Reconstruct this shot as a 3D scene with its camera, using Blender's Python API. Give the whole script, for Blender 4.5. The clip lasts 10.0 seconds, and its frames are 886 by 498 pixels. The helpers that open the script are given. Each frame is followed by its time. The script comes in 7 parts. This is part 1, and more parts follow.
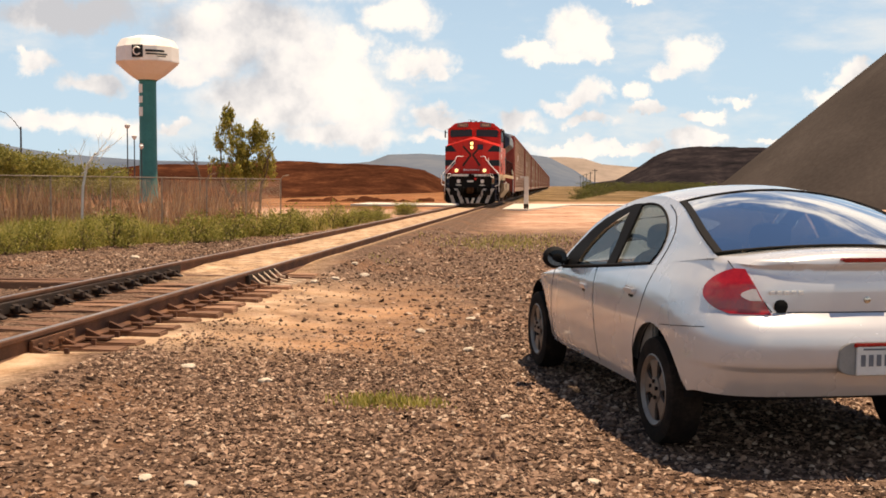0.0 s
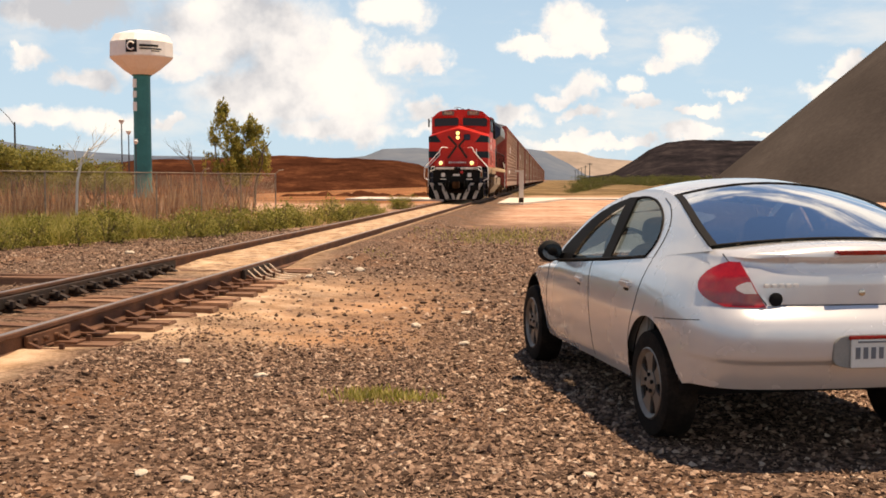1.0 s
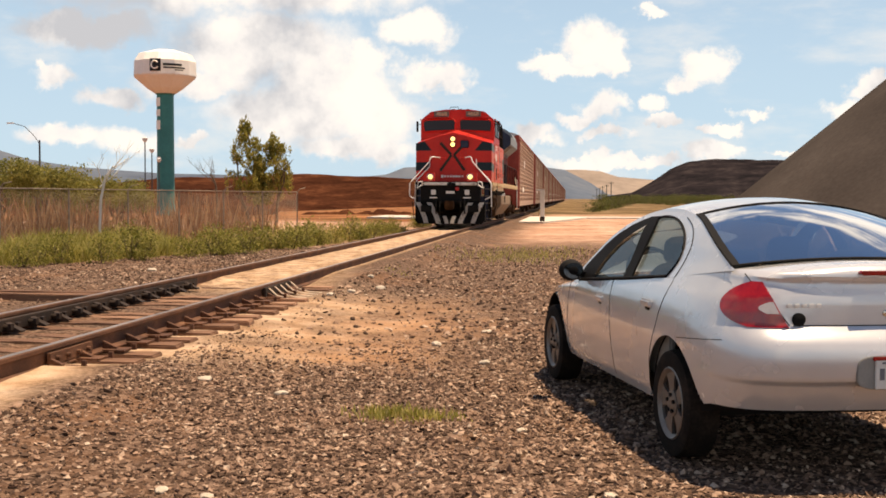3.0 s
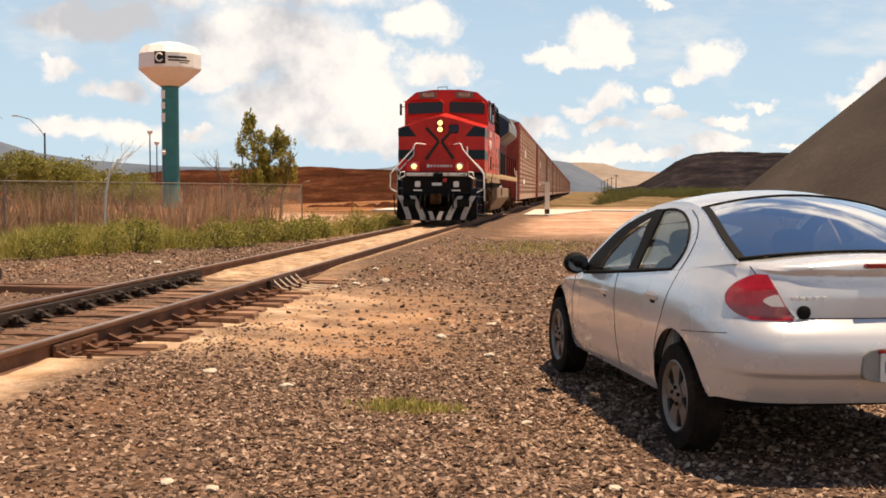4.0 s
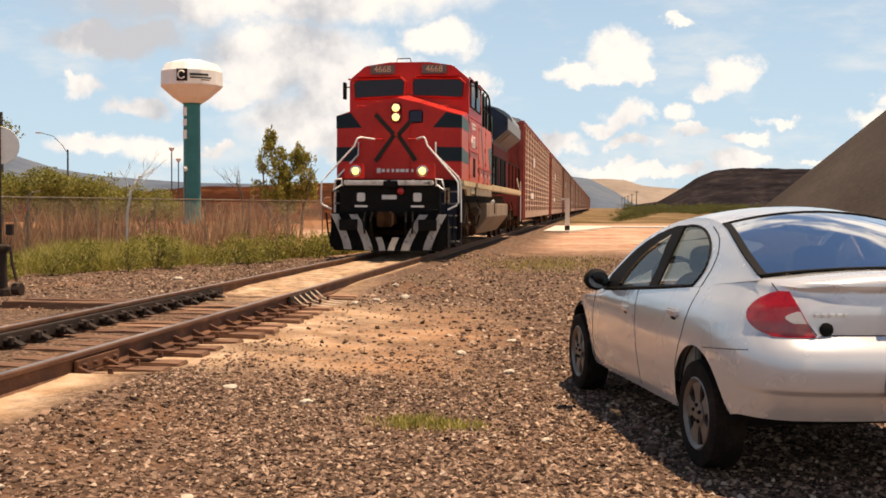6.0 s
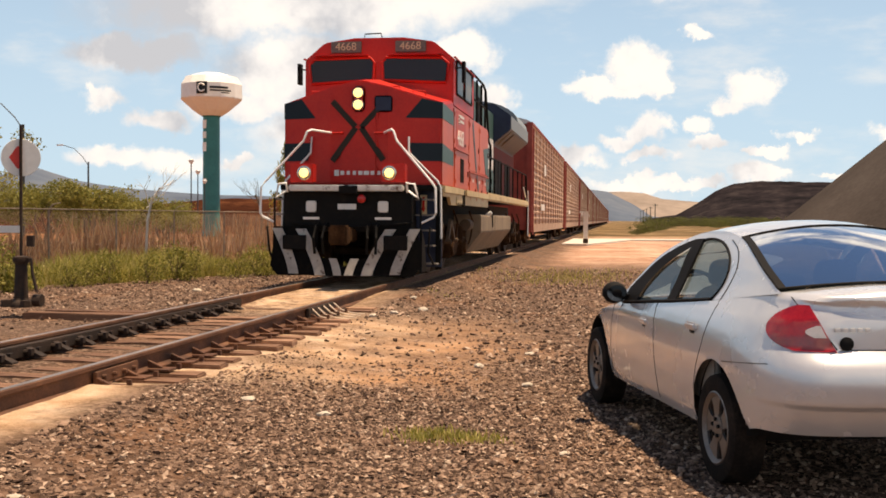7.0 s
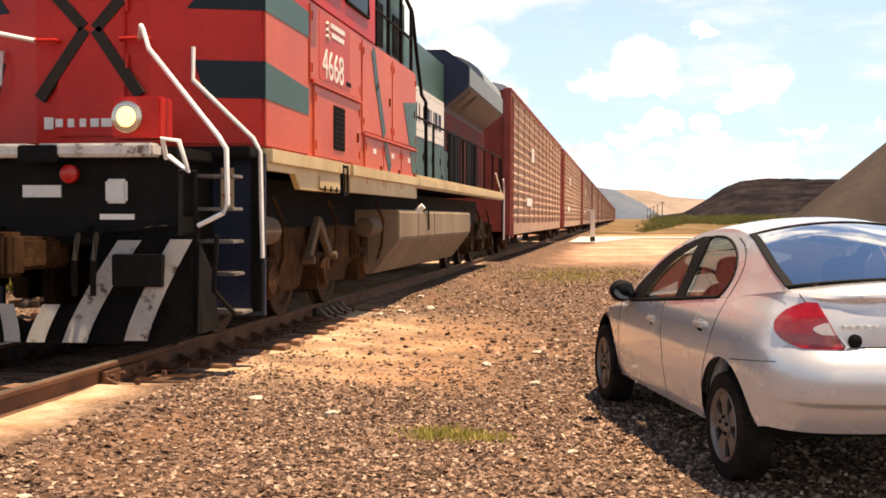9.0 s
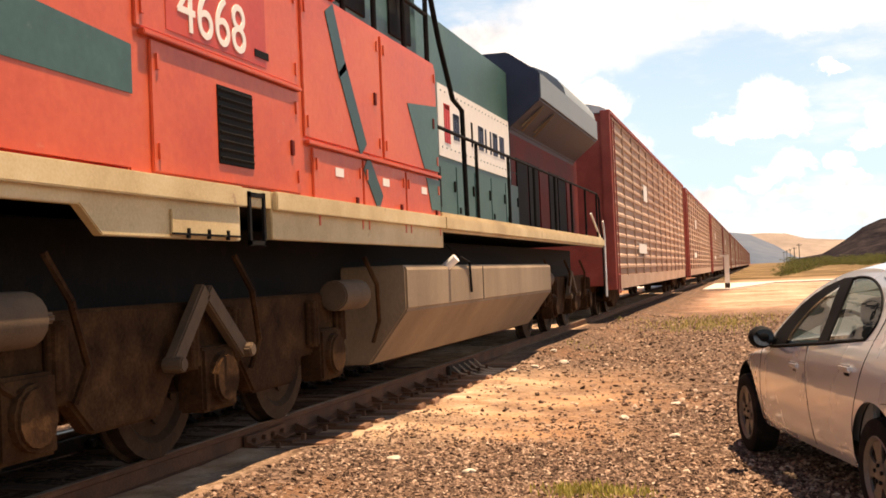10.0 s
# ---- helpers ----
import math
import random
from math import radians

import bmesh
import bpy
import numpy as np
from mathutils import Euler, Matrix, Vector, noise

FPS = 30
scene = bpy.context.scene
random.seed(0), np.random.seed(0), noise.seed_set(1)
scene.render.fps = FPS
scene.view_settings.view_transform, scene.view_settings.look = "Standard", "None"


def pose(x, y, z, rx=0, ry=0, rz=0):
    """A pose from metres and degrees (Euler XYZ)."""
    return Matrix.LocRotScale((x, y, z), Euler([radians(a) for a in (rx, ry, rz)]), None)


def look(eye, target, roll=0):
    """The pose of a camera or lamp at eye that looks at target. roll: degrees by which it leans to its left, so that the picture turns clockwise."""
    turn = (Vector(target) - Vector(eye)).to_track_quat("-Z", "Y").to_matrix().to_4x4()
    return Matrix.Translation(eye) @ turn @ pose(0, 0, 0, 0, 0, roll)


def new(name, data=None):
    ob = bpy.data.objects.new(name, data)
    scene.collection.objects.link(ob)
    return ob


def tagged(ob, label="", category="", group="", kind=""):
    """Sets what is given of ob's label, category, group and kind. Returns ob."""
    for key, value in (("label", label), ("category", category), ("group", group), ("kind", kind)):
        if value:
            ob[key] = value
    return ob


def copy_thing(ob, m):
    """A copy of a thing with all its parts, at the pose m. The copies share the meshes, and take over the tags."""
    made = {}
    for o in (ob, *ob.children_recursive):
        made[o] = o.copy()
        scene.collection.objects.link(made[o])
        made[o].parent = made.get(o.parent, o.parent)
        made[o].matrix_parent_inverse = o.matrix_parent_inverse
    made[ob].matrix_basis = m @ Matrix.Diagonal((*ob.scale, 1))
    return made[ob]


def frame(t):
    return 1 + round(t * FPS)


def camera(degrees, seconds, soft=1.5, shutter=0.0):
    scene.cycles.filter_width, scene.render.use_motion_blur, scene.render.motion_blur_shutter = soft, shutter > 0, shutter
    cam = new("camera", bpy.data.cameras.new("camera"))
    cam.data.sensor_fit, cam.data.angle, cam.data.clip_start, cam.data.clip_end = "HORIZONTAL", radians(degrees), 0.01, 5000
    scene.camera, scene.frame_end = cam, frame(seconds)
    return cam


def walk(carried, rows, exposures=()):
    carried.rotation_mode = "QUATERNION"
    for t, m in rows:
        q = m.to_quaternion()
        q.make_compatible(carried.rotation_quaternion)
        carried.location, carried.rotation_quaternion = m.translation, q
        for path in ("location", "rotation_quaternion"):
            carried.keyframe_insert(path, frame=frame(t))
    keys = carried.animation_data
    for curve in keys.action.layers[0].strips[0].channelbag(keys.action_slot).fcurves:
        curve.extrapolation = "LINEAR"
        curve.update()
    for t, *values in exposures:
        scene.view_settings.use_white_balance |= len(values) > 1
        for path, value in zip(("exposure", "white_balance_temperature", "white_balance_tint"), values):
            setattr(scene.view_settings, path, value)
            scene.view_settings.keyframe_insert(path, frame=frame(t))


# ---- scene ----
# The camera stands at the edge of the yard; y runs along the track, the rails' tops lie at RAIL.
RAIL, TRACK = 0.30, -4.76
cam = camera(43.7, 10.0, soft=1.7)
AIM = [(0.0, 5.84, -3.32, -0.31),
        (0.5, 5.58, -3.64, -0.22),
        (1.0, 5.59, -3.62, -0.13),
        (1.5, 5.63, -3.36, -0.18),
        (2.0, 6.36, -2.86, -0.07),
        (2.5, 6.52, -2.61, -0.23),
        (4.0, 6.92, -3.04, -0.28),
        (4.5, 6.30, -3.25, -0.54),
        (5.0, 7.02, -3.06, -0.34),
        (5.5, 7.11, -3.07, -0.42),
        (6.0, 7.96, -2.20, -0.29),
        (7.5, 8.98, -1.53, -0.47),
        (8.0, 8.92, -1.94, -0.29),
        (8.5, 9.22, -1.98, 0.10),
        (9.0, 9.26, -1.62, -0.17),
        (9.5, 9.91, -1.15, 0.58),
        (10.0, 15.90, 1.39, 2.38)]


def aim(yaw, pitch, roll):
    """The camera's pose: degrees to the left of the track, up, and of lean."""
    return pose(0, 0, 1.45, 90 + pitch, 0, yaw) @ pose(0, 0, 0, 0, 0, -roll)


walk(cam, [(t, aim(a, b, r)) for t, a, b, r in AIM], exposures=[(0, 0.58, 7950, 15), (6.5, 0.58, 7950, 15), (8.0, 0.80, 8000, 15), (9.0, 1.05, 8250, 17), (10, 1.03, 8650, 19)])
# ---- light ----
SUN_WAY = Vector((0.20, 0.05, 0.98)).normalized()
sun = new("sun", bpy.data.lights.new("sun", "SUN"))
sun.data.energy, sun.data.angle, sun.data.color = 5.0, radians(0.55), (1.0, 0.87, 0.70)
sun.matrix_world = look(SUN_WAY * 60, (0, 0, 0))


class Nodes:
    """Short hand for node trees."""

    def __init__(self, tree):
        self.tree = tree
        tree.nodes.clear()

    def add(self, kind, inputs=(), **settings):
        n = self.tree.nodes.new(kind)
        for k, v in settings.items():
            if k == "operation":
                n.operation = v
            elif k == "use_clamp":
                n.use_clamp = v
            elif k == "interpolation_type":
                n.interpolation_type = v
            elif k == "data_type":
                n.data_type = v
            elif k == "blend_type":
                n.blend_type = v
            elif k == "feature":
                n.feature = v
        for k, v in dict(inputs).items():
            if isinstance(v, bpy.types.NodeSocket):
                self.tree.links.new(v, n.inputs[k])
            else:
                n.inputs[k].default_value = v
        return n

    def math(self, op, a, b=0.0, clamp=False):
        return self.add("ShaderNodeMath", {0: a, 1: b}, operation=op, use_clamp=clamp).outputs[0]

    def ramp(self, fac, stops, mode="LINEAR"):
        n = self.add("ShaderNodeValToRGB", {0: fac})
        n.color_ramp.interpolation = mode
        e = n.color_ramp.elements
        while len(e) < len(stops):
            e.new(0.5)
        for el, (p, col) in zip(e, stops):
            el.position = p
            el.color = (*col, 1) if isinstance(col, tuple) else (col, col, col, 1)
        return n.outputs[0]

    def noise(self, vec, scale, detail=3.0, rough=0.55, dist=0.0):
        return self.add("ShaderNodeTexNoise", {"Vector": vec, "Scale": scale, "Detail": detail, "Roughness": rough, "Distortion": dist}).outputs[0]

    def mix(self, fac, a, b, blend="MIX"):
        n = self.add("ShaderNodeMix", data_type="RGBA", blend_type=blend)
        for k, v in ((0, fac), (6, a), (7, b)):
            if isinstance(v, bpy.types.NodeSocket):
                self.tree.links.new(v, n.inputs[k])
            else:
                n.inputs[k].default_value = (*v, 1) if isinstance(v, tuple) else v
        return n.outputs[2]

    def smooth(self, x, lo, hi, a=0.0, b=1.0):
        return self.add("ShaderNodeMapRange", {"Value": x, "From Min": lo, "From Max": hi, "To Min": a, "To Max": b}, interpolation_type="SMOOTHSTEP").outputs[0]


def make_world():
    """Tropical noon: blue sky with fair-weather clouds, thicker to the west of the track."""
    world = bpy.data.worlds.new("sky")
    scene.world = world
    world.use_nodes = True
    n = Nodes(world.node_tree)
    air = n.add("ShaderNodeTexSky")
    air.sky_type, air.sun_disc = "NISHITA", False
    air.sun_elevation, air.sun_rotation = math.asin(SUN_WAY.z), math.atan2(SUN_WAY.x, SUN_WAY.y)
    air.air_density, air.dust_density, air.ozone_density = 1.0, 0.1, 1.5
    sky = air.outputs[0]
    way = n.add("ShaderNodeTexCoord").outputs["Generated"]
    sep = n.add("ShaderNodeSeparateXYZ", {0: way})
    x, y, z = sep.outputs
    ahead = n.math("MAXIMUM", y, 0.05)
    warp = n.add("ShaderNodeTexNoise", {"Vector": way, "Scale": 24.0, "Detail": 6.0, "Roughness": 0.62})
    wsep = n.add("ShaderNodeSeparateXYZ", {0: warp.outputs[1]})
    u = n.math("ADD", n.math("DIVIDE", x, ahead), n.math("MULTIPLY", n.math("SUBTRACT", wsep.outputs[0], 0.5), 0.075))
    v = n.math("ADD", n.math("DIVIDE", z, ahead), n.math("MULTIPLY", n.math("SUBTRACT", wsep.outputs[1], 0.5), 0.055))
    # cumulus: middle (right, up), half width, half height, over the tangent plane ahead
    west = [(-0.455, 0.158, .075, .019), (-0.489, 0.112, .028, .011), (-0.506, 0.118, .010, .009), (-0.428, 0.092, .034, .011), (-0.466, 0.152, .031, .010), (-0.288, 0.138, .097, .034),
            (-0.219, 0.101, .061, .041), (-0.188, 0.121, .031, .020), (-0.262, 0.076, .077, .031), (-0.178, 0.073, .049, .028), (-0.123, 0.113, .031, .013), (-0.110, 0.101, .018, .011),
            (-0.198, 0.047, .066, .014), (-0.479, 0.052, .042, .012), (-0.418, 0.049, .040, .014), (-0.357, 0.051, .013, .006), (-0.342, 0.107, .061, .015), (-0.139, 0.153, .035, .019),
            (-0.104, 0.061, .025, .011), (-0.30, 0.20, .20, .035), (-0.08, 0.235, .12, .03)]
    east = [(0.017, 0.140, .023, .023), (-0.014, 0.120, .036, .009), (0.031, 0.125, .013, .011), (0.024, 0.083, .018, .016), (0.007, 0.073, .019, .008), (0.114, 0.118, .023, .017),
            (0.096, 0.104, .017, .010), (0.067, 0.082, .016, .010), (0.073, 0.066, .017, .005), (0.027, 0.056, .024, .006), (-0.036, 0.057, .023, .010), (0.124, 0.061, .016, .005),
            (0.158, 0.075, .020, .005), (0.121, 0.042, .021, .008), (0.251, 0.100, .018, .013), (0.233, 0.078, .020, .013), (0.070, 0.159, .018, .006), (0.012, 0.034, .041, .006),
            (0.067, 0.034, .031, .005), (-0.095, 0.045, .031, .006), (0.190, 0.040, .020, .004), (0.05, 0.215, .05, .02)]
    puffs = west + east
    cover = None
    for a, b, w, h in puffs:
        du = n.math("MULTIPLY", n.math("SUBTRACT", u, a), 1 / w)
        dv = n.math("MULTIPLY", n.math("SUBTRACT", v, b), 1 / h)
        d = n.math("SUBTRACT", 1.22, n.math("SQRT", n.math("ADD", n.math("MULTIPLY", du, du), n.math("MULTIPLY", dv, dv))))
        cover = d if cover is None else n.math("SMOOTH_MAX", cover, d)
        if cover.node.operation == "SMOOTH_MAX":
            cover.node.inputs[2].default_value = 0.15
    dome = n.add("ShaderNodeVectorMath", {0: way, 1: (1.0, 1.0, 2.2)}, operation="MULTIPLY").outputs[0]
    rest = n.math("SUBTRACT", n.noise(dome, 3.4, 7, 0.6), 0.45)
    rest = n.math("SUBTRACT", n.math("MULTIPLY", rest, 4.0), n.math("MULTIPLY", n.smooth(z, 0.58, 0.72), 2.5))
    front = n.math("MULTIPLY", n.smooth(y, 0.55, 0.8), n.smooth(v, 0.34, 0.27))
    cover = n.math("ADD", n.math("MULTIPLY", cover, front), n.math("MULTIPLY", rest, n.math("SUBTRACT", 1.0, front)))
    fine = n.math("MULTIPLY", n.math("SUBTRACT", n.noise(way, 60, 5, 0.6), 0.5), 0.3)
    mask = n.smooth(n.math("ADD", cover, fine), -0.05, 0.62)
    body = n.math("ADD", n.noise(way, 9, 5, 0.55), n.math("MULTIPLY", n.math("SUBTRACT", wsep.outputs[2], 0.5), 0.35))
    left = n.smooth(u, -0.12, -0.5)
    grey = n.math("ADD", n.math("MULTIPLY", left, 0.05), n.math("MULTIPLY", n.math("MULTIPLY", n.smooth(u, -0.28, -0.44), n.smooth(v, 0.125, 0.155)), 0.20))
    white = n.ramp(n.math("SUBTRACT", body, grey), [(0.30, (0.54, 0.61, 0.72)), (0.44, (0.88, 0.94, 1.02)), (0.53, (1.03, 1.06, 1.08))])
    blue = n.mix(1.0, sky, (0.065, 0.085, 0.104), "MULTIPLY")
    haze = n.smooth(z, 0.62, -0.01)
    blue = n.mix(n.math("MULTIPLY", haze, 0.85), blue, (0.52, 0.78, 1.06))
    veil = n.noise(n.add("ShaderNodeVectorMath", {0: way, 1: (1.0, 1.0, 3.2)}, operation="MULTIPLY").outputs[0], 5.0, 6, 0.62)
    blue = n.mix(n.math("MULTIPLY", n.math("MULTIPLY", n.smooth(veil, 0.47, 0.70), 0.50), n.smooth(z, 0.6, 0.3)), blue, (0.93, 0.97, 1.0))
    col = n.mix(n.math("MULTIPLY", mask, 0.96), blue, white)
    bg = n.add("ShaderNodeBackground", {0: col, 1: 0.68})
    n.add("ShaderNodeOutputWorld", {0: bg.outputs[0]})


make_world()
# ---- materials ----
def material(name, stops, scale=6.0, rough=0.8, metal=0.0, bump=0.15, bump_scale=60.0, wear=None, coat=0.0, spec=0.5, stretch=(1, 1, 1), vary=0.0):
    """A worn surface: stops of colour over two scales of grain, fine relief, and wear = (colour, threshold, scale)."""
    m = bpy.data.materials.new(name)
    m.use_nodes = True
    n = Nodes(m.node_tree)
    at = n.add("ShaderNodeTexCoord").outputs["Object"]
    at = n.add("ShaderNodeVectorMath", {0: at, 1: stretch}, operation="MULTIPLY").outputs[0]
    big = n.noise(at, scale, 4, 0.6)
    small = n.noise(at, bump_scale, 3, 0.6)
    f = n.math("ADD", n.math("MULTIPLY", big, 0.7), n.math("MULTIPLY", small, 0.3))
    if vary:
        rnd = n.add("ShaderNodeObjectInfo").outputs["Random"]
        f = n.math("ADD", f, n.math("MULTIPLY", n.math("SUBTRACT", rnd, 0.5), vary))
    k = len(stops)
    col = n.ramp(f, [(0.33 + 0.34 * i / max(1, k - 1), s) for i, s in enumerate(stops)])
    if wear:
        w = n.smooth(n.noise(at, wear[2], 6, 0.7), wear[1], wear[1] + 0.12)
        col = n.mix(w, col, wear[0])
    r = n.math("ADD", rough - 0.08, n.math("MULTIPLY", big, 0.16), True)
    b = n.add("ShaderNodeBsdfPrincipled", {"Base Color": col, "Roughness": r, "Metallic": metal, "Coat Weight": coat, "Coat Roughness": 0.06, "Specular IOR Level": spec})
    if bump:
        n.tree.links.new(n.add("ShaderNodeBump", {"Strength": bump, "Distance": 0.01, "Height": small}).outputs[0], b.inputs["Normal"])
    n.add("ShaderNodeOutputMaterial", {0: b.outputs[0]})
    return m


def glowing(name, colour, strength):
    m = bpy.data.materials.new(name)
    m.use_nodes = True
    n = Nodes(m.node_tree)
    e = n.add("ShaderNodeBsdfPrincipled", {"Base Color": (*colour, 1), "Emission Color": (*colour, 1), "Emission Strength": strength, "Roughness": 0.3})
    n.add("ShaderNodeOutputMaterial", {0: e.outputs[0]})
    return m


def glass(name, tint=(0.75, 0.82, 0.80), rough=0.02, dense=0.35, gloss_gain=1.0, least=0.02):
    """Thin pane: partly clear, partly a dark tint, with a true gloss."""
    m = bpy.data.materials.new(name)
    m.use_nodes = True
    n = Nodes(m.node_tree)
    clear = n.add("ShaderNodeBsdfTransparent", {0: (*tint, 1)}).outputs[0]
    gloss = n.add("ShaderNodeBsdfGlossy", {0: (1, 1, 1, 1), "Roughness": rough}).outputs[0]
    dark = n.add("ShaderNodeBsdfPrincipled", {"Base Color": (0.02, 0.025, 0.03, 1), "Roughness": 0.3, "Specular IOR Level": 0.0}).outputs[0]
    inner = n.add("ShaderNodeMixShader", {0: dense, 1: clear, 2: dark}).outputs[0]
    fres = n.add("ShaderNodeFresnel", {0: 1.5}).outputs[0]
    fac = n.math("ADD", n.math("MULTIPLY", fres, gloss_gain), least, True)
    n.add("ShaderNodeOutputMaterial", {0: n.add("ShaderNodeMixShader", {0: fac, 1: inner, 2: gloss}).outputs[0]})
    return m


# ---- mesh kit ----
def box(bm, cx, cy, cz, sx, sy, sz, turn=None):
    m = Matrix.Translation((cx, cy, cz)) @ (turn or Matrix()) @ Matrix.Diagonal((sx, sy, sz, 1))
    return bmesh.ops.create_cube(bm, size=1, matrix=m)["verts"]


def rod(bm, p, q, r, n=8, r2=None):
    p, q = Vector(p), Vector(q)
    d = q - p
    m = Matrix.Translation((p + q) / 2) @ d.to_track_quat("Z", "Y").to_matrix().to_4x4()
    return bmesh.ops.create_cone(bm, cap_ends=True, segments=n, radius1=r, radius2=r if r2 is None else r2, depth=d.length, matrix=m)["verts"]


def tube(bm, pts, r, n=8):
    """A bent pipe through pts."""
    pts = [Vector(p) for p in pts]
    rings = []
    for i, p in enumerate(pts):
        d = (pts[min(i + 1, len(pts) - 1)] - pts[max(i - 1, 0)]).normalized()
        side = d.cross(Vector((0.31, 0.17, 0.93)))
        if side.length < 0.15:
            side = d.cross(Vector((0.9, 0.3, 0.1)))
        side.normalize()
        up = side.cross(d)
        rings.append([bm.verts.new(p + (side * math.cos(a) + up * math.sin(a)) * r) for a in (2 * math.pi * k / n for k in range(n))])
    for a, b in zip(rings, rings[1:]):
        for k in range(n):
            bm.faces.new((a[k], a[(k + 1) % n], b[(k + 1) % n], b[k]))
    bm.faces.new(rings[0][::-1]), bm.faces.new(rings[-1])


def prism(bm, outline, lo, hi, axis="x"):
    """A polygon, given in the other two axes in order, drawn out from lo to hi along axis."""
    def at(a, b, c):
        return {"x": (c, a, b), "y": (a, c, b), "z": (a, b, c)}[axis]
    lower = [bm.verts.new(at(a, b, lo)) for a, b in outline]
    upper = [bm.verts.new(at(a, b, hi)) for a, b in outline]
    k = len(outline)
    bm.faces.new(lower[::-1]), bm.faces.new(upper)
    for i in range(k):
        bm.faces.new((lower[i], lower[(i + 1) % k], upper[(i + 1) % k], upper[i]))


def lathe(bm, profile, n=24, m=None):
    """Turn (radius, height) pairs about z, then set by m."""
    m = m or Matrix()
    rings = []
    for r, z in profile:
        rings.append([bm.verts.new(m @ Vector((r * math.cos(2 * math.pi * k / n), r * math.sin(2 * math.pi * k / n), z))) for k in range(n)])
    for a, b in zip(rings, rings[1:]):
        for k in range(n):
            bm.faces.new((a[k], a[(k + 1) % n], b[(k + 1) % n], b[k]))
    bm.faces.new(rings[0][::-1]), bm.faces.new(rings[-1])


def grid(bm, rows):
    """A sheet through rows of points."""
    vs = [[bm.verts.new(p) for p in row] for row in rows]
    for a, b in zip(vs, vs[1:]):
        for i in range(len(a) - 1):
            bm.faces.new((a[i], a[i + 1], b[i + 1], b[i]))
    return vs


def part(name, bm, mat, parent=None, label="", bevel=0.0, smooth=False, where=None, kind="", seg=2):
    """Link a bmesh as one mesh object, under parent where given."""
    bmesh.ops.recalc_face_normals(bm, faces=bm.faces)
    if bevel:
        edges = [e for e in bm.edges if len(e.link_faces) == 2 and e.calc_face_angle(0) > 0.5]
        bmesh.ops.bevel(bm, geom=edges, offset=bevel, segments=seg, affect="EDGES", clamp_overlap=True)
    mesh = bpy.data.meshes.new(name)
    bm.to_mesh(mesh)
    bm.free()
    for m in mat if isinstance(mat, (list, tuple)) else [mat]:
        mesh.materials.append(m)
    if smooth:
        mesh.shade_smooth()
        mesh.set_sharp_from_angle(angle=radians(38))
    ob = new(name, mesh)
    if parent is not None:
        ob.parent = parent
    if where is not None:
        ob.matrix_basis = where
    if label or kind:
        tagged(ob, label, kind=kind)
    return ob


def thing(name, label, category, where=None, group=""):
    ob = new(name)
    ob.empty_display_size = 0.2
    if where is not None:
        ob.matrix_basis = where
    return tagged(ob, label, category, group)


def wording(name, words, size, mat, parent, where, thick=0.004, label=""):
    """Letters as a mesh, in the built-in type."""
    cu = bpy.data.curves.new(name, "FONT")
    cu.body, cu.size, cu.extrude, cu.align_x, cu.align_y = words, size, thick, "CENTER", "CENTER"
    tmp = bpy.data.objects.new(name, cu)
    scene.collection.objects.link(tmp)
    mesh = bpy.data.meshes.new_from_object(tmp.evaluated_get(bpy.context.evaluated_depsgraph_get()))
    bpy.data.objects.remove(tmp)
    bpy.data.curves.remove(cu)
    mesh.materials.clear()
    mesh.materials.append(mat)
    ob = new(name, mesh)
    ob.parent = parent
    ob.matrix_basis = where
    if label:
        tagged(ob, label)
    return ob
# ---- the land ----
def bank(a, b, t):
    t = min(1.0, max(0.0, (t - a) / (b - a)))
    return t * t * (3 - 2 * t)


def ground_height(x, y):
    """The yard is flat, the track bed a little proud, and the land to the west falls away."""
    d = abs(x - TRACK)
    z = (0.085 + 0.025 * bank(14, 16, y)) * bank(2.6, 1.2, d)
    if x > TRACK and d > 0.7:
        z += 0.07 * bank(8.7, 7.9, y) * bank(2.2, 1.2, d) + 0.05 * noise.noise((x * 0.35, y * 0.35, 0)) * bank(0.9, 1.8, d)
    z += 0.02 * noise.noise((x * 1.7, y * 1.7, 3))
    if d < 0.70:
        z += 0.030 * bank(15, 13, y)
        z += 0.085 * bank(14.5, 17.5, y) + 0.025 * noise.noise((x * 3, y * 2.2, 8))
    elif d < 1.6:
        z += 0.07 * bank(15.5, 18.0, y)
    z -= 1.7 * bank(-14, -70, x) * bank(40, 140, y)
    z += 0.25 * noise.noise((x * 0.02, y * 0.02, 5)) * bank(60, 160, math.hypot(x, y))
    return z


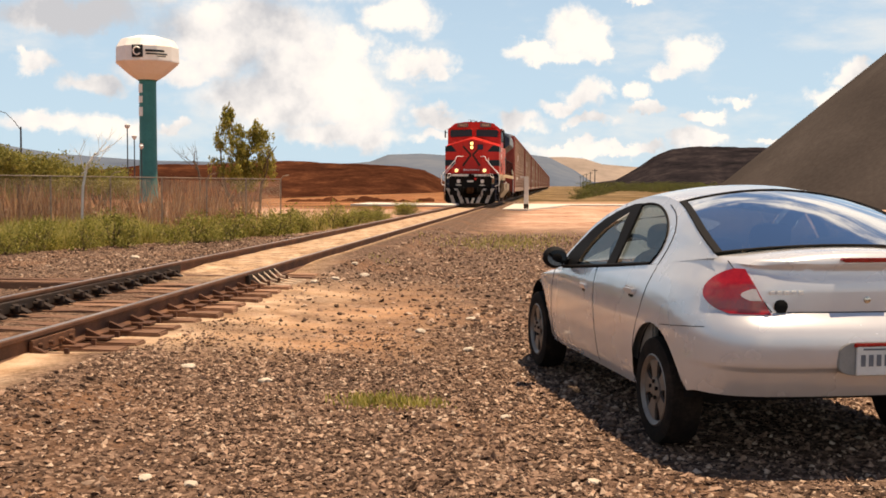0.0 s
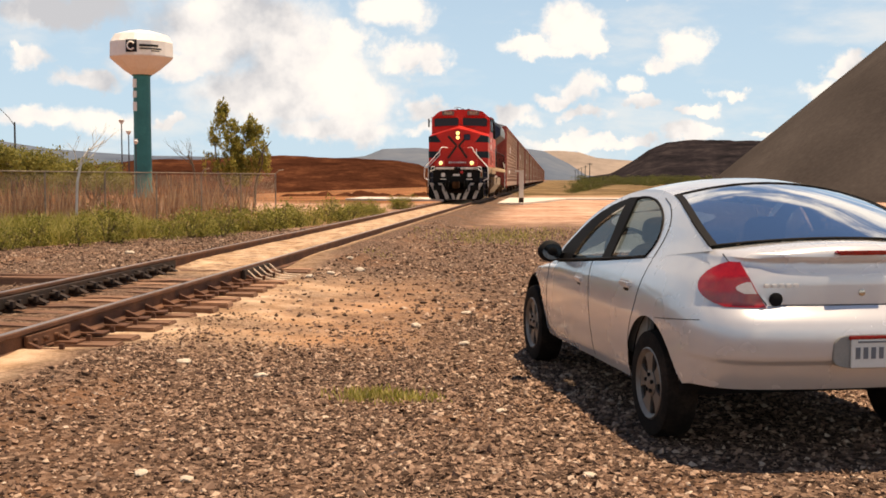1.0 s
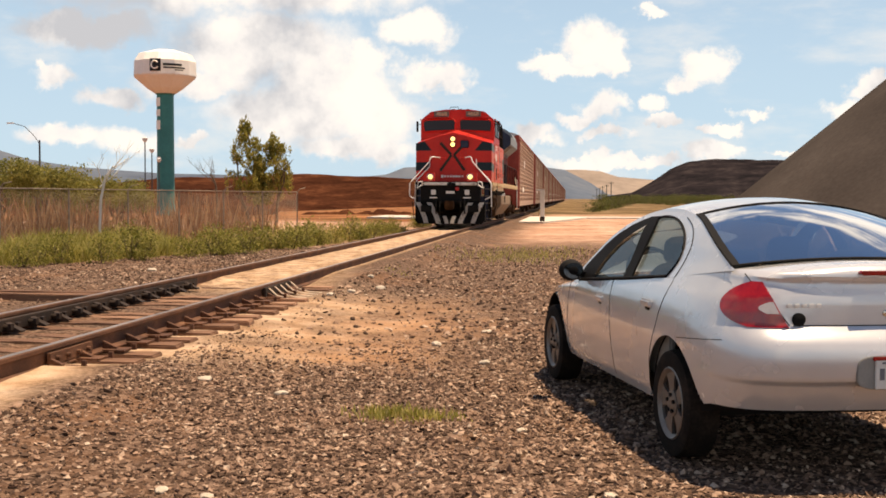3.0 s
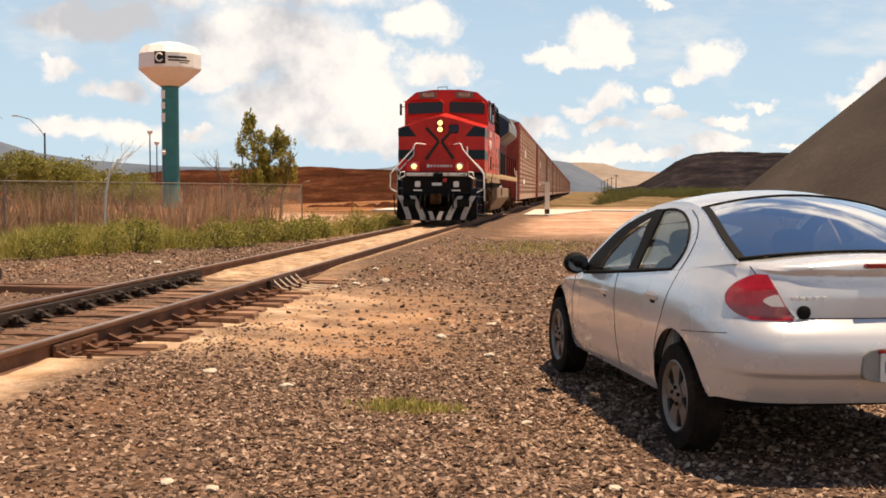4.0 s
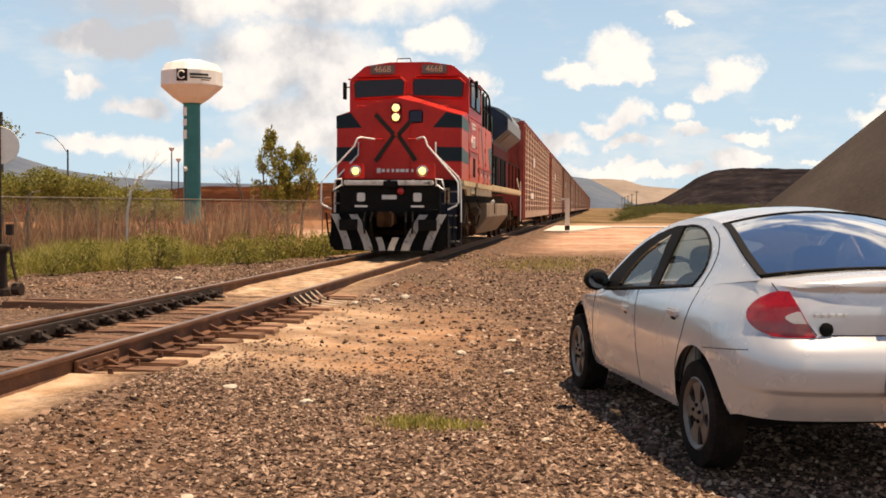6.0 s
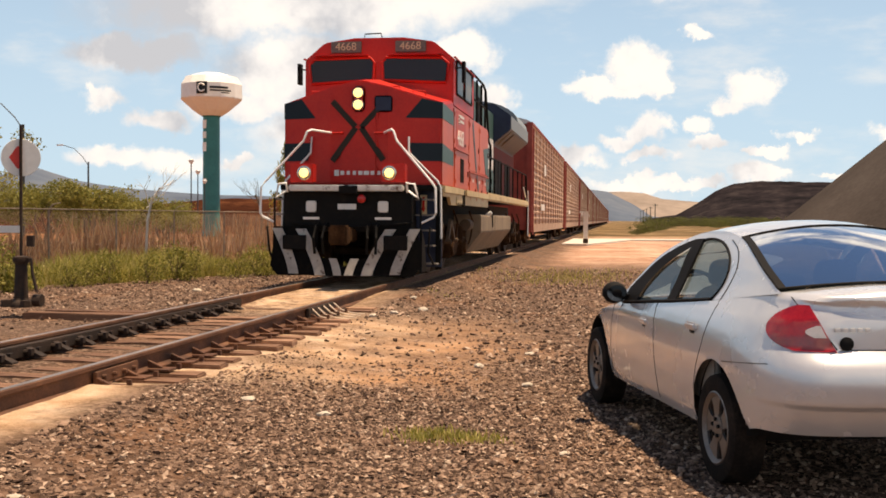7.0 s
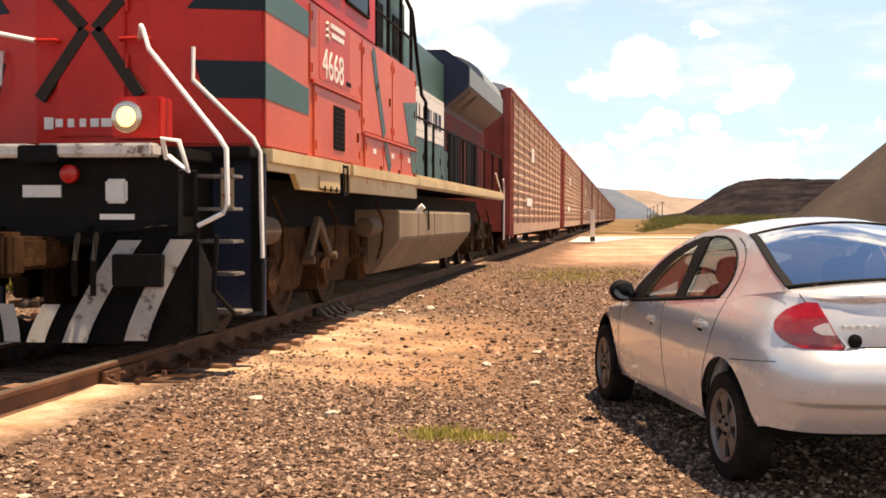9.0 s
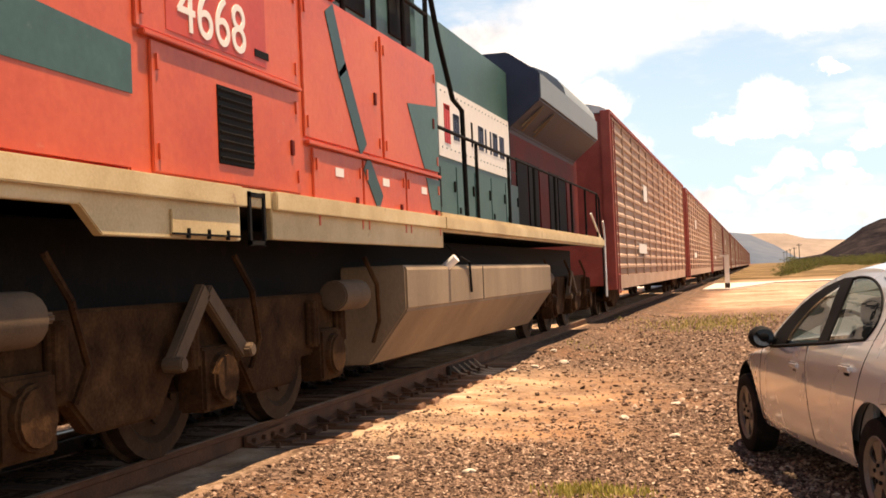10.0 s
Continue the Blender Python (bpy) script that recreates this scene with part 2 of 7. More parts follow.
def ground_material():
    m = bpy.data.materials.new("yard_ground")
    m.use_nodes = True
    n = Nodes(m.node_tree)
    p = n.add("ShaderNodeNewGeometry").outputs["Position"]
    sep = n.add("ShaderNodeSeparateXYZ", {0: p})
    x, y = sep.outputs[0], sep.outputs[1]
    warp = n.math("MULTIPLY", n.math("SUBTRACT", n.noise(p, 0.9, 5, 0.65), 0.5), 2.2)
    slow = n.math("MULTIPLY", n.math("SUBTRACT", n.noise(p, 0.12, 4, 0.6), 0.5), 12.0)
    xw = n.math("ADD", x, warp)
    # crushed stone: cells of many tones over dusty fines
    cell = n.add("ShaderNodeTexVoronoi", {"Vector": p, "Scale": 26.0, "Randomness": 1.0})
    tone = n.add("ShaderNodeSeparateColor", {0: cell.outputs["Color"]}).outputs[0]
    grit = n.noise(p, 90, 4, 0.7)
    stone = n.ramp(n.math("ADD", n.math("MULTIPLY", tone, 0.6), n.math("MULTIPLY", grit, 0.4)),
                   [(0.15, (0.028, 0.019, 0.015)), (0.5, (0.12, 0.082, 0.064)), (0.75, (0.25, 0.175, 0.135)), (0.95, (0.44, 0.34, 0.265))])
    rust = n.ramp(n.noise(p, 3.0, 5, 0.7), [(0.35, (0.15, 0.085, 0.055)), (0.65, (0.30, 0.16, 0.09))])
    gravel = n.mix(n.smooth(n.noise(p, 0.55, 5, 0.65), 0.48, 0.68, 0.08, 0.62), stone, rust)
    sand = n.ramp(n.math("ADD", n.math("MULTIPLY", n.noise(p, 2.2, 6, 0.65), 0.7), n.math("MULTIPLY", grit, 0.3)),
                  [(0.34, (0.30, 0.175, 0.10)), (0.46, (0.54, 0.37, 0.235)), (0.56, (0.66, 0.50, 0.36)), (0.68, (0.80, 0.66, 0.51))])
    clay = n.ramp(n.math("ADD", n.math("MULTIPLY", n.noise(p, 0.28, 7, 0.7), 0.65), n.math("MULTIPLY", n.noise(p, 2.6, 6, 0.7), 0.35)), [(0.36, (0.20, 0.105, 0.068)), (0.46, (0.44, 0.26, 0.18)), (0.56, (0.60, 0.42, 0.32)), (0.68, (0.76, 0.60, 0.48))])
    # a strip of sand by the near rail, and between the rails farther on
    near_rail = n.math("MULTIPLY", n.smooth(x, TRACK + 0.70, TRACK + 0.80), n.smooth(n.math("ADD", x, n.math("MULTIPLY", warp, 0.3)), TRACK + 1.45, TRACK + 0.95))
    near_rail = n.math("MULTIPLY", n.math("MULTIPLY", near_rail, n.smooth(n.noise(p, 3.5, 6, 0.7), 0.34, 0.52, 0.45, 0.9)), n.smooth(y, 21, 12))
    fan = n.math("MULTIPLY", n.smooth(n.math("ADD", y, n.math("MULTIPLY", warp, 0.6)), 8.3, 9.5), n.smooth(n.math("ADD", y, warp), 17.5, 12.5))
    fan = n.math("MULTIPLY", fan, n.math("MULTIPLY", n.smooth(xw, -0.4, -1.9), n.smooth(x, TRACK + 0.70, TRACK + 0.85)))
    bed = n.math("MULTIPLY", n.smooth(n.math("ABSOLUTE", n.math("SUBTRACT", x, TRACK)), 0.95, 0.75), n.smooth(y, 14, 16.5))
    bed = n.math("MULTIPLY", bed, n.math("MULTIPLY", n.smooth(y, 140, 70), n.smooth(n.noise(p, 4.5, 6, 0.75), 0.38, 0.56, 0.30, 0.95)))
    earth = n.ramp(n.math("ADD", n.math("MULTIPLY", n.noise(p, 1.4, 6, 0.65), 0.75), n.math("MULTIPLY", grit, 0.25)),
                   [(0.34, (0.19, 0.085, 0.042)), (0.5, (0.33, 0.165, 0.085)), (0.66, (0.56, 0.33, 0.18))])
    sand = n.mix(n.math("MULTIPLY", n.math("SUBTRACT", 1.0, n.math("MAXIMUM", near_rail, bed)), n.smooth(xw, TRACK + 1.3, TRACK + 3.0, 0.1, 0.7)), sand, earth)
    sandy = n.math("MAXIMUM", n.math("MAXIMUM", near_rail, n.math("MULTIPLY", fan, n.smooth(n.noise(p, 0.8, 4, 0.6), 0.38, 0.62, 0.35, 0.9))), bed)
    col = n.mix(sandy, gravel, sand)
    # bare clay beyond the yard
    far = n.math("MULTIPLY", n.smooth(n.math("ADD", y, n.math("MULTIPLY", warp, 4)), 31, 42), n.smooth(xw, TRACK + 1.8, TRACK + 3.4))
    far_l = n.math("MULTIPLY", n.smooth(n.math("ADD", y, warp), 27, 36), n.smooth(xw, TRACK - 1.6, TRACK - 3.0))
    col = n.mix(n.math("MAXIMUM", far, far_l), col, clay)
    dry = n.ramp(n.noise(p, 0.08, 6, 0.7), [(0.34, (0.07, 0.055, 0.024)), (0.50, (0.17, 0.115, 0.06)), (0.64, (0.36, 0.26, 0.15))])
    col = n.mix(n.math("MULTIPLY", n.smooth(n.math("ADD", y, slow), 86, 104), n.smooth(x, -6, -2)), col, dry)
    red = n.ramp(n.noise(p, 0.1, 6, 0.7), [(0.35, (0.10, 0.07, 0.03)), (0.5, (0.26, 0.11, 0.05)), (0.65, (0.44, 0.22, 0.11))])
    col = n.mix(n.math("MULTIPLY", n.smooth(n.math("ADD", y, slow), 58, 70), n.smooth(x, -5, -9)), col, red)
    col = n.mix(1.0, col, (0.86, 0.82, 0.79), "MULTIPLY")
    b = n.add("ShaderNodeBsdfPrincipled", {"Base Color": col, "Roughness": 0.95, "Specular IOR Level": 0.05})
    h = n.math("ADD", n.math("MULTIPLY", cell.outputs["Distance"], n.math("SUBTRACT", 1.0, sandy)), n.math("MULTIPLY", grit, 0.35))
    n.tree.links.new(n.add("ShaderNodeBump", {"Strength": 0.9, "Distance": 0.03, "Height": h}).outputs[0], b.inputs["Normal"])
    n.add("ShaderNodeOutputMaterial", {0: b.outputs[0]})
    return m


def spaced(lo, hi, first, growth):
    """Places from lo to hi, close together near nought."""
    out, v, step = [0.0], 0.0, first
    while v < hi:
        v += step
        out.append(min(v, hi))
        if v > 14:
            step *= growth
    v, step = 0.0, first
    while v > lo:
        v -= step
        out.append(max(v, lo))
        if v < -14:
            step *= growth
    return sorted(set(out))


def make_ground():
    xs, ys = spaced(-4500, 4500, 0.16, 1.16), spaced(-4500, 4800, 0.22, 1.14)
    verts = [(x, y, ground_height(x, y)) for y in ys for x in xs]
    w = len(xs)
    faces = [(j * w + i, j * w + i + 1, (j + 1) * w + i + 1, (j + 1) * w + i) for j in range(len(ys) - 1) for i in range(w - 1)]
    mesh = bpy.data.meshes.new("ground")
    mesh.from_pydata(verts, [], faces)
    mesh.shade_smooth()
    mesh.materials.append(ground_material())
    tagged(new("ground", mesh), "dusty yard of crushed stone, sand and red clay", "ground", kind="structure")


make_ground()

scrub = material("scrub_hill", [(0.007, 0.007, 0.008), (0.019, 0.016, 0.018), (0.042, 0.034, 0.034)], scale=0.07, bump_scale=0.3, bump=0.0, rough=1, spec=0.0)
tan_hill = material("dry_mountain", [(0.17, 0.14, 0.12), (0.24, 0.195, 0.165), (0.30, 0.245, 0.20)], scale=0.006, bump_scale=0.04, bump=0.0, rough=1, spec=0.0)
# the far range's blue-grey carries the haze of distance in its base colour
blue_hill = material("hazy_mountain", [(0.07, 0.09, 0.125), (0.095, 0.118, 0.155), (0.13, 0.145, 0.17)], scale=0.004, bump_scale=0.03, bump=0.0, rough=1, spec=0.0)
spoil = material("red_spoil", [(0.022, 0.008, 0.005), (0.05, 0.018, 0.010), (0.12, 0.045, 0.022)], scale=0.12, bump_scale=0.9, bump=0.6, rough=1, spec=0.0)
crushed = material("crushed_stone_pile", [(0.044, 0.037, 0.034), (0.062, 0.052, 0.047), (0.084, 0.071, 0.064)], scale=0.10, bump_scale=3.0, bump=0.5, rough=1, spec=0.0)


def ridge(name, label, mat, path, depth, seed, rough=0.12, steps=90, category="hill"):
    """A hill range: path of (x, y, height) crests, its feet `depth` to either side."""
    bm = bmesh.new()
    pts = [Vector(p) for p in path]
    rows = []
    cross = (-1, -0.75, -0.5, -0.3, -0.14, 0, 0.2, 0.5, 1)
    for k in range(steps + 1):
        s = k / steps * (len(pts) - 1)
        i = min(int(s), len(pts) - 2)
        p = pts[i].lerp(pts[i + 1], bank(0, 1, s - i) * 0.5 + (s - i) * 0.5)
        away = Vector((p.x, p.y, 0)).normalized()
        row = []
        for c in cross:
            f = (1 - abs(c)) ** 0.8
            q = Vector((p.x, p.y, 0)) + away * depth * c
            bump = noise.fractal((q.x / depth * 2.2, q.y / depth * 2.2, seed), 0.9, 2.1, 5) * rough
            row.append((q.x, q.y, -2.5 + (p.z + 2.5) * max(0, f * (1 + bump * (1.2 - f)) + (0.25 * bump * rough if c == 0 else 0))))
        rows.append(row)
    grid(bm, rows)
    ob = part(name, bm, mat, smooth=True)
    return tagged(ob, label, category, kind="structure")


def bearing(deg, dist, h):
    """A crest point: degrees to the left of the track, metres off, metres high."""
    return (-dist * math.sin(radians(deg)), dist * math.cos(radians(deg)), h)


def el(deg, dist):
    return 1.45 + dist * math.tan(radians(deg))


def make_hills():
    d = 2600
    ridge("backdrop_mountains", "mountains far beyond the plain, distance haze in their blue colour", blue_hill,
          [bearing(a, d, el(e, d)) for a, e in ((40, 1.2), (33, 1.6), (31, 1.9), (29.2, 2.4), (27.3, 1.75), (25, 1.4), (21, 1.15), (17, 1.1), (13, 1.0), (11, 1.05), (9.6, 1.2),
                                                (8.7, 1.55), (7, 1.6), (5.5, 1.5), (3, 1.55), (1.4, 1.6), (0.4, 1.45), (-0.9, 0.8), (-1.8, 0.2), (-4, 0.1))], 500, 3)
    d = 3300
    ridge("backdrop_mesa", "pale dry mesa on the horizon", tan_hill,
          [bearing(a, d, el(e, d)) for a, e in ((4, 0.3), (2, 1.2), (0.8, 1.45), (-0.6, 1.45), (-1.4, 1.38), (-2.3, 1.1), (-3.4, 1.0), (-4.6, 0.95), (-7, 0.8), (-12, 0.4))], 350, 9)
    d = 620
    ridge("scrub_hill", "dark flat-topped hill covered in scrub", scrub,
          [bearing(a, d, el(e, d)) for a, e in ((-1.5, 0.1), (-3.0, 0.35), (-4.0, 0.9), (-4.9, 1.5), (-5.8, 1.85), (-7.2, 1.98), (-9.0, 1.95), (-11, 1.9), (-14, 1.6), (-20, 1.2), (-30, 0.5))], 130, 5, rough=0.34, steps=220)
    d = 270
    ridge("spoil_bank", "long bank of dark red mine spoil", spoil,
          [bearing(a, d, el(e, d)) for a, e in ((40, 0.1), (26, 0.3), (23, 0.7), (21, 0.95), (18, 1.0), (15, 1.15), (13.5, 1.1), (10.5, 1.05), (8, 0.95), (6.8, 0.75), (5.9, 0.3), (5.2, -0.3))], 60, 7, rough=0.3, steps=160, category="earth bank")
    d = 95
    ridge("dirt_bank", "low broken bank of red earth", spoil,
          [bearing(a, d, el(e, d)) for a, e in ((19, -0.9), (15.5, -0.75), (13, -0.85), (11.5, -0.55), (10.4, -0.35), (9, -0.6), (7.5, -0.8), (6.3, -0.95))], 7, 17, rough=0.7, category="earth bank")
    # the stockpile: a cone at its angle of repose
    bm = bmesh.new()
    top = Vector((42, 96, 0))
    rows = []
    for i in range(41):
        r = 30.5 * i / 40
        row = []
        for k in range(121):
            a = 2 * math.pi * k / 120
            z = 25.0 - r * 0.84 + 0.25 * noise.noise((math.cos(a) * 5, math.sin(a) * 5, r * 0.05)) * (r / 28)
            row.append((top.x + r * math.cos(a), top.y + r * math.sin(a), max(-0.8, z) if i < 40 else -1.2))
        rows.append(row)
    grid(bm, rows)
    tagged(part("gravel_stockpile", bm, crushed, smooth=True), "huge cone of grey-brown crushed stone on the ground", "gravel pile")


make_hills()
# ---- the train ----
loco_red = material("locomotive_red", [(0.42, 0.010, 0.006), (0.52, 0.016, 0.009), (0.58, 0.028, 0.014)], scale=1.2, bump_scale=25, rough=0.45, bump=0.04, coat=0.04, spec=0.3, wear=((0.40, 0.05, 0.03), 0.66, 7))
panel_red = material("number_panel_red", [(0.42, 0.028, 0.016), (0.50, 0.045, 0.022), (0.56, 0.065, 0.032)], scale=1.4, bump_scale=20, rough=0.45, bump=0.05)
loco_side = material("faded_red_side", [(0.50, 0.060, 0.024), (0.60, 0.092, 0.036), (0.66, 0.13, 0.056)], scale=0.8, bump_scale=18, rough=0.42, bump=0.06, wear=((0.60, 0.16, 0.09), 0.62, 5))
band_dark = material("dark_cross_paint", [(0.020, 0.014, 0.010), (0.035, 0.026, 0.018)], scale=2, rough=0.5, bump=0.05, spec=0.2)
band_navy = material("dark_band_paint", [(0.006, 0.014, 0.02), (0.010, 0.022, 0.03)], scale=2, rough=0.5, bump=0.05, spec=0.2)
worn_step = material("worn_step_steel", [(0.10, 0.085, 0.07), (0.30, 0.27, 0.24)], scale=7, rough=0.5, metal=0.4, bump=0.2)
lever_brown = material("dusty_lever_iron", [(0.07, 0.042, 0.022), (0.13, 0.08, 0.045)], scale=5, rough=0.85, bump=0.2)
arch_grey = material("grey_roof_paint", [(0.16, 0.19, 0.20), (0.22, 0.25, 0.26)], scale=1, rough=0.5, bump=0.05)
loco_maroon = material("dark_maroon", [(0.075, 0.008, 0.006), (0.12, 0.012, 0.009), (0.17, 0.022, 0.015)], scale=1.2, rough=0.65, spec=0.15, bump=0.06)
loco_green = material("locomotive_green", [(0.006, 0.03, 0.028), (0.010, 0.045, 0.04), (0.02, 0.065, 0.055)], scale=2, bump_scale=25, rough=0.4, bump=0.05)
loco_teal = material("faded_teal_side", [(0.022, 0.070, 0.062), (0.036, 0.098, 0.086), (0.062, 0.14, 0.12)], scale=0.9, bump_scale=18, rough=0.45, bump=0.06, wear=((0.10, 0.14, 0.12), 0.62, 6))
loco_navy = material("locomotive_navy", [(0.010, 0.014, 0.032), (0.018, 0.026, 0.055), (0.03, 0.045, 0.08)], scale=1, rough=0.5, spec=0.3, bump=0.05)
loco_black = material("grimy_black", [(0.004, 0.004, 0.004), (0.007, 0.0065, 0.006), (0.016, 0.012, 0.009)], scale=5, bump_scale=50, rough=0.7, bump=0.25, spec=0.12)
cream = material("cream_sill_paint", [(0.42, 0.29, 0.14), (0.56, 0.42, 0.22), (0.66, 0.53, 0.32)], scale=1.5, rough=0.5, bump=0.05, wear=((0.35, 0.22, 0.12), 0.62, 4))
rail_white = material("white_handrail_paint", [(0.70, 0.68, 0.64), (0.80, 0.78, 0.74), (0.84, 0.83, 0.80)], scale=8, rough=0.4, bump=0.05, wear=((0.4, 0.28, 0.2), 0.68, 14))
plow_white = material("chipped_plow_white", [(0.48, 0.44, 0.40), (0.62, 0.58, 0.53), (0.70, 0.67, 0.62)], scale=5, rough=0.6, bump=0.2, wear=((0.14, 0.09, 0.06), 0.55, 7))
dusty_tank = material("dusty_fuel_tank", [(0.16, 0.11, 0.07), (0.23, 0.165, 0.105), (0.30, 0.22, 0.145)], scale=1.2, rough=0.8, bump=0.1, stretch=(1, 1, 0.4))
dusty_truck = material("dusty_bogie_iron", [(0.018, 0.008, 0.004), (0.045, 0.021, 0.009), (0.09, 0.045, 0.02)], scale=4, bump_scale=40, rough=0.95, bump=0.4, spec=0.1)
wheel_iron = material("wheel_steel", [(0.025, 0.014, 0.008), (0.045, 0.026, 0.016), (0.08, 0.05, 0.032)], scale=5, rough=0.6, metal=0.2, bump=0.25, spec=0.15)
lamp_glow = glowing("lit_headlamp", (1.0, 0.60, 0.18), 2.0)
chrome = material("bright_lamp_rim", [(0.55, 0.50, 0.42), (0.65, 0.6, 0.5)], scale=8, rough=0.25, metal=0.9, bump=0.0)
cab_glass = glass("dark_cab_glass", (0.10, 0.12, 0.2), 0.03, 0.97, 0.45, 0.0)
pale_plate = material("pale_plate", [(0.58, 0.58, 0.55), (0.68, 0.67, 0.64)], scale=9, rough=0.5, bump=0.1, wear=((0.3, 0.25, 0.2), 0.66, 12))
signal_red = glowing("red_marker_glass", (0.45, 0.012, 0.01), 0.0)
board_dark = material("number_board_glass", [(0.10, 0.07, 0.05), (0.16, 0.12, 0.09)], scale=6, rough=0.3, bump=0.0)
board_gold = material("number_board_gold", [(0.55, 0.42, 0.25), (0.62, 0.5, 0.3)], scale=9, rough=0.5, bump=0.0)
letter_white = material("letter_white", [(0.70, 0.66, 0.60), (0.78, 0.74, 0.68)], scale=9, rough=0.5, bump=0.0)
FACE = pose(0, 0, 0, 90, 0, 0)          # lettering that faces the camera's end
FLANK = pose(0, 0, 0, 90, 0, 90)        # lettering that faces the yard


def speed_rows():
    """How far the locomotive's nose stands up the track from the camera, time by time."""
    return [(0, 62.5), (1, 56.6), (2, 50.3), (2.5, 47.05), (4, 38.6), (4.5, 35.25), (5, 32.25), (5.5, 29.3), (6, 26.25), (7.5, 17.8), (8, 15.3),
            (8.5, 12.8), (9, 9.72), (9.5, 6.75), (10, 3.9)]


def one(name, mat, parent, *sizes, bevel=0.012, label="", smooth=False):
    """One part made of a single block, cx, cy, cz, sx, sy, sz."""
    bm = bmesh.new()
    box(bm, *sizes)
    return part(name, bm, mat, parent, label, bevel=bevel, smooth=smooth)


def strip(p, q, wide, thick, y_of=None):
    """A flat bar in the (x, z) plane from p to q, as an outline."""
    p, q = Vector(p), Vector(q)
    d = (q - p).normalized()
    s = Vector((-d.y, d.x)) * wide / 2
    return [tuple(p + s), tuple(q + s), tuple(q - s), tuple(p - s)]


def make_nose(loco):
    bm = bmesh.new()
    plan = [(-1.525, 1.4), (-1.525, 0.0), (-0.55, -0.30), (0.0, -0.32), (0.55, -0.30), (1.525, 0.0), (1.525, 1.4), (0.0, 1.4)]
    tops = [3.50, 3.33, 3.62, 3.74, 3.62, 3.33, 3.50, 3.96]
    lo = [bm.verts.new((x, y, 1.79)) for x, y in plan]
    hi = [bm.verts.new((x, y, z)) for (x, y), z in zip(plan, tops)]
    bm.faces.new(lo[::-1])
    for i in range(8):
        bm.faces.new((lo[i], lo[(i + 1) % 8], hi[(i + 1) % 8], hi[i]))
    for a, b, c, d in ((0, 1, 2, 3), (3, 4, 5, 6)):
        bm.faces.new((hi[a], hi[b], hi[c], hi[d]))
    bm.faces.new((hi[3], hi[6], hi[7])), bm.faces.new((hi[0], hi[3], hi[7]))
    part("nose", bm, loco_red, loco, bevel=0.03, seg=2)
    # nose door, a little proud
    bm = bmesh.new()
    box(bm, 0, -0.325, 2.55, 0.66, 0.03, 1.35)
    door = part("nose_door", bm, loco_red, loco, bevel=0.01)
    bm = bmesh.new()
    for z in (2.05, 2.55, 3.05):
        rod(bm, (0.35, -0.345, z - 0.06), (0.35, -0.345, z + 0.06), 0.016)
    part("hinge", bm, loco_red, door, kind="stuff")
    # dark cross over the middle, and the bands on the slanting cheeks
    for p, q in (((-0.06, 2.86), (-0.50, 3.33)), ((-0.05, 2.84), (-0.50, 2.22)), ((0.05, 2.84), (0.47, 2.24)), ((0.05, 2.84), (0.38, 3.2))):
        bm = bmesh.new()
        prism(bm, strip(p, q, 0.105, 0), -0.352, -0.337 if abs(q[0]) < 0.34 else -0.30, "y")
        part("cross_band", bm, band_dark, loco, "dark green painted band")
    one("window_box", loco_navy, loco, 0.47, -0.33, 3.28, 0.34, 0.05, 0.30, bevel=0.03)
    for s in (-1, 1):
        for a, b, z0, z1 in ((0.86, 1.16, 3.03, 3.36), (1.02, 0.92, 2.23, 2.57)):
            bm = bmesh.new()
            def cheek(x):
                return -0.30 + (abs(x) - 0.55) / 0.975 * 0.30 - 0.006
            pts = [(a, z0), (1.53, z0), (1.53, min(z1, 3.33)), (b, z1 if z1 < 3.3 else 3.40)]
            vs = [bm.verts.new((s * x, cheek(x), z)) for x, z in pts]
            ws = [bm.verts.new((s * x, cheek(x) + 0.02, z)) for x, z in pts]
            bm.faces.new(vs), bm.faces.new(ws[::-1])
            for i in range(4):
                bm.faces.new((vs[i], vs[(i + 1) % 4], ws[(i + 1) % 4], ws[i]))
            part("cheek_band", bm, band_navy, loco, "dark painted band")
            bm = bmesh.new()
            prism(bm, [(0.0, z0), (1.40, z0 - 0.02), (1.40, z1 - 0.09), (0.0, min(z1, 3.33))], s * 1.519, s * 1.534, "x")
            part("flank_band", bm, loco_teal, loco, "faded green painted band")
    for s in (-1, 1):
        one("nose_flank", loco_side, loco, s * 1.523, 0.70, 2.535, 0.012, 1.36, 1.46, bevel=0.003, label="faded red nose side")
    # the twin headlamp
    head = one("headlight_housing", loco_red, loco, 0, -0.34, 3.37, 0.24, 0.08, 0.48, bevel=0.04)
    for z in (3.48, 3.26):
        bm = bmesh.new()
        lathe(bm, [(0.105, 0), (0.105, 0.03), (0.09, 0.035)], 20, pose(0, -0.37, z, 90, 0, 0))
        rim = part("lamp_rim", bm, chrome, head, smooth=True)
        bm = bmesh.new()
        lathe(bm, [(0.088, 0), (0.082, 0.012), (0.05, 0.02)], 20, pose(0, -0.40, z, 90, 0, 0))
        part("headlight", bm, lamp_glow, head, "lit yellow headlight", smooth=True)
    # maker's writing on the nose: plain bars
    for i, w in enumerate((0.09, 0.07, 0.06, 0.06, 0.08, 0.10, 0.07, 0.06)):
        one("marking_bar", letter_white, loco, -0.42 + i * 0.115, -0.345 if abs(-0.42 + i * 0.115) < 0.33 else -0.318, 2.0, w, 0.012, 0.075 if i else 0.11, bevel=0)
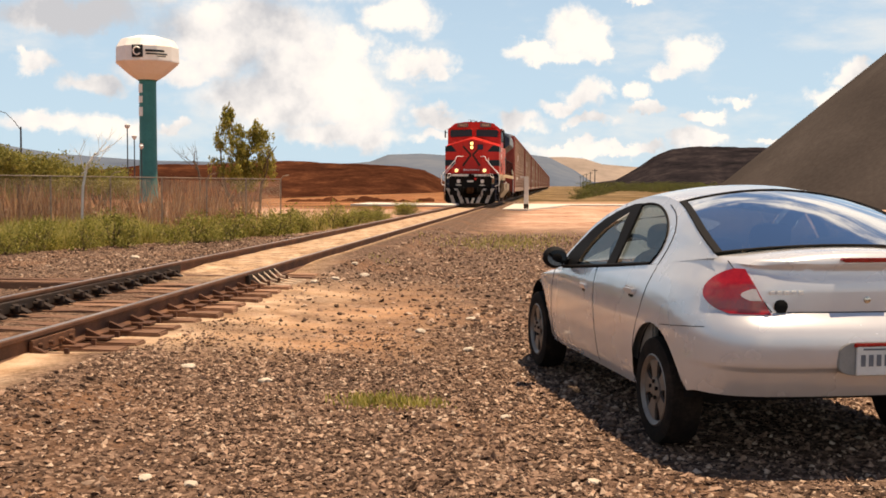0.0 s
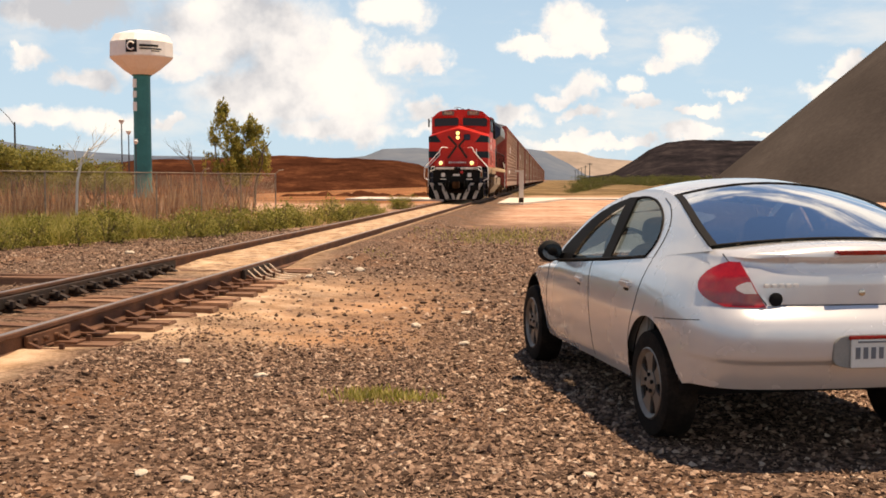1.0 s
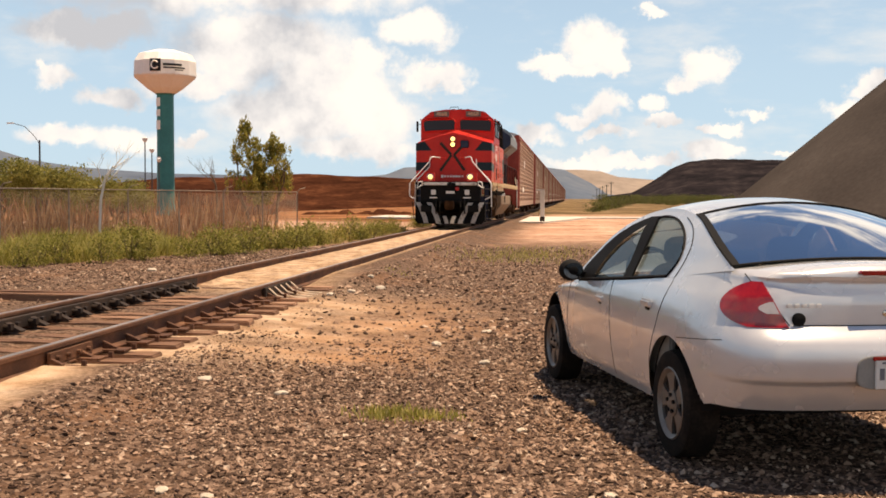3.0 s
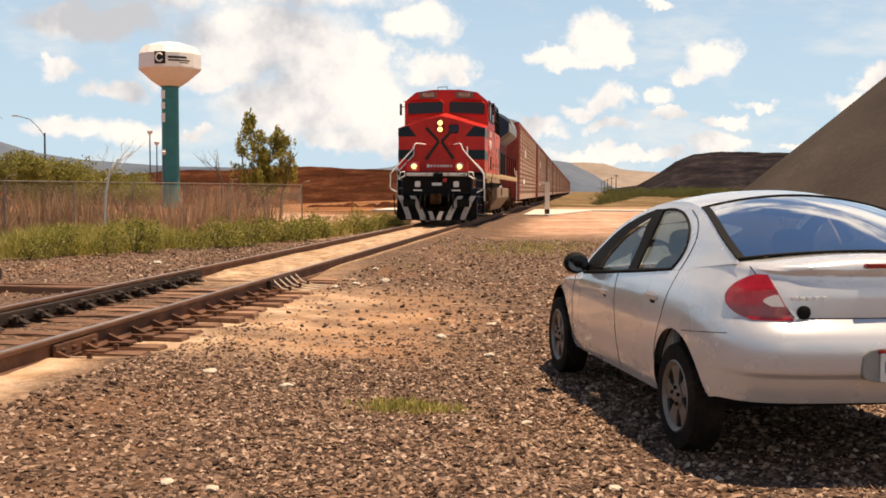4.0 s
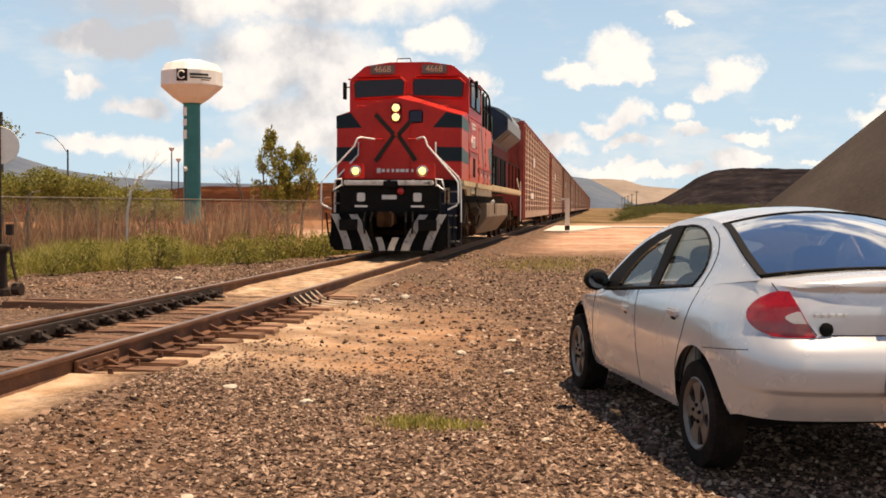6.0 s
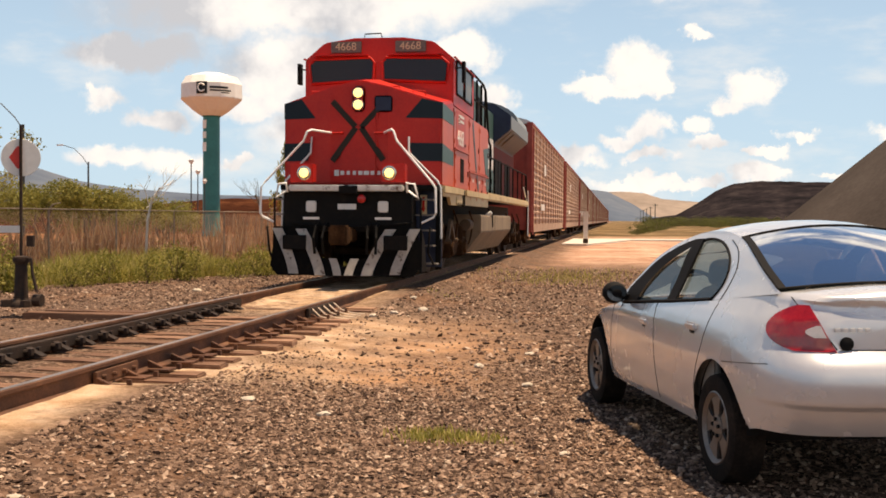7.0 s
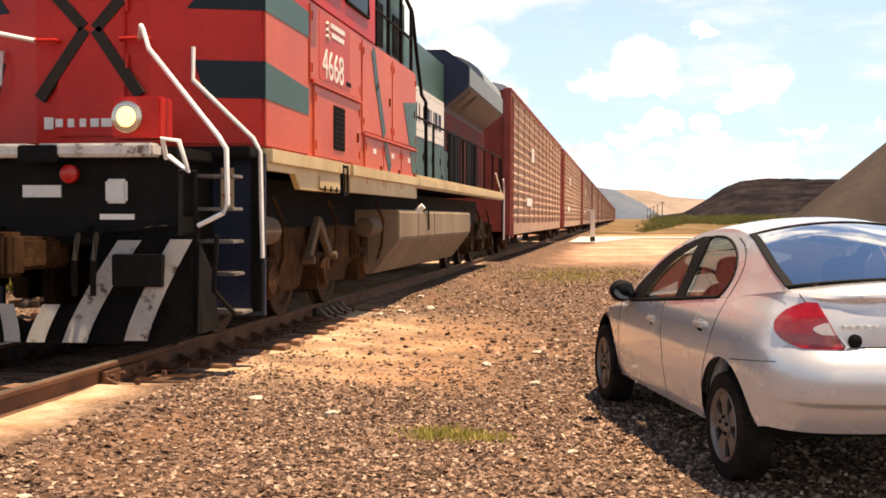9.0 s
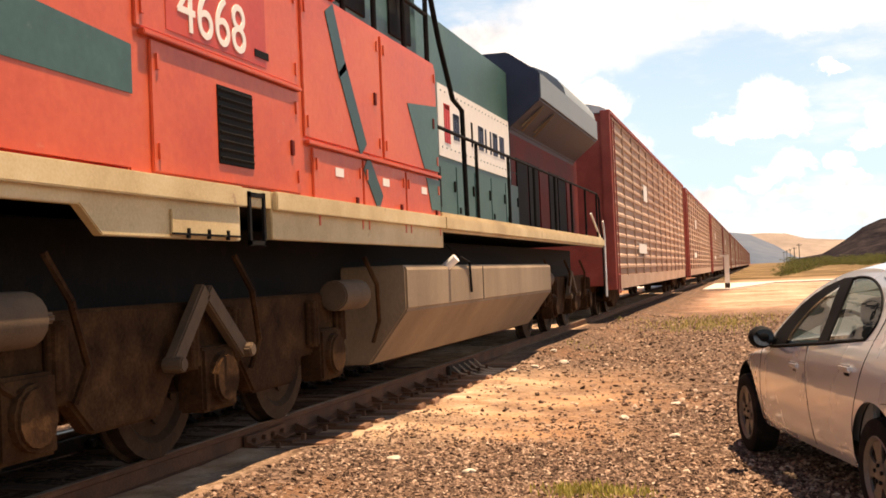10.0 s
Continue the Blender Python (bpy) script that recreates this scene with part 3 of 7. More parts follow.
    for s in (-1, 1):
        bm = bmesh.new()
        tube(bm, [(s * 0.30, -0.34, 2.74), (s * 0.32, -0.42, 2.74), (s * 0.55, -0.42, 2.74), (s * 0.6, -0.40, 2.74)], 0.016)
        part("grab_iron", bm, loco_red, loco)
        for x, z in ((0.5, 3.55), (1.0, 3.46)):
            bm = bmesh.new()
            tube(bm, [(s * x - 0.12, 0.5, z + 0.08), (s * x - 0.12, 0.45, z + 0.16), (s * x + 0.12, 0.45, z + 0.14), (s * x + 0.12, 0.5, z + 0.06)], 0.012)
            part("grab_iron", bm, loco_red, loco)


def make_cab(loco):
    bm = bmesh.new()
    prism(bm, [(-1.525, 3.40), (1.525, 3.40), (1.525, 4.36), (1.12, 4.70), (0.5, 4.79), (-0.5, 4.79), (-1.12, 4.70), (-1.525, 4.36)], 1.38, 4.55, "y")
    cab = part("cab", bm, loco_red, loco, "bright red cab with a chamfered roof", bevel=0.03)
    one("cabinet", loco_side, loco, 0, 4.4, 2.60, 3.03, 6.04, 1.64, label="faded red side cabinets")
    for s in (-1, 1):
        bm = bmesh.new()
        prism(bm, [(s * 0.13, 3.96), (s * 1.36, 3.90), (s * 1.40, 4.24), (s * 1.30, 4.33), (s * 0.18, 4.36), (s * 0.11, 4.28)], 1.345, 1.375, "y")
        part("windscreen", bm, cab_glass, cab, "dark windscreen glass", bevel=0.006)
        bm = bmesh.new()
        tube(bm, [(s * 0.10, 1.35, 3.93), (s * 1.38, 1.35, 3.87), (s * 1.43, 1.35, 4.25), (s * 1.31, 1.35, 4.36), (s * 0.17, 1.35, 4.39), (s * 0.08, 1.35, 4.29), (s * 0.10, 1.35, 3.93)], 0.03, 6)
        part("windscreen_frame", bm, loco_red, cab)
        one("sun_visor", loco_red, cab, s * 0.75, 1.30, 4.43, 1.1, 0.12, 0.02, bevel=0.005)
        board = one("number_board", board_dark, cab, s * 0.66, 1.37, 4.60, 0.62, 0.10, 0.22, bevel=0.01, label="dark number board with gold digits")
        wording("board_digits", "4668", 0.22, board_gold, board, Matrix.Translation((s * 0.66, 1.31, 4.60)) @ FACE)
        # side windows
        for y0, y1 in ((1.75, 2.75), (2.95, 4.1)):
            one("side_window", cab_glass, cab, s * 1.528, (y0 + y1) / 2, 4.02, 0.02, y1 - y0, 0.62, bevel=0.004)
            bm = bmesh.new()
            x = s * 1.535
            tube(bm, [(x, y0, 3.69), (x, y1, 3.69), (x, y1, 4.35), (x, y0, 4.35), (x, y0, 3.69)], 0.025, 6)
            part("side_window_frame", bm, loco_black, cab)
        bm = bmesh.new()
        box(bm, s * 1.70, 1.62, 4.10, 0.06, 0.20, 0.42)
        rod(bm, (s * 1.52, 1.7, 4.2), (s * 1.70, 1.62, 4.2), 0.015)
        part("wing_mirror", bm, loco_black, cab)
        one("rain_gutter", loco_red, cab, s * 1.545, 2.95, 4.38, 0.05, 3.1, 0.03, bevel=0.006)
    bm = bmesh.new()
    tube(bm, [(-0.35, 1.6, 4.79), (-0.33, 1.6, 4.90), (0.0, 1.6, 4.91), (0.03, 1.6, 4.79)], 0.014)
    part("roof_grab", bm, loco_black, cab)
    for x in (-0.3, 0.0, 0.3):
        bm = bmesh.new()
        rod(bm, (x, 2.4, 4.86), (x, 2.9, 4.86), 0.03, 10, 0.075)
        box(bm, x, 2.55, 4.82, 0.03, 0.1, 0.06)
        part("horn", bm, loco_black, cab)
    # panels and doors on the flanks
    for s in (-1, 1):
        x = s * 1.523
        for name, y0, y1, z0, z1, mat in (("access_door", 1.60, 3.68, 1.80, 2.55, loco_side), ("cab_panel", 1.45, 3.70, 2.60, 3.38, loco_side),
                                         ("access_door", 3.78, 5.55, 2.24, 3.36, loco_side), ("access_door", 5.62, 7.38, 2.24, 3.36, loco_side),
                                         ("access_door", 3.92, 5.0, 1.50, 2.17, loco_side), ("access_door", 5.04, 6.2, 1.50, 2.17, loco_side), ("access_door", 6.24, 7.38, 1.50, 2.17, loco_side)):
            panel = one(name, mat, loco, x, (y0 + y1) / 2, (z0 + z1) / 2, 0.024, y1 - y0, z1 - z0, bevel=0.006)
            if name == "access_door" and z0 < 2:
                if y0 > 3.8:
                    one("warning_label", letter_white, panel, x + s * 0.014, (y0 + y1) / 2, 2.02, 0.004, 0.18, 0.07, bevel=0)
            if name == "access_door":
                one("door_latch", loco_maroon, panel, x + s * 0.018, y1 - 0.16, (z0 + z1) / 2 - 0.05, 0.02, 0.05, 0.11, bevel=0.004)
            bm = bmesh.new()
            for yy in (y0 + 0.06, y1 - 0.06):
                for zz in (z0 + 0.12, z1 - 0.12):
                    box(bm, x + s * 0.016, yy, zz, 0.02, 0.03, 0.09)
            part("hinge", bm, loco_side, panel, kind="stuff")
        one("ledge", loco_side, loco, s * 1.535, 5.6, 2.20, 0.05, 3.6, 0.03, bevel=0.006)
        one("ledge", loco_side, loco, s * 1.535, 2.6, 2.575, 0.05, 2.2, 0.03, bevel=0.006)
        one("equipment_screen", loco_black, loco, s * 1.533, 2.625, 2.165, 0.02, 0.50, 0.50, bevel=0.004, label="black louvred opening")
        bm = bmesh.new()
        for k in range(9):
            box(bm, s * 1.544, 2.625, 1.95 + k * 0.054, 0.012, 0.47, 0.02, pose(0, 0, 0, 0, 30 * s, 0))
        part("louvre", bm, loco_black, loco, kind="stuff")
        one("vent_slot", loco_black, loco, s * 1.537, 3.05, 2.72, 0.015, 0.22, 0.05, bevel=0)
        one("number_panel", panel_red, loco, s * 1.5365, 2.45, 3.0, 0.006, 1.35, 0.72, bevel=0, label="darker red patch behind the number")
        wording("road_number", "4668", 0.46, letter_white, loco, Matrix.Translation((s * 1.542, 2.36, 2.81)) @ (FLANK if s > 0 else pose(0, 0, 0, 90, 0, -90)))
        for yy, ww, zz in ((2.55, 0.62, 3.28), (2.55, 0.55, 3.18)):
            one("marking_bar", letter_white, loco, s * 1.542, yy, zz, 0.006, ww, 0.055, bevel=0)
        bm = bmesh.new()
        for k in range(3):
            tube(bm, [(s * 1.543, 2.02, 3.12 + k * 0.07), (s * 1.543, 2.10, 3.15 + k * 0.07), (s * 1.543, 2.18, 3.11 + k * 0.07)], 0.014, 5)
        part("emblem", bm, letter_white, loco)
        # green slash and teal patch over the doors
        bm = bmesh.new()
        prism(bm, strip((4.35, 3.34), (4.62, 2.85), 0.20, 0) , s * 1.536, s * 1.541, "x")
        prism(bm, strip((4.60, 2.90), (5.05, 2.26), 0.20, 0) , s * 1.536, s * 1.541, "x")
        prism(bm, strip((5.1, 2.16), (5.45, 1.82), 0.20, 0) , s * 1.536, s * 1.541, "x")
        part("green_slash", bm, loco_green, loco, "dark green painted slash")
        bm = bmesh.new()
        prism(bm, [(6.35, 2.85), (7.38, 2.95), (7.38, 2.25), (6.85, 2.25)], s * 1.536, s * 1.541, "x")
        prism(bm, [(6.9, 2.16), (7.38, 2.16), (7.38, 1.84), (7.05, 1.84)], s * 1.536, s * 1.541, "x")
        part("teal_patch", bm, loco_teal, loco, "faded teal painted patch")
    # ladder-like frames and cables on the cabinet roof behind the cab
    for s in (-1, 1):
        for y in (4.9, 5.7, 6.6, 7.4):
            bm = bmesh.new()
            rod(bm, (s * 1.45, y, 3.4), (s * 1.45, y, 4.45), 0.028)
            part("roof_post", bm, loco_black, loco)
        bm = bmesh.new()
        tube(bm, [(s * 1.45, 4.55, 4.52), (s * 1.45, 7.0, 4.5), (s * 1.45, 7.5, 4.38), (s * 1.45, 7.9, 3.75), (s * 1.42, 8.5, 3.20), (s * 1.42, 8.9, 3.12), (s * 1.42, 8.95, 1.85)], 0.03)
        tube(bm, [(s * 1.45, 4.6, 3.95), (s * 1.45, 7.4, 3.95)], 0.022)
        part("roof_railing", bm, loco_black, loco)
        one("blower_box", loco_teal, loco, s * 1.12, 6.0, 3.95, 0.5, 2.6, 1.05, bevel=0.02)
        for y in (5.3, 6.7):
            one("blower_screen", loco_black, loco, s * 1.375, y, 3.85, 0.03, 0.7, 0.6, bevel=0.005)


def make_hood(loco):
    one("hood", loco_teal, loco, 0, 9.0, 3.1, 1.96, 9.2, 2.66, bevel=0.05, label="faded teal engine hood")
    one("hood_rear", loco_maroon, loco, 0, 17.0, 3.0, 1.96, 6.9, 2.45, bevel=0.04, label="dark red radiator compartment")
    bm = bmesh.new()
    for y in (8.6, 10.0, 11.4, 12.6):
        box(bm, 0, y, 4.5, 1.1, 0.9, 0.18)
    part("roof_hatch", bm, loco_teal, loco, bevel=0.03)
    bm = bmesh.new()
    rod(bm, (0, 11.2, 4.5), (0, 11.2, 4.75), 0.3, 16)
    part("exhaust_stack", bm, loco_black, loco)
    for s in (-1, 1):
        x = s * 0.985
        one("white_band", letter_white, loco, x, 11.4, 3.12, 0.016, 4.1, 0.92, bevel=0, label="white painted band")
        for i, (w, h) in enumerate(((0.30, 0.50), (0.34, 0.34), (0.22, 0.34), (0.22, 0.34), (0.34, 0.34), (0.48, 0.34), (0.34, 0.34), (0.34, 0.34))):
            mat = loco_red if i == 0 else loco_navy
            y = 9.75 + i * 0.45
            bm = bmesh.new()
            for k in (-1, 0, 1) if i != 5 else (-1, 1):
                if i in (2, 3):
                    k = -1
                box(bm, s * 0.998, y + k * w * 0.32, 3.10, 0.008, 0.075, h)
            if i in (0, 1, 4, 6):
                box(bm, s * 0.998, y, 3.10 + h * 0.42, 0.008, w * 0.7, 0.06)
            part("brand_bar", bm, mat, loco, kind="stuff")
        for k in range(9):
            y0 = 5.2 + k * 0.98
            d = one("hood_door", loco_teal, loco, x, y0 + 0.48, 2.20, 0.03, 0.93, 0.74, bevel=0.006)
            bm = bmesh.new()
            box(bm, x + s * 0.02, y0 + 0.85, 2.3, 0.03, 0.05, 0.14)
            box(bm, x + s * 0.02, y0 + 0.12, 2.0, 0.02, 0.05, 0.08)
            part("latch", bm, loco_black, d, kind="stuff")
        for k in range(6):
            y0 = 13.9 + k * 0.98
            one("hood_door", loco_black if k in (0, 1, 3, 4) else loco_maroon, loco, x, y0 + 0.48, 2.45, 0.03, 0.86, 1.2, bevel=0.006)
        bm = bmesh.new()
        for k in range(24):
            for z in (2.78, 3.5):
                box(bm, s * 0.99, 9.5 + k * 0.2, z, 0.02, 0.02, 0.02)
        part("rivet", bm, loco_teal, loco, kind="stuff")
    # the flared radiator; the navy also paints the shade on its front wall
    bm = bmesh.new()
    prism(bm, [(-0.96, 3.35), (0.96, 3.35), (1.0, 3.5), (1.52, 3.92), (1.52, 4.36), (1.0, 4.72), (-1.0, 4.72), (-1.52, 4.36), (-1.52, 3.92), (-1.0, 3.5)], 13.5, 20.0, "y")
    rad = part("radiator", bm, loco_navy, loco, "flared dark blue radiator housing, shade of its front wall in the colour", bevel=0.02)
    for s in (-1, 1):
        one("radiator_side", arch_grey, rad, s * 1.526, 16.75, 4.14, 0.02, 6.45, 0.40, bevel=0.004, label="pale grey side panel")
        bm = bmesh.new()
        for k in range(2):
            tube(bm, [(s * 1.05, 14.3 + k, 3.55), (s * 1.45, 14.0 + k, 3.86), (s * 1.1, 14.0 + k, 3.58)], 0.035, 6)
        part("brace", bm, dusty_tank, rad, kind="stuff")
    # the raised arch at the rear end of the roof
    bm = bmesh.new()
    prism(bm, [(1.5 * math.cos(a), 4.36 + 0.74 * math.sin(a)) for a in np.linspace(0, math.pi, 15)], 16.2, 20.05, "y")
    part("roof_arch", bm, arch_grey, loco, "pale curved rear roof", smooth=True)


def make_deck(loco):
    one("frame", loco_black, loco, 0, 9.6, 1.28, 1.7, 20.5, 0.60)
    one("deck", loco_black, loco, 0, 9.8, 1.73, 3.0, 20.3, 0.10)
    for s in (-1, 1):
        x = s * 1.515
        bm = bmesh.new()
        prism(bm, [(0.02, 1.78), (2.62, 1.78), (2.62, 1.43), (1.05, 1.43), (0.86, 1.58), (0.02, 1.58)], x - 0.03, x + 0.03, "x")
        sill = part("sill", bm, cream, loco, "dirty cream side sill", bevel=0.006)
        one("sill", cream, loco, x, 5.26, 1.615, 0.06, 4.30, 0.33, bevel=0.006)
        one("sill", cream, loco, x, 2.865, 1.72, 0.06, 0.48, 0.12, bevel=0.004)
        one("sill", cream, loco, x, 13.72, 1.725, 0.06, 12.6, 0.21, bevel=0.006)
        one("sill_hatch", cream, sill, s * 1.555, 2.15, 1.52, 0.016, 0.85, 0.15, bevel=0.004)
        bm = bmesh.new()
        for k in range(3):
            box(bm, s * 1.567, 1.9 + k * 0.25, 1.46, 0.02, 0.02, 0.06)
        box(bm, s * 1.567, 2.15, 1.455, 0.02, 0.85, 0.012)
        part("hinge", bm, loco_black, sill, kind="stuff")
        bm = bmesh.new()
        for y in (2.75, 2.97):
            box(bm, s * 1.55, y, 1.58, 0.02, 0.03, 0.36)
        for z in (1.42, 1.74):
            box(bm, s * 1.55, 2.86, z, 0.02, 0.25, 0.03)
        part("jack_pad", bm, loco_black, loco)
        for y0, y1 in ((0.03, 2.6), (3.12, 7.4), (7.43, 20.0)):
            one("sill_lip", cream, sill, s * 1.565, (y0 + y1) / 2, 1.715, 0.045, y1 - y0, 0.13, bevel=0.008)
        # handrail over the walkway
        ys = [7.45, 9.2, 11.0, 12.8, 14.6, 16.3, 18.0, 19.6]
        for y in ys:
            bm = bmesh.new()
            rod(bm, (s * 1.5, y, 1.62), (s * 1.5, y, 2.75), 0.022)
            part("stanchion", bm, loco_black, loco)
        bm = bmesh.new()
        tube(bm, [(s * 1.5, 7.3, 2.76), (s * 1.5, 19.7, 2.76), (s * 1.5, 20.0, 2.66), (s * 1.5, 20.05, 2.1), (s * 1.5, 20.3, 1.75), (s * 1.5, 20.3, 0.6)], 0.02)
        part("handrail", bm, loco_black, loco)
        bm = bmesh.new()
        tube(bm, [(s * 1.5, 18.7, 2.3), (s * 1.5, 19.9, 1.85)], 0.022)
        tube(bm, [(s * 1.53, 20.25, 2.2), (s * 1.53, 20.42, 1.9), (s * 1.53, 20.42, 0.55)], 0.022)
        part("rear_grab", bm, rail_white, loco)
        one("equipment_box", loco_black, loco, s * 1.40, 7.55, 2.12, 0.16, 0.24, 0.46, bevel=0.01)
        # fuel tank half, with a strap
    bm = bmesh.new()
    prism(bm, [(-1.5, 1.27), (-1.52, 1.22), (-1.52, 0.84), (-1.12, 0.32), (1.12, 0.32), (1.52, 0.84), (1.52, 1.22), (1.5, 1.27)], 6.16, 13.78, "y")
    tank = part("fuel_tank", bm, dusty_tank, loco, "dusty tan fuel tank", bevel=0.02)
    for s in (-1, 1):
        bm = bmesh.new()
        tube(bm, [(s * 1.38, 8.1, 1.5), (s * 1.52, 8.15, 1.36), (s * 1.54, 8.5, 1.30), (s * 1.54, 8.55, 0.95)], 0.016, 6)
        part("strap", bm, loco_black, tank)
        bm = bmesh.new()
        rod(bm, (s * 1.45, 7.7, 1.22), (s * 1.60, 7.7, 1.34), 0.05, 10)
        part("filler_cap", bm, rail_white, tank)
        one("seam", loco_black, tank, s * 1.523, 9.2, 1.05, 0.006, 0.02, 0.40, bevel=0)
    for s in (-1, 1):
        for y, r in ((0.42, 0.14), (5.05, 0.13), (14.2, 0.13)):
            bm = bmesh.new()
            rod(bm, (s * 1.32, y - 0.30, 1.02), (s * 1.32, y + 0.30, 1.02), r, 16)
            rod(bm, (s * 1.32, y + 0.30, 1.02), (s * 1.32, y + 0.5, 1.02), 0.035, 8)
            part("brake_cylinder", bm, lever_brown, loco, bevel=0.015, smooth=True)
        for y in (0.9, 3.0, 5.6, 14.4, 16.4, 18.2):
            bm = bmesh.new()
            tube(bm, [(s * 1.3, y, 1.35), (s * 1.38, y + 0.1, 1.1), (s * 1.3, y + 0.35, 0.75), (s * 1.25, y + 0.3, 0.55)], 0.022, 6)
            part("hose", bm, dusty_truck, loco)


def make_front(loco):
    one("front_plate", loco_black, loco, 0, -1.12, 1.27, 2.35, 0.14, 0.72)
    one("front_deck", loco_black, loco, 0, -0.65, 1.68, 2.3, 1.0, 0.10)
    for s in (-1, 1):
        one("anticlimber", plow_white, loco, s * 0.54, -1.27, 1.69, 1.0, 0.20, 0.11, bevel=0.02, label="chipped white buffer strip")
        box_ = one("ditch_light_box", loco_red, loco, s * 0.84, -1.10, 1.96, 0.42, 0.26, 0.34, bevel=0.015)
        bm = bmesh.new()
        lathe(bm, [(0.125, 0), (0.13, 0.05), (0.11, 0.06)], 22, pose(s * 0.78, -1.22, 1.96, 90, 0, 0))
        part("lamp_rim", bm, chrome, box_, smooth=True)
        bm = bmesh.new()
        lathe(bm, [(0.088, 0), (0.08, 0.014), (0.05, 0.024)], 22, pose(s * 0.78, -1.27, 1.96, 90, 0, 0))
        part("ditch_light", bm, lamp_glow, box_, "lit yellow ditch light", smooth=True)
        one("receptacle", pale_plate, loco, s * 0.66, -1.205, 1.36, 0.19, 0.05, 0.20, bevel=0.02, label="pale square socket cover")
        one("marking_bar", letter_white, loco, s * 0.66, -1.195, 1.15, 0.30, 0.012, 0.045, bevel=0)
        # striped plow halves
        bm = bmesh.new()
        top = [(0.0, -1.62), (1.36, -1.28)]
        def plow(x, z):
            lean = (1.0 - z) * 0.24
            return Vector((s * x, -1.25 - lean * (1.0 - 0.45 * x) - 0.02, z))
        rows = []
        zs = [1.0, 0.9, 0.7, 0.5, 0.3, 0.13]
        for z in zs:
            wide = 1.30 + 0.12 * (1 - z) if z > 0.35 else 1.42 - (0.35 - z) * 0.8
            lo_x = 0.0 if z < 0.48 else 0.50
            rows.append([plow(lo_x + (wide - lo_x) * k / 8, z) for k in range(9)])
        vs = grid(bm, rows)
        bmesh.ops.solidify(bm, geom=bm.faces[:], thickness=0.04)
        plow_ob = part("plow", bm, loco_black, loco, "black plow with white slanting stripes")
        for (a, b), (c, d), w, zlo, zhi in (((0.10, 0.10), (0.20, 0.44), 0.15, 0.14, 0.44), ((0.42, 0.10), (0.82, 0.98), 0.20, 0.14, 0.96), ((0.92, 0.12), (1.26, 0.98), 0.19, 0.16, 0.97)):
            bm = bmesh.new()
            rws = []
            for k in range(7):
                z = zlo + (zhi - zlo) * k / 6
                xc = a + (c - a) * (k / 6) ** 1.3
                rws.append([plow(xc + e, z) + Vector((0, -0.035, 0)) for e in (-w / 2, 0, w / 2)])
            grid(bm, rws)
            bmesh.ops.solidify(bm, geom=bm.faces[:], thickness=0.02)
            part("white_stripe", bm, plow_white, plow_ob, "chipped white stripe")
        one("step_opening", loco_black, plow_ob, s * 0.92, -1.36, 0.72, 0.42, 0.10, 0.26, bevel=0.01)
        # wing behind the plow
        bm = bmesh.new()
        prism(bm, [(-1.2, 0.95), (-0.9, 0.7), (-0.75, 0.2), (-1.25, 0.2)], s * 1.32, s * 1.37, "x")
        part("wing_plate", bm, loco_black, loco)
        # stepwell
        one("stepwell_side", loco_black, loco, s * 1.02, -0.55, 1.1, 0.06, 1.05, 1.2, label="dark blue stepwell panel")
        for z, y, w in ((0.33, -0.55, 0.50), (0.66, -0.58, 0.42), (0.94, -0.6, 0.38), (1.22, -0.62, 0.36), (1.5, -0.62, 0.34)):
            one("step", worn_step, loco, s * (1.32 if z > 0.4 else 1.38), y, z, 0.34, 0.26, 0.03, bevel=0.006, label="worn steel step")
        one("step_post", loco_black, loco, s * 1.48, -0.06, 1.02, 0.10, 0.12, 1.45)
        wall = one("stepwell_wall", loco_navy, loco, s * 1.29, -0.035, 0.99, 0.50, 0.05, 1.48, bevel=0.006, label="dark blue wall behind the steps")
        sign = one("arrow_sign", board_gold, wall, s * 1.19, -0.066, 1.42, 0.125, 0.012, 0.36, bevel=0.002, label="pale sign with a red arrow pointing down")
        bm = bmesh.new()
        prism(bm, [(s * 1.19 + a, b) for a, b in ((-0.022, 1.56), (0.022, 1.56), (0.022, 1.36), (0.046, 1.36), (0, 1.27), (-0.046, 1.36), (-0.022, 1.36))], -0.078, -0.071, "y")
        part("arrow", bm, loco_red, wall, "red arrow")
        bm = bmesh.new()
        tube(bm, [(s * 1.5, -1.15, 1.0), (s * 1.46, -1.12, 0.55), (s * 1.5, -0.75, 0.33)], 0.02, 6)
        part("step_bracket", bm, loco_black, loco)
        # handrails
        bm = bmesh.new()
        tube(bm, [(s * 0.5, -0.40, 2.74), (s * 0.74, -0.9, 2.76), (s * 0.80, -1.0, 2.72), (s * 0.86, -1.02, 2.55), (s * 1.53, -1.18, 1.80), (s * 1.60, -1.2, 1.70), (s * 1.61, -1.2, 1.25), (s * 1.57, -1.2, 1.18), (s * 1.36, -1.2, 1.08)], 0.021)
        part("front_handrail", bm, rail_white, loco, "white bent handrail", smooth=True)
        bm = bmesh.new()
        tube(bm, [(s * 0.93, -0.22, 2.68), (s * 0.94, -0.26, 2.38), (s * 1.46, -0.14, 1.86), (s * 1.52, -0.12, 1.74), (s * 1.54, -0.12, 0.78)], 0.021)
        part("front_handrail", bm, rail_white, loco, "white bent handrail", smooth=True)
        bm = bmesh.new()
        tube(bm, [(s * 1.10, -1.22, 1.62), (s * 1.10, -1.30, 1.78), (s * 1.24, -1.30, 1.76), (s * 1.30, -1.26, 1.52), (s * 1.12, -1.22, 1.64)], 0.022)
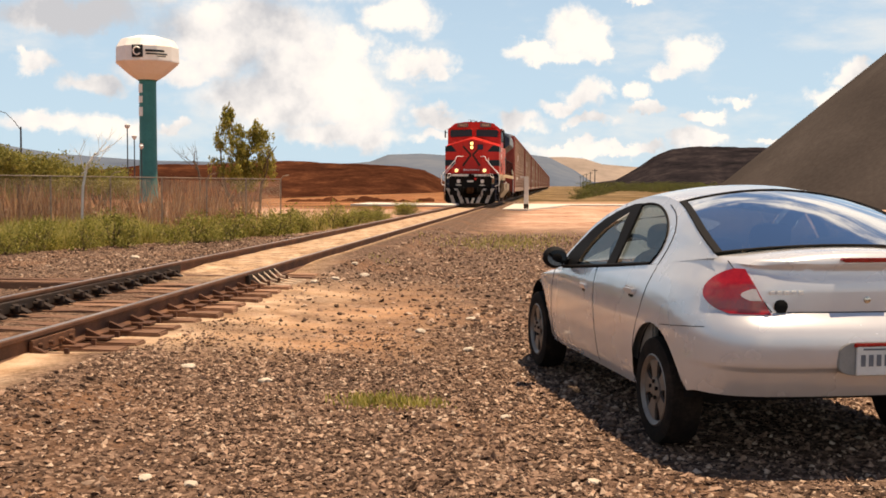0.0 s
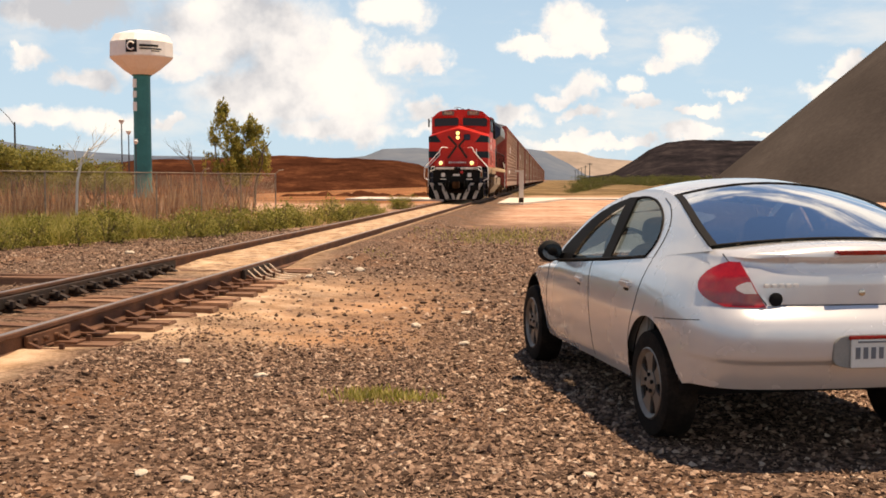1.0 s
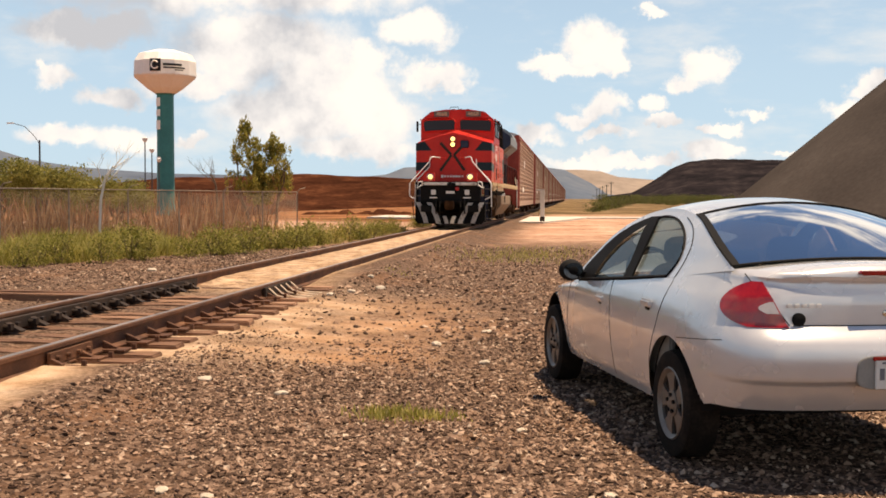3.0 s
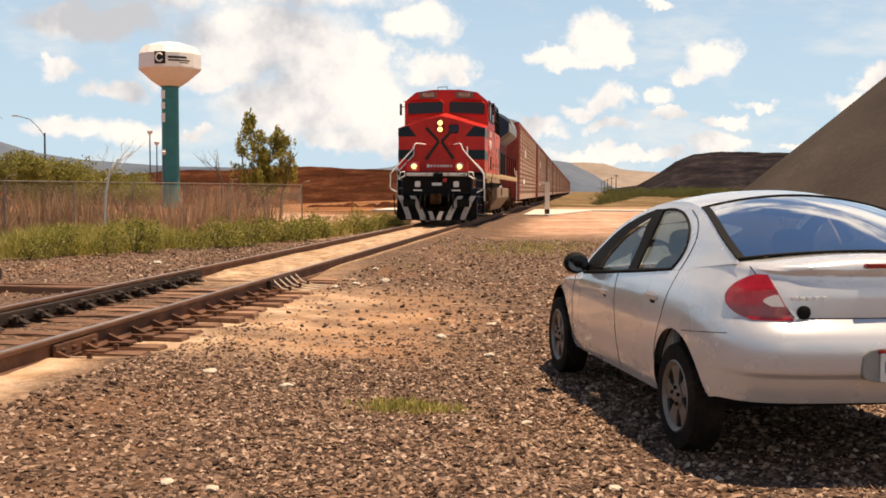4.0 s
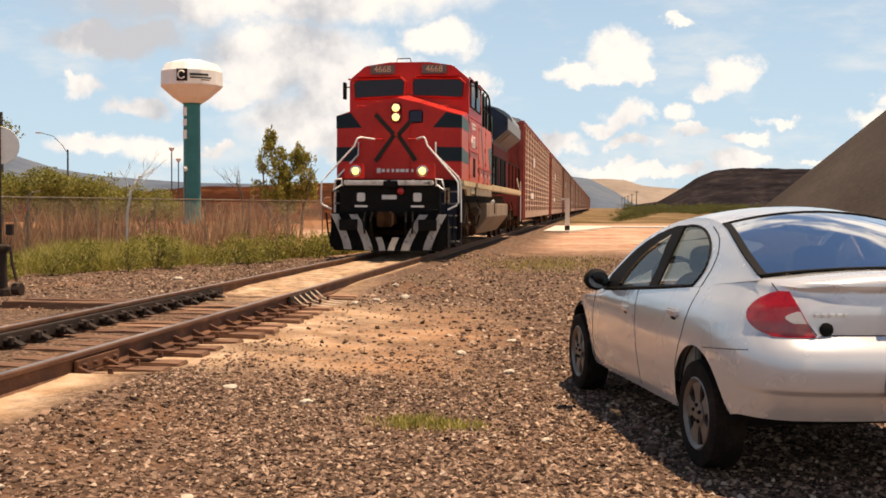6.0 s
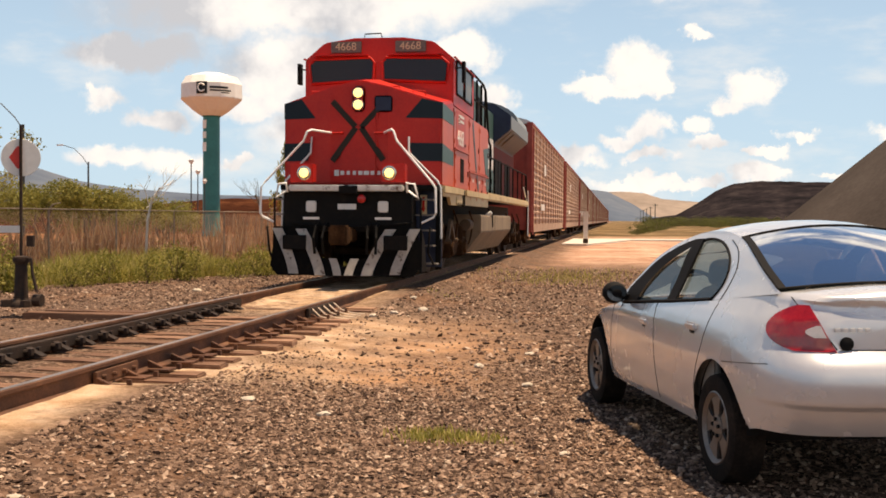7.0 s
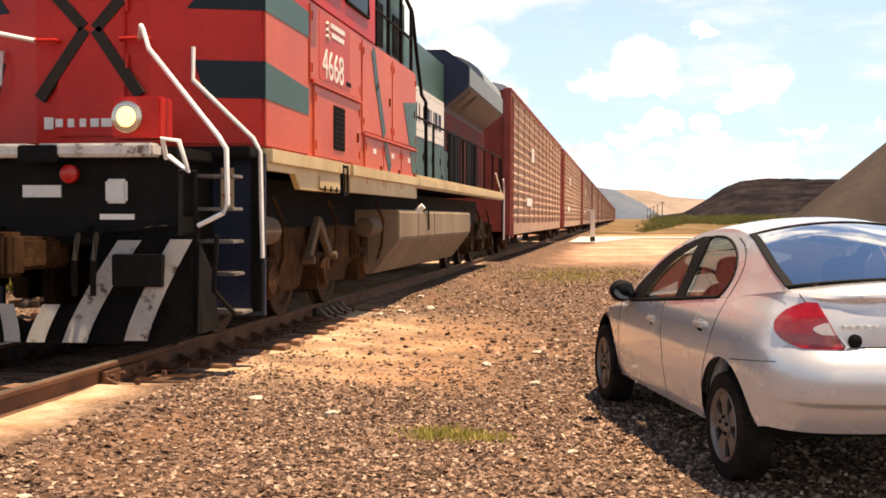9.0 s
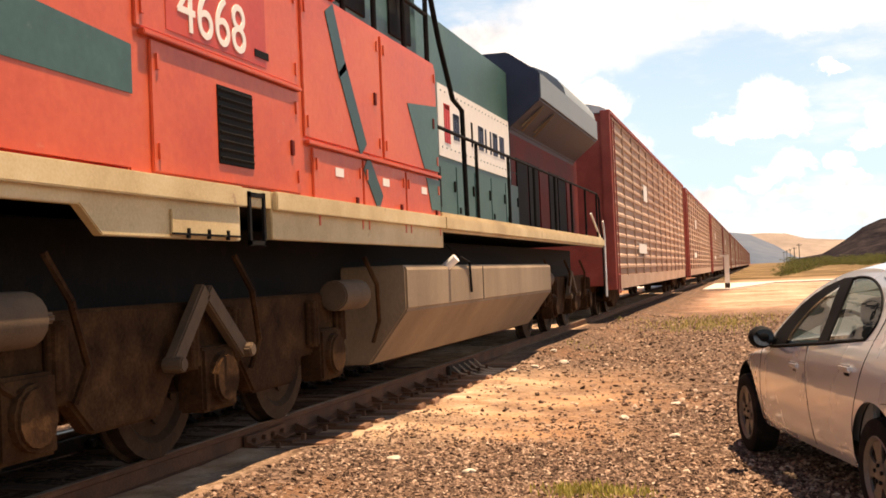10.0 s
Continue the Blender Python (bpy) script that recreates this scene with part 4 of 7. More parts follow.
        part("corner_grab", bm, rail_white, loco, smooth=True)
        bm = bmesh.new()
        tube(bm, [(s * 1.2, -1.2, 1.52), (s * 1.34, -1.2, 1.52), (s * 1.34, -1.2, 0.9)], 0.018, 6)
        part("uncoupling_lever", bm, loco_black, loco)
    bm = bmesh.new()
    box(bm, 0, -1.45, 0.86, 0.30, 0.9, 0.26)
    box(bm, 0.05, -1.95, 0.86, 0.34, 0.22, 0.34)
    box(bm, 0.16, -2.06, 0.86, 0.12, 0.14, 0.34)
    part("coupler", bm, dusty_truck, loco, bevel=0.03)
    for i, (x, s) in enumerate(((-0.36, -1), (0.42, 1), (0.58, 1), (-0.52, -1))):
        bm = bmesh.new()
        tube(bm, [(x, -1.2, 1.05), (x, -1.4, 1.0), (x + 0.02 * s, -1.5, 0.8), (x, -1.46, 0.52)], 0.026, 8)
        part("air_hose", bm, loco_black, loco, smooth=True)
    bm = bmesh.new()
    lathe(bm, [(0.075, 0), (0.075, 0.05), (0.04, 0.07)], 20, pose(0.28, -1.24, 1.50, 90, 0, 0))
    part("marker_disc", bm, signal_red, loco, "red round disc", smooth=True)
    one("coupler_notch", loco_black, loco, 0.06, -1.30, 1.66, 0.34, 0.20, 0.14)
    one("marking_bar", pale_plate, loco, 0.0, -1.2, 1.36, 0.34, 0.02, 0.10, bevel=0)
    bm = bmesh.new()
    tube(bm, [(-1.0, -1.22, 1.05), (-0.3, -1.24, 1.0), (0.3, -1.24, 1.0), (1.2, -1.22, 1.08)], 0.018, 6)
    part("cut_lever", bm, loco_black, loco)


WHEELSETS = []


def wheelset(parent, y, r, gauge=0.755):
    """An axle with two flanged wheels: one part that turns."""
    bm = bmesh.new()
    rod(bm, (-1.0, 0, 0), (1.0, 0, 0), 0.09, 12)
    for s in (-1, 1):
        m = Matrix.Translation((s * gauge, 0, 0)) @ pose(0, 0, 0, 0, 90 * s, 0)
        lathe(bm, [(0.16, -0.05), (0.17, 0.03), (r * 0.72, 0.02), (r * 0.80, 0.055), (r, 0.05), (r, -0.05), (r + 0.03, -0.06), (r + 0.03, -0.085), (r * 0.8, -0.085), (r * 0.7, -0.02), (0.17, -0.03)], 28, m)
        for k in range(6):
            a = k * math.pi / 3
            box(bm, s * (gauge + 0.035), r * 0.5 * math.cos(a), r * 0.5 * math.sin(a), 0.02, 0.05, 0.05)
    ob = part("wheelset", bm, wheel_iron, parent, where=pose(0, y, r))
    WHEELSETS.append((ob, y, r))
    return ob


def make_truck(loco, y0):
    """A three-axle bogie frame; its axles are parts of the locomotive."""
    bm = bmesh.new()
    for s in (-1, 1):
        prism(bm, [(y0 - 2.5, 0.95), (y0 - 2.3, 1.05), (y0 + 2.3, 1.05), (y0 + 2.5, 0.95), (y0 + 2.45, 0.55), (y0 + 1.55, 0.55), (y0 + 1.35, 0.36), (y0 + 0.65, 0.36), (y0 + 0.45, 0.60),
                   (y0 - 0.45, 0.60), (y0 - 0.65, 0.36), (y0 - 1.35, 0.36), (y0 - 1.55, 0.55), (y0 - 2.45, 0.55)], s * 1.10, s * 1.22, "x")
    part("bogie_frame", bm, dusty_truck, loco, "brown dusty bogie frame", bevel=0.02)
    for s in (-1, 1):
        for k in (-2, 0, 2):
            bm = bmesh.new()
            box(bm, s * 1.2, y0 + k, 0.54, 0.20, 0.46, 0.42)
            rod(bm, (s * 1.28, y0 + k, 0.54), (s * 1.36, y0 + k, 0.54), 0.17, 14)
            for e in (-0.3, 0.3):
                rod(bm, (s * 1.22, y0 + k + e, 0.62), (s * 1.22, y0 + k + e, 1.0), 0.09, 10)
            part("axle_box", bm, dusty_truck, loco, bevel=0.02)
        for k in (-0.2,):
            bm = bmesh.new()
            box(bm, s * 1.31, y0 + k - 0.23, 0.90, 0.07, 0.12, 0.62, pose(0, 0, 0, -43, 0, 0))
            box(bm, s * 1.31, y0 + k + 0.25, 0.90, 0.07, 0.12, 0.66, pose(0, 0, 0, 50, 0, 0))
            rod(bm, (s * 1.26, y0 + k - 0.45, 0.68), (s * 1.40, y0 + k - 0.45, 0.68), 0.05, 10)
            rod(bm, (s * 1.26, y0 + k + 0.5, 0.70), (s * 1.40, y0 + k + 0.5, 0.70), 0.05, 10)
            part("brake_lever", bm, lever_brown, loco, "brown brake lever arms", bevel=0.01)
        for k in (-1.0, 1.0):
            bm = bmesh.new()
            box(bm, s * 0.78, y0 + k, 0.62, 0.10, 0.16, 0.5)
            part("brake_shoe", bm, dusty_truck, loco, bevel=0.02)
        bm = bmesh.new()
        tube(bm, [(s * 1.25, y0 - 2.5, 1.0), (s * 1.3, y0 - 2.2, 0.7), (s * 1.3, y0 - 2.0, 0.6)], 0.02, 6)
        rod(bm, (s * 1.3, y0 - 2.1, 0.55), (s * 1.3, y0 - 1.85, 0.55), 0.045, 8)
        part("sand_pipe", bm, dusty_truck, loco)
    # motor blocks added unseen, to stop daylight showing through between the wheels
    for k in (-1.35, 0.65, 1.35):
        bm = bmesh.new()
        box(bm, 0, y0 + k, 0.56, 1.22, 0.86, 0.62)
        rod(bm, (-0.62, y0 + k, 0.56), (0.62, y0 + k, 0.56), 0.36, 14)
        part("traction_motor", bm, loco_black, loco, "black traction motor block added to keep light out between the wheels", bevel=0.03)
    # the bolster is added likewise, to close the lit gap under the frame
    bm = bmesh.new()
    prism(bm, [(y0 - 2.35, 0.62), (y0 + 2.35, 0.62), (y0 + 2.35, 1.04), (y0 - 2.35, 1.04)], -0.66, 0.66, "x")
    part("bolster", bm, loco_black, loco, "black cross frame added to keep light out under the bogie", bevel=0.02)
    for k in (-2, 0, 2):
        wheelset(loco, y0 + k, 0.53)


loco = thing("locomotive", "red and green diesel freight locomotive rolling on rails", "locomotive", pose(TRACK, 62.5, RAIL))
make_nose(loco), make_cab(loco), make_hood(loco), make_deck(loco), make_front(loco)
make_truck(loco, 2.75), make_truck(loco, 17.2)
# ---- the railcars ----
rack_side = material("weathered_rack_panel", [(0.27, 0.155, 0.105), (0.38, 0.24, 0.165), (0.48, 0.34, 0.245)], scale=1.3, bump_scale=22, rough=0.7, bump=0.1, stretch=(1, 0.6, 1), wear=((0.44, 0.31, 0.22), 0.60, 3), vary=0.12)
rack_red = material("oxide_red_frame", [(0.19, 0.026, 0.018), (0.27, 0.04, 0.026), (0.34, 0.07, 0.045)], scale=2, rough=0.6, bump=0.1, wear=((0.22, 0.09, 0.06), 0.62, 5))
rack_roof = material("galvanised_roof", [(0.40, 0.40, 0.40), (0.5, 0.5, 0.49), (0.58, 0.57, 0.55)], scale=1, rough=0.5, metal=0.4, bump=0.05)


def make_railcar():
    car = thing("autorack_car", "weathered red-brown railcar with ribbed side panels", "freight car", pose(TRACK, 84.4, RAIL), "railcars of the train")
    one("body", rack_red, car, 0, 13.7, 2.8, 2.86, 26.6, 4.1, bevel=0.02)
    one("underframe", dusty_truck, car, 0, 13.7, 0.72, 1.6, 27.0, 0.30)
    bm = bmesh.new()
    prism(bm, [(1.5 * math.cos(a), 4.86 + 0.30 * math.sin(a)) for a in np.linspace(0, math.pi, 13)], 0.35, 27.05, "y")
    part("roof", bm, rack_roof, car, "grey arched roof", smooth=True)
    # one ribbed panel, shared by every bay
    bm = bmesh.new()
    bay, lo, hi, n = 2.10, 0.98, 4.84, 15
    prof = [(-0.02, lo)]
    for k in range(n):
        z = lo + (hi - lo) * k / n
        h = (hi - lo) / n
        prof += [(0.0, z + 0.12 * h), (0.0, z + 0.62 * h), (0.032, z + 0.72 * h), (0.032, z + 0.95 * h)]
    prof += [(0.0, hi), (-0.02, hi)]
    prism(bm, prof, -bay / 2 + 0.04, bay / 2 - 0.04, "y")
    panel = part("side_panel", bm, rack_side, car, where=pose(1.47, 2.0, 0))
    for i in range(12):
        for s in (1, -1):
            if i == 0 and s == 1:
                continue
            ob = new("side_panel", panel.data)
            ob.parent = car
            ob.matrix_basis = pose(s * 1.47, 2.0 + i * 2.13, 0, 0, 0, 0 if s > 0 else 180)
    post = bmesh.new()
    box(post, 0, 0, 2.9, 0.06, 0.07, 3.95)
    p0 = part("side_post", post, rack_side, car, where=pose(1.485, 0.93, 0))
    for i in range(13):
        for s in (1, -1):
            if i == 0 and s == 1:
                continue
            ob = new("side_post", p0.data)
            ob.parent = car
            ob.matrix_basis = pose(s * 1.485, 0.93 + i * 2.13, 0)
    for s in (1, -1):
        one("side_sill", rack_side, car, s * 1.46, 13.7, 0.82, 0.10, 24.6, 0.34, bevel=0.01, label="tan dusty side sill")
        one("top_rail", rack_red, car, s * 1.49, 13.7, 4.88, 0.10, 26.6, 0.10, bevel=0.01)
        for y in (0.42, 27.0):
            one("corner_post", rack_red, car, s * 1.42, y, 2.78, 0.22, 0.24, 4.25, bevel=0.015)
        for y in (0.72, 26.7):
            bm = bmesh.new()
            for dy in (-0.2, 0.2):
                rod(bm, (s * 1.55, y + dy, 0.55), (s * 1.55, y + dy, 4.7), 0.018, 6)
            for k in range(11):
                rod(bm, (s * 1.55, y - 0.2, 0.62 + k * 0.39), (s * 1.55, y + 0.2, 0.62 + k * 0.39), 0.014, 6)
            for z in (0.9, 2.6, 4.5):
                rod(bm, (s * 1.40, y - 0.2, z), (s * 1.55, y - 0.2, z), 0.014, 6)
            part("ladder", bm, rack_red, car)
        one("stencil_mark", letter_white, car, s * 1.522, 8.4, 3.4, 0.008, 1.1, 0.5, bevel=0)
        one("stencil_mark", letter_white, car, s * 1.522, 7.0, 1.7, 0.008, 2.2, 0.28, bevel=0)
    for y in (-0.15, 27.55):
        one("coupler", dusty_truck, car, 0, y, 0.86, 0.24, 1.1, 0.24)
    for y0 in (3.0, 24.4):
        bm = bmesh.new()
        for s in (1, -1):
            prism(bm, [(y0 - 1.2, 0.52), (y0 - 0.7, 0.78), (y0 + 0.7, 0.78), (y0 + 1.2, 0.52), (y0 + 1.1, 0.34), (y0 + 0.6, 0.36), (y0 + 0.35, 0.18), (y0 - 0.35, 0.18), (y0 - 0.6, 0.36), (y0 - 1.1, 0.34)], s * 0.98, s * 1.12, "x")
        box(bm, 0, y0, 0.58, 2.0, 0.4, 0.3)
        part("bogie", bm, dusty_truck, car, "brown dusty bogie", bevel=0.02)
        for k in (-0.88, 0.88):
            wheelset(car, y0 + k, 0.42)
    return car


GAP = 21.9
cars = [make_railcar()]
for i in range(1, 15):
    c = copy_thing(cars[0], pose(TRACK, 84.4 + 28.3 * i, RAIL))
    cars.append(c)
    if i < 4:
        ws = sorted((o for o in c.children if o.name.startswith("wheelset")), key=lambda o: o.location.y)
        for o in ws:
            WHEELSETS.append((o, o.location.y, 0.42))
# ---- the track ----
rust_rail = material("rusty_rail", [(0.055, 0.022, 0.011), (0.11, 0.045, 0.022), (0.20, 0.09, 0.045)], scale=3, bump_scale=70, rough=0.75, metal=0.25, bump=0.3)
worn_steel = material("polished_railhead", [(0.20, 0.14, 0.10), (0.32, 0.25, 0.20), (0.48, 0.40, 0.34)], scale=5, rough=0.38, metal=0.85, stretch=(1, 0.1, 1), bump=0.05)
old_tie = material("weathered_tie", [(0.085, 0.038, 0.02), (0.17, 0.085, 0.048), (0.30, 0.165, 0.10)], scale=4, bump_scale=45, stretch=(0.25, 2, 1), rough=0.95, bump=0.6, vary=0.25)
concrete = material("pale_concrete", [(0.42, 0.37, 0.32), (0.52, 0.47, 0.41), (0.60, 0.55, 0.49)], scale=1.2, rough=0.9, bump=0.2)
white_post = material("whitewashed_post", [(0.60, 0.56, 0.50), (0.72, 0.68, 0.62)], scale=6, rough=0.9, bump=0.3, wear=((0.32, 0.26, 0.2), 0.62, 5))
dark_iron = material("rusty_dark_iron", [(0.012, 0.008, 0.006), (0.03, 0.017, 0.011), (0.06, 0.032, 0.018)], scale=7, bump_scale=60, rough=0.8, metal=0.3, bump=0.3)


def rail_section(h=0.17):
    return [(-0.07, 0), (0.07, 0), (0.07, 0.012), (0.012, 0.03), (0.011, h - 0.045), (0.036, h - 0.034), (0.036, h - 0.006), (0.026, h),
            (-0.026, h), (-0.036, h - 0.006), (-0.036, h - 0.034), (-0.011, h - 0.045), (-0.012, 0.03), (-0.07, 0.012)]


def make_track():
    track = tagged(new("railway_track"), "rusty rails on weathered wooden ties half buried in sand", "railway track", kind="structure")
    z0 = RAIL - 0.17
    for s in (-1, 1):
        bm = bmesh.new()
        prism(bm, [(TRACK + s * 0.755 + a, z0 + b) for a, b in rail_section()], -40, 900, "y")
        part("rail", bm, rust_rail, track)
        bm = bmesh.new()
        box(bm, TRACK + s * 0.755, 430, RAIL + 0.001, 0.05, 940, 0.004)
        part("railhead", bm, worn_steel, track, "worn bright running surface")
    # ties that show where the sand has been dug away
    rng = random.Random(4)
    tie_mesh = None
    for k in range(46):
        y = -6.0 + k * 0.5
        bm = None
        long_ = 1.0 if y < 8 else 1.06
        if tie_mesh is None:
            bm = bmesh.new()
            box(bm, 0, 0, 0, 2.42, 0.22, 0.2)
            bmesh.ops.subdivide_edges(bm, edges=[e for e in bm.edges if e.calc_length() > 1], cuts=6)
            for v in bm.verts:
                v.co += Vector((noise.noise(v.co * 9) * 0.02, noise.noise(v.co * 7 + Vector((3, 0, 0))) * 0.012, noise.noise(v.co * 5) * 0.012))
            first = part("tie", bm, old_tie, track, bevel=0.012)
            tie_mesh = first.data
            ob = first
        else:
            ob = new("tie", tie_mesh)
            ob.parent = track
        shift = -1.2 if 14.4 < y < 15.2 else 0
        ob.matrix_basis = pose(TRACK + rng.uniform(-0.05, 0.05) + (0.02 if not shift else shift), y + rng.uniform(-0.04, 0.04), z0 - 0.1 - (0.03 if shift else 0) + rng.uniform(-0.015, 0.002), 0, 0, rng.uniform(-1.5, 1.5)) @ Matrix.Diagonal((1.9 if shift else long_, 1, 1, 1))
    # tie plates, braces and spikes along the switch
    for k in range(15):
        y = 8.0 + k * 0.5
        for s in (1, -1):
            bm = bmesh.new()
            box(bm, TRACK + s * 0.80, y, z0 + 0.008, 0.42 if s > 0 else 0.36, 0.19, 0.022)
            part("tie_plate", bm, rust_rail, track, bevel=0.004)
        bm = bmesh.new()
        x = TRACK + 0.755
        prism(bm, [(x + 0.03, z0 + 0.085), (x + 0.045, z0 + 0.08), (x + 0.16, z0 + 0.03), (x + 0.15, z0 + 0.016), (x + 0.03, z0 + 0.016)], y - 0.022, y + 0.022, "y")
        part("rail_brace", bm, rust_rail, track, bevel=0.004)
        for s, xx in ((1, 0.30), (-1, -0.16)):
            bm = bmesh.new()
            box(bm, TRACK + 0.755 + xx, y + rng.uniform(-0.05, 0.05), z0 + 0.035, 0.035, 0.03, 0.05)
            part("spike", bm, rust_rail, track)
        if y < 15.4:
            # bolted point rail inside the far rail
            xl = TRACK - 0.755
            for dy in (-0.07, 0.07):
                bm = bmesh.new()
                rod(bm, (xl + 0.05, y + dy, z0 + 0.07), (xl + 0.20, y + dy, z0 + 0.07), 0.022, 8)
                box(bm, xl + 0.21, y + dy, z0 + 0.07, 0.035, 0.06, 0.06)
                part("point_bolt", bm, dark_iron, track)
            bm = bmesh.new()
            prism(bm, [(xl + 0.10, z0 + 0.11), (xl + 0.13, z0 + 0.11), (xl + 0.30, z0 + 0.03), (xl + 0.30, z0 + 0.016), (xl + 0.10, z0 + 0.016)], y - 0.05, y + 0.05, "y")
            part("rail_brace", bm, dark_iron, track)
    bm = bmesh.new()
    xl = TRACK - 0.755
    prism(bm, [(xl + 0.055, -12.0), (xl + 0.16, -12.0), (xl + 0.14, 10.0), (xl + 0.075, 15.6), (xl + 0.055, 15.6)], z0 + 0.02, z0 + 0.13, "z")
    part("point_rail", bm, dark_iron, track, "dark tapered point rail", bevel=0.008)
    for y in (8.35, 2.0):
        bm = bmesh.new()
        box(bm, TRACK + 0.80, y, z0 + 0.07, 0.03, 0.75, 0.095)
        for k in range(4):
            rod(bm, (TRACK + 0.80, y - 0.27 + k * 0.18, z0 + 0.07), (TRACK + 0.85, y - 0.27 + k * 0.18, z0 + 0.07), 0.022, 6)
        part("joint_bar", bm, rust_rail, track, bevel=0.004)
    # a fan of bent straps by the near rail
    for k in range(5):
        bm = bmesh.new()
        y = 14.1 + k * 0.28
        tube(bm, [(TRACK + 0.80, y, z0 + 0.13), (TRACK + 0.86, y - 0.06, z0 + 0.10), (TRACK + 0.94, y - 0.10, z0 + 0.04), (TRACK + 1.10, y - 0.08, z0 - 0.01), (TRACK + 1.26, y + 0.02, z0 - 0.03)], 0.011, 6)
        part("bent_strap", bm, pale_strap, track, "pale bent cable")
    bm = bmesh.new()
    box(bm, TRACK + 0.80, 14.55, z0 + 0.06, 0.05, 1.3, 0.16)
    part("joint_box", bm, dark_iron, track, bevel=0.01)
    return track


pale_strap = material("pale_cable", [(0.45, 0.34, 0.25), (0.60, 0.47, 0.36)], scale=9, rough=0.7, bump=0.1)
track = make_track()


def make_switch_stand():
    st = thing("switch_stand", "dark iron switch stand with a white disc and red arrow", "switch stand", pose(-8.45, 14.75, 0.14))
    bm = bmesh.new()
    lathe(bm, [(0.17, 0), (0.16, 0.06), (0.10, 0.12), (0.085, 0.62), (0.12, 0.66), (0.12, 0.72), (0.04, 0.74)], 12)
    for a in (45, 135, 225, 315):
        c, s = math.cos(radians(a)), math.sin(radians(a))
        box(bm, 0.2 * c, 0.2 * s, 0.06, 0.16, 0.10, 0.10, pose(0, 0, 0, 0, 0, a))
    part("base", bm, dark_iron, st, bevel=0.01)
    bm = bmesh.new()
    rod(bm, (0, 0, 0.70), (0, 0, 2.62), 0.022, 8)
    part("mast", bm, dark_iron, st)
    bm = bmesh.new()
    tube(bm, [(0.05, -0.02, 0.72), (0.18, -0.05, 0.70), (0.20, -0.05, 0.5), (0.27, -0.05, 0.22)], 0.022, 8)
    part("lever", bm, dark_iron, st)
    bm = bmesh.new()
    rod(bm, (0.2, 0, 0.1), (0.32, 0, 0.1), 0.09, 12)
    part("lever_weight", bm, dark_iron, st)
    turn = pose(0, 0, 2.15, 0, 0, 28)
    bm = bmesh.new()
    lathe(bm, [(0.265, -0.006), (0.27, 0.0), (0.265, 0.006)], 32, turn @ pose(0, 0.03, 0, 90, 0, 0))
    disc = part("target_disc", bm, pale_plate, st, "white round target disc", smooth=True)
    bm = bmesh.new()
    prism(bm, [(-0.16, 0.0), (-0.05, 0.16), (0.02, 0.16), (0.02, -0.16), (-0.05, -0.16)], -0.012, -0.004, "y")
    bmesh.ops.transform(bm, matrix=turn @ pose(0, 0.03, 0), verts=bm.verts)
    part("red_arrow", bm, lamp_arrow, disc, "red painted arrow")
    bm = bmesh.new()
    box(bm, -0.22, 0.0, 1.12, 0.42, 0.04, 0.10)
    part("cross_arm", bm, pale_plate, st)
    bm = bmesh.new()
    box(bm, 0.12, 0.05, 0.95, 0.10, 0.08, 0.16)
    part("lock_box", bm, dark_iron, st, bevel=0.01)


lamp_arrow = material("red_target_paint", [(0.5, 0.02, 0.012), (0.6, 0.035, 0.02)], scale=6, rough=0.5, bump=0.05)
make_switch_stand()


def make_crossing():
    bm = bmesh.new()
    prism(bm, [(-3.1, 63.5), (-1.6, 63.2), (1.0, 78.5), (14.0, 79.5), (60, 86), (60, 90), (-3.1, 81.5)], -0.1, 0.10, "z")
    tagged(part("crossing_slab", bm, concrete, bevel=0.02), "pale concrete road slab at the level crossing", "pavement", kind="structure")
    bm = bmesh.new()
    prism(bm, [(-14.0, 74.5), (-6.4, 72.0), (-6.4, 80.0), (-14, 82)], -0.6, 0.12, "z")
    tagged(part("crossing_slab", bm, concrete, bevel=0.02), "pale concrete road slab at the level crossing", "pavement", kind="structure")
    post = thing("marker_post", "whitewashed concrete post with a dark foot", "post", pose(-1.75, 64.6, 0.0))
    one("shaft", white_post, post, 0, 0, 1.15, 0.26, 0.22, 1.6, bevel=0.03)
    one("foot", dark_iron, post, 0, 0, 0.18, 0.29, 0.25, 0.40, bevel=0.02, label="dark painted foot")
    one("cap_board", white_post, post, -0.12, 0, 1.92, 0.5, 0.16, 0.10, bevel=0.02)


make_crossing()
# ---- the parked car ----
silver = material("silver_car_paint", [(0.57, 0.57, 0.58), (0.60, 0.60, 0.61), (0.62, 0.62, 0.63)], scale=1.5, bump_scale=9, rough=0.27, metal=0.35, bump=0.0, coat=1.0, wear=((0.54, 0.49, 0.43), 0.80, 2))
tyre_rubber = material("dusty_tyre", [(0.007, 0.006, 0.0055), (0.015, 0.012, 0.010), (0.035, 0.025, 0.019)], scale=6, rough=0.95, spec=0.1, bump=0.2)
wheel_alloy = material("dull_wheel_alloy", [(0.13, 0.115, 0.10), (0.20, 0.18, 0.165)], scale=9, rough=0.45, metal=0.6, bump=0.05)
mirror_dark = material("mirror_glass", [(0.10, 0.11, 0.12), (0.12, 0.13, 0.14)], scale=9, rough=0.08, metal=1.0, bump=0.0)
plate_ink = material("faded_plate_ink", [(0.10, 0.11, 0.13), (0.15, 0.16, 0.18)], scale=20, rough=0.6, bump=0.0)
black_trim = material("black_rubber_trim", [(0.006, 0.006, 0.006), (0.012, 0.011, 0.011)], scale=20, rough=0.7, bump=0.05, spec=0.10)
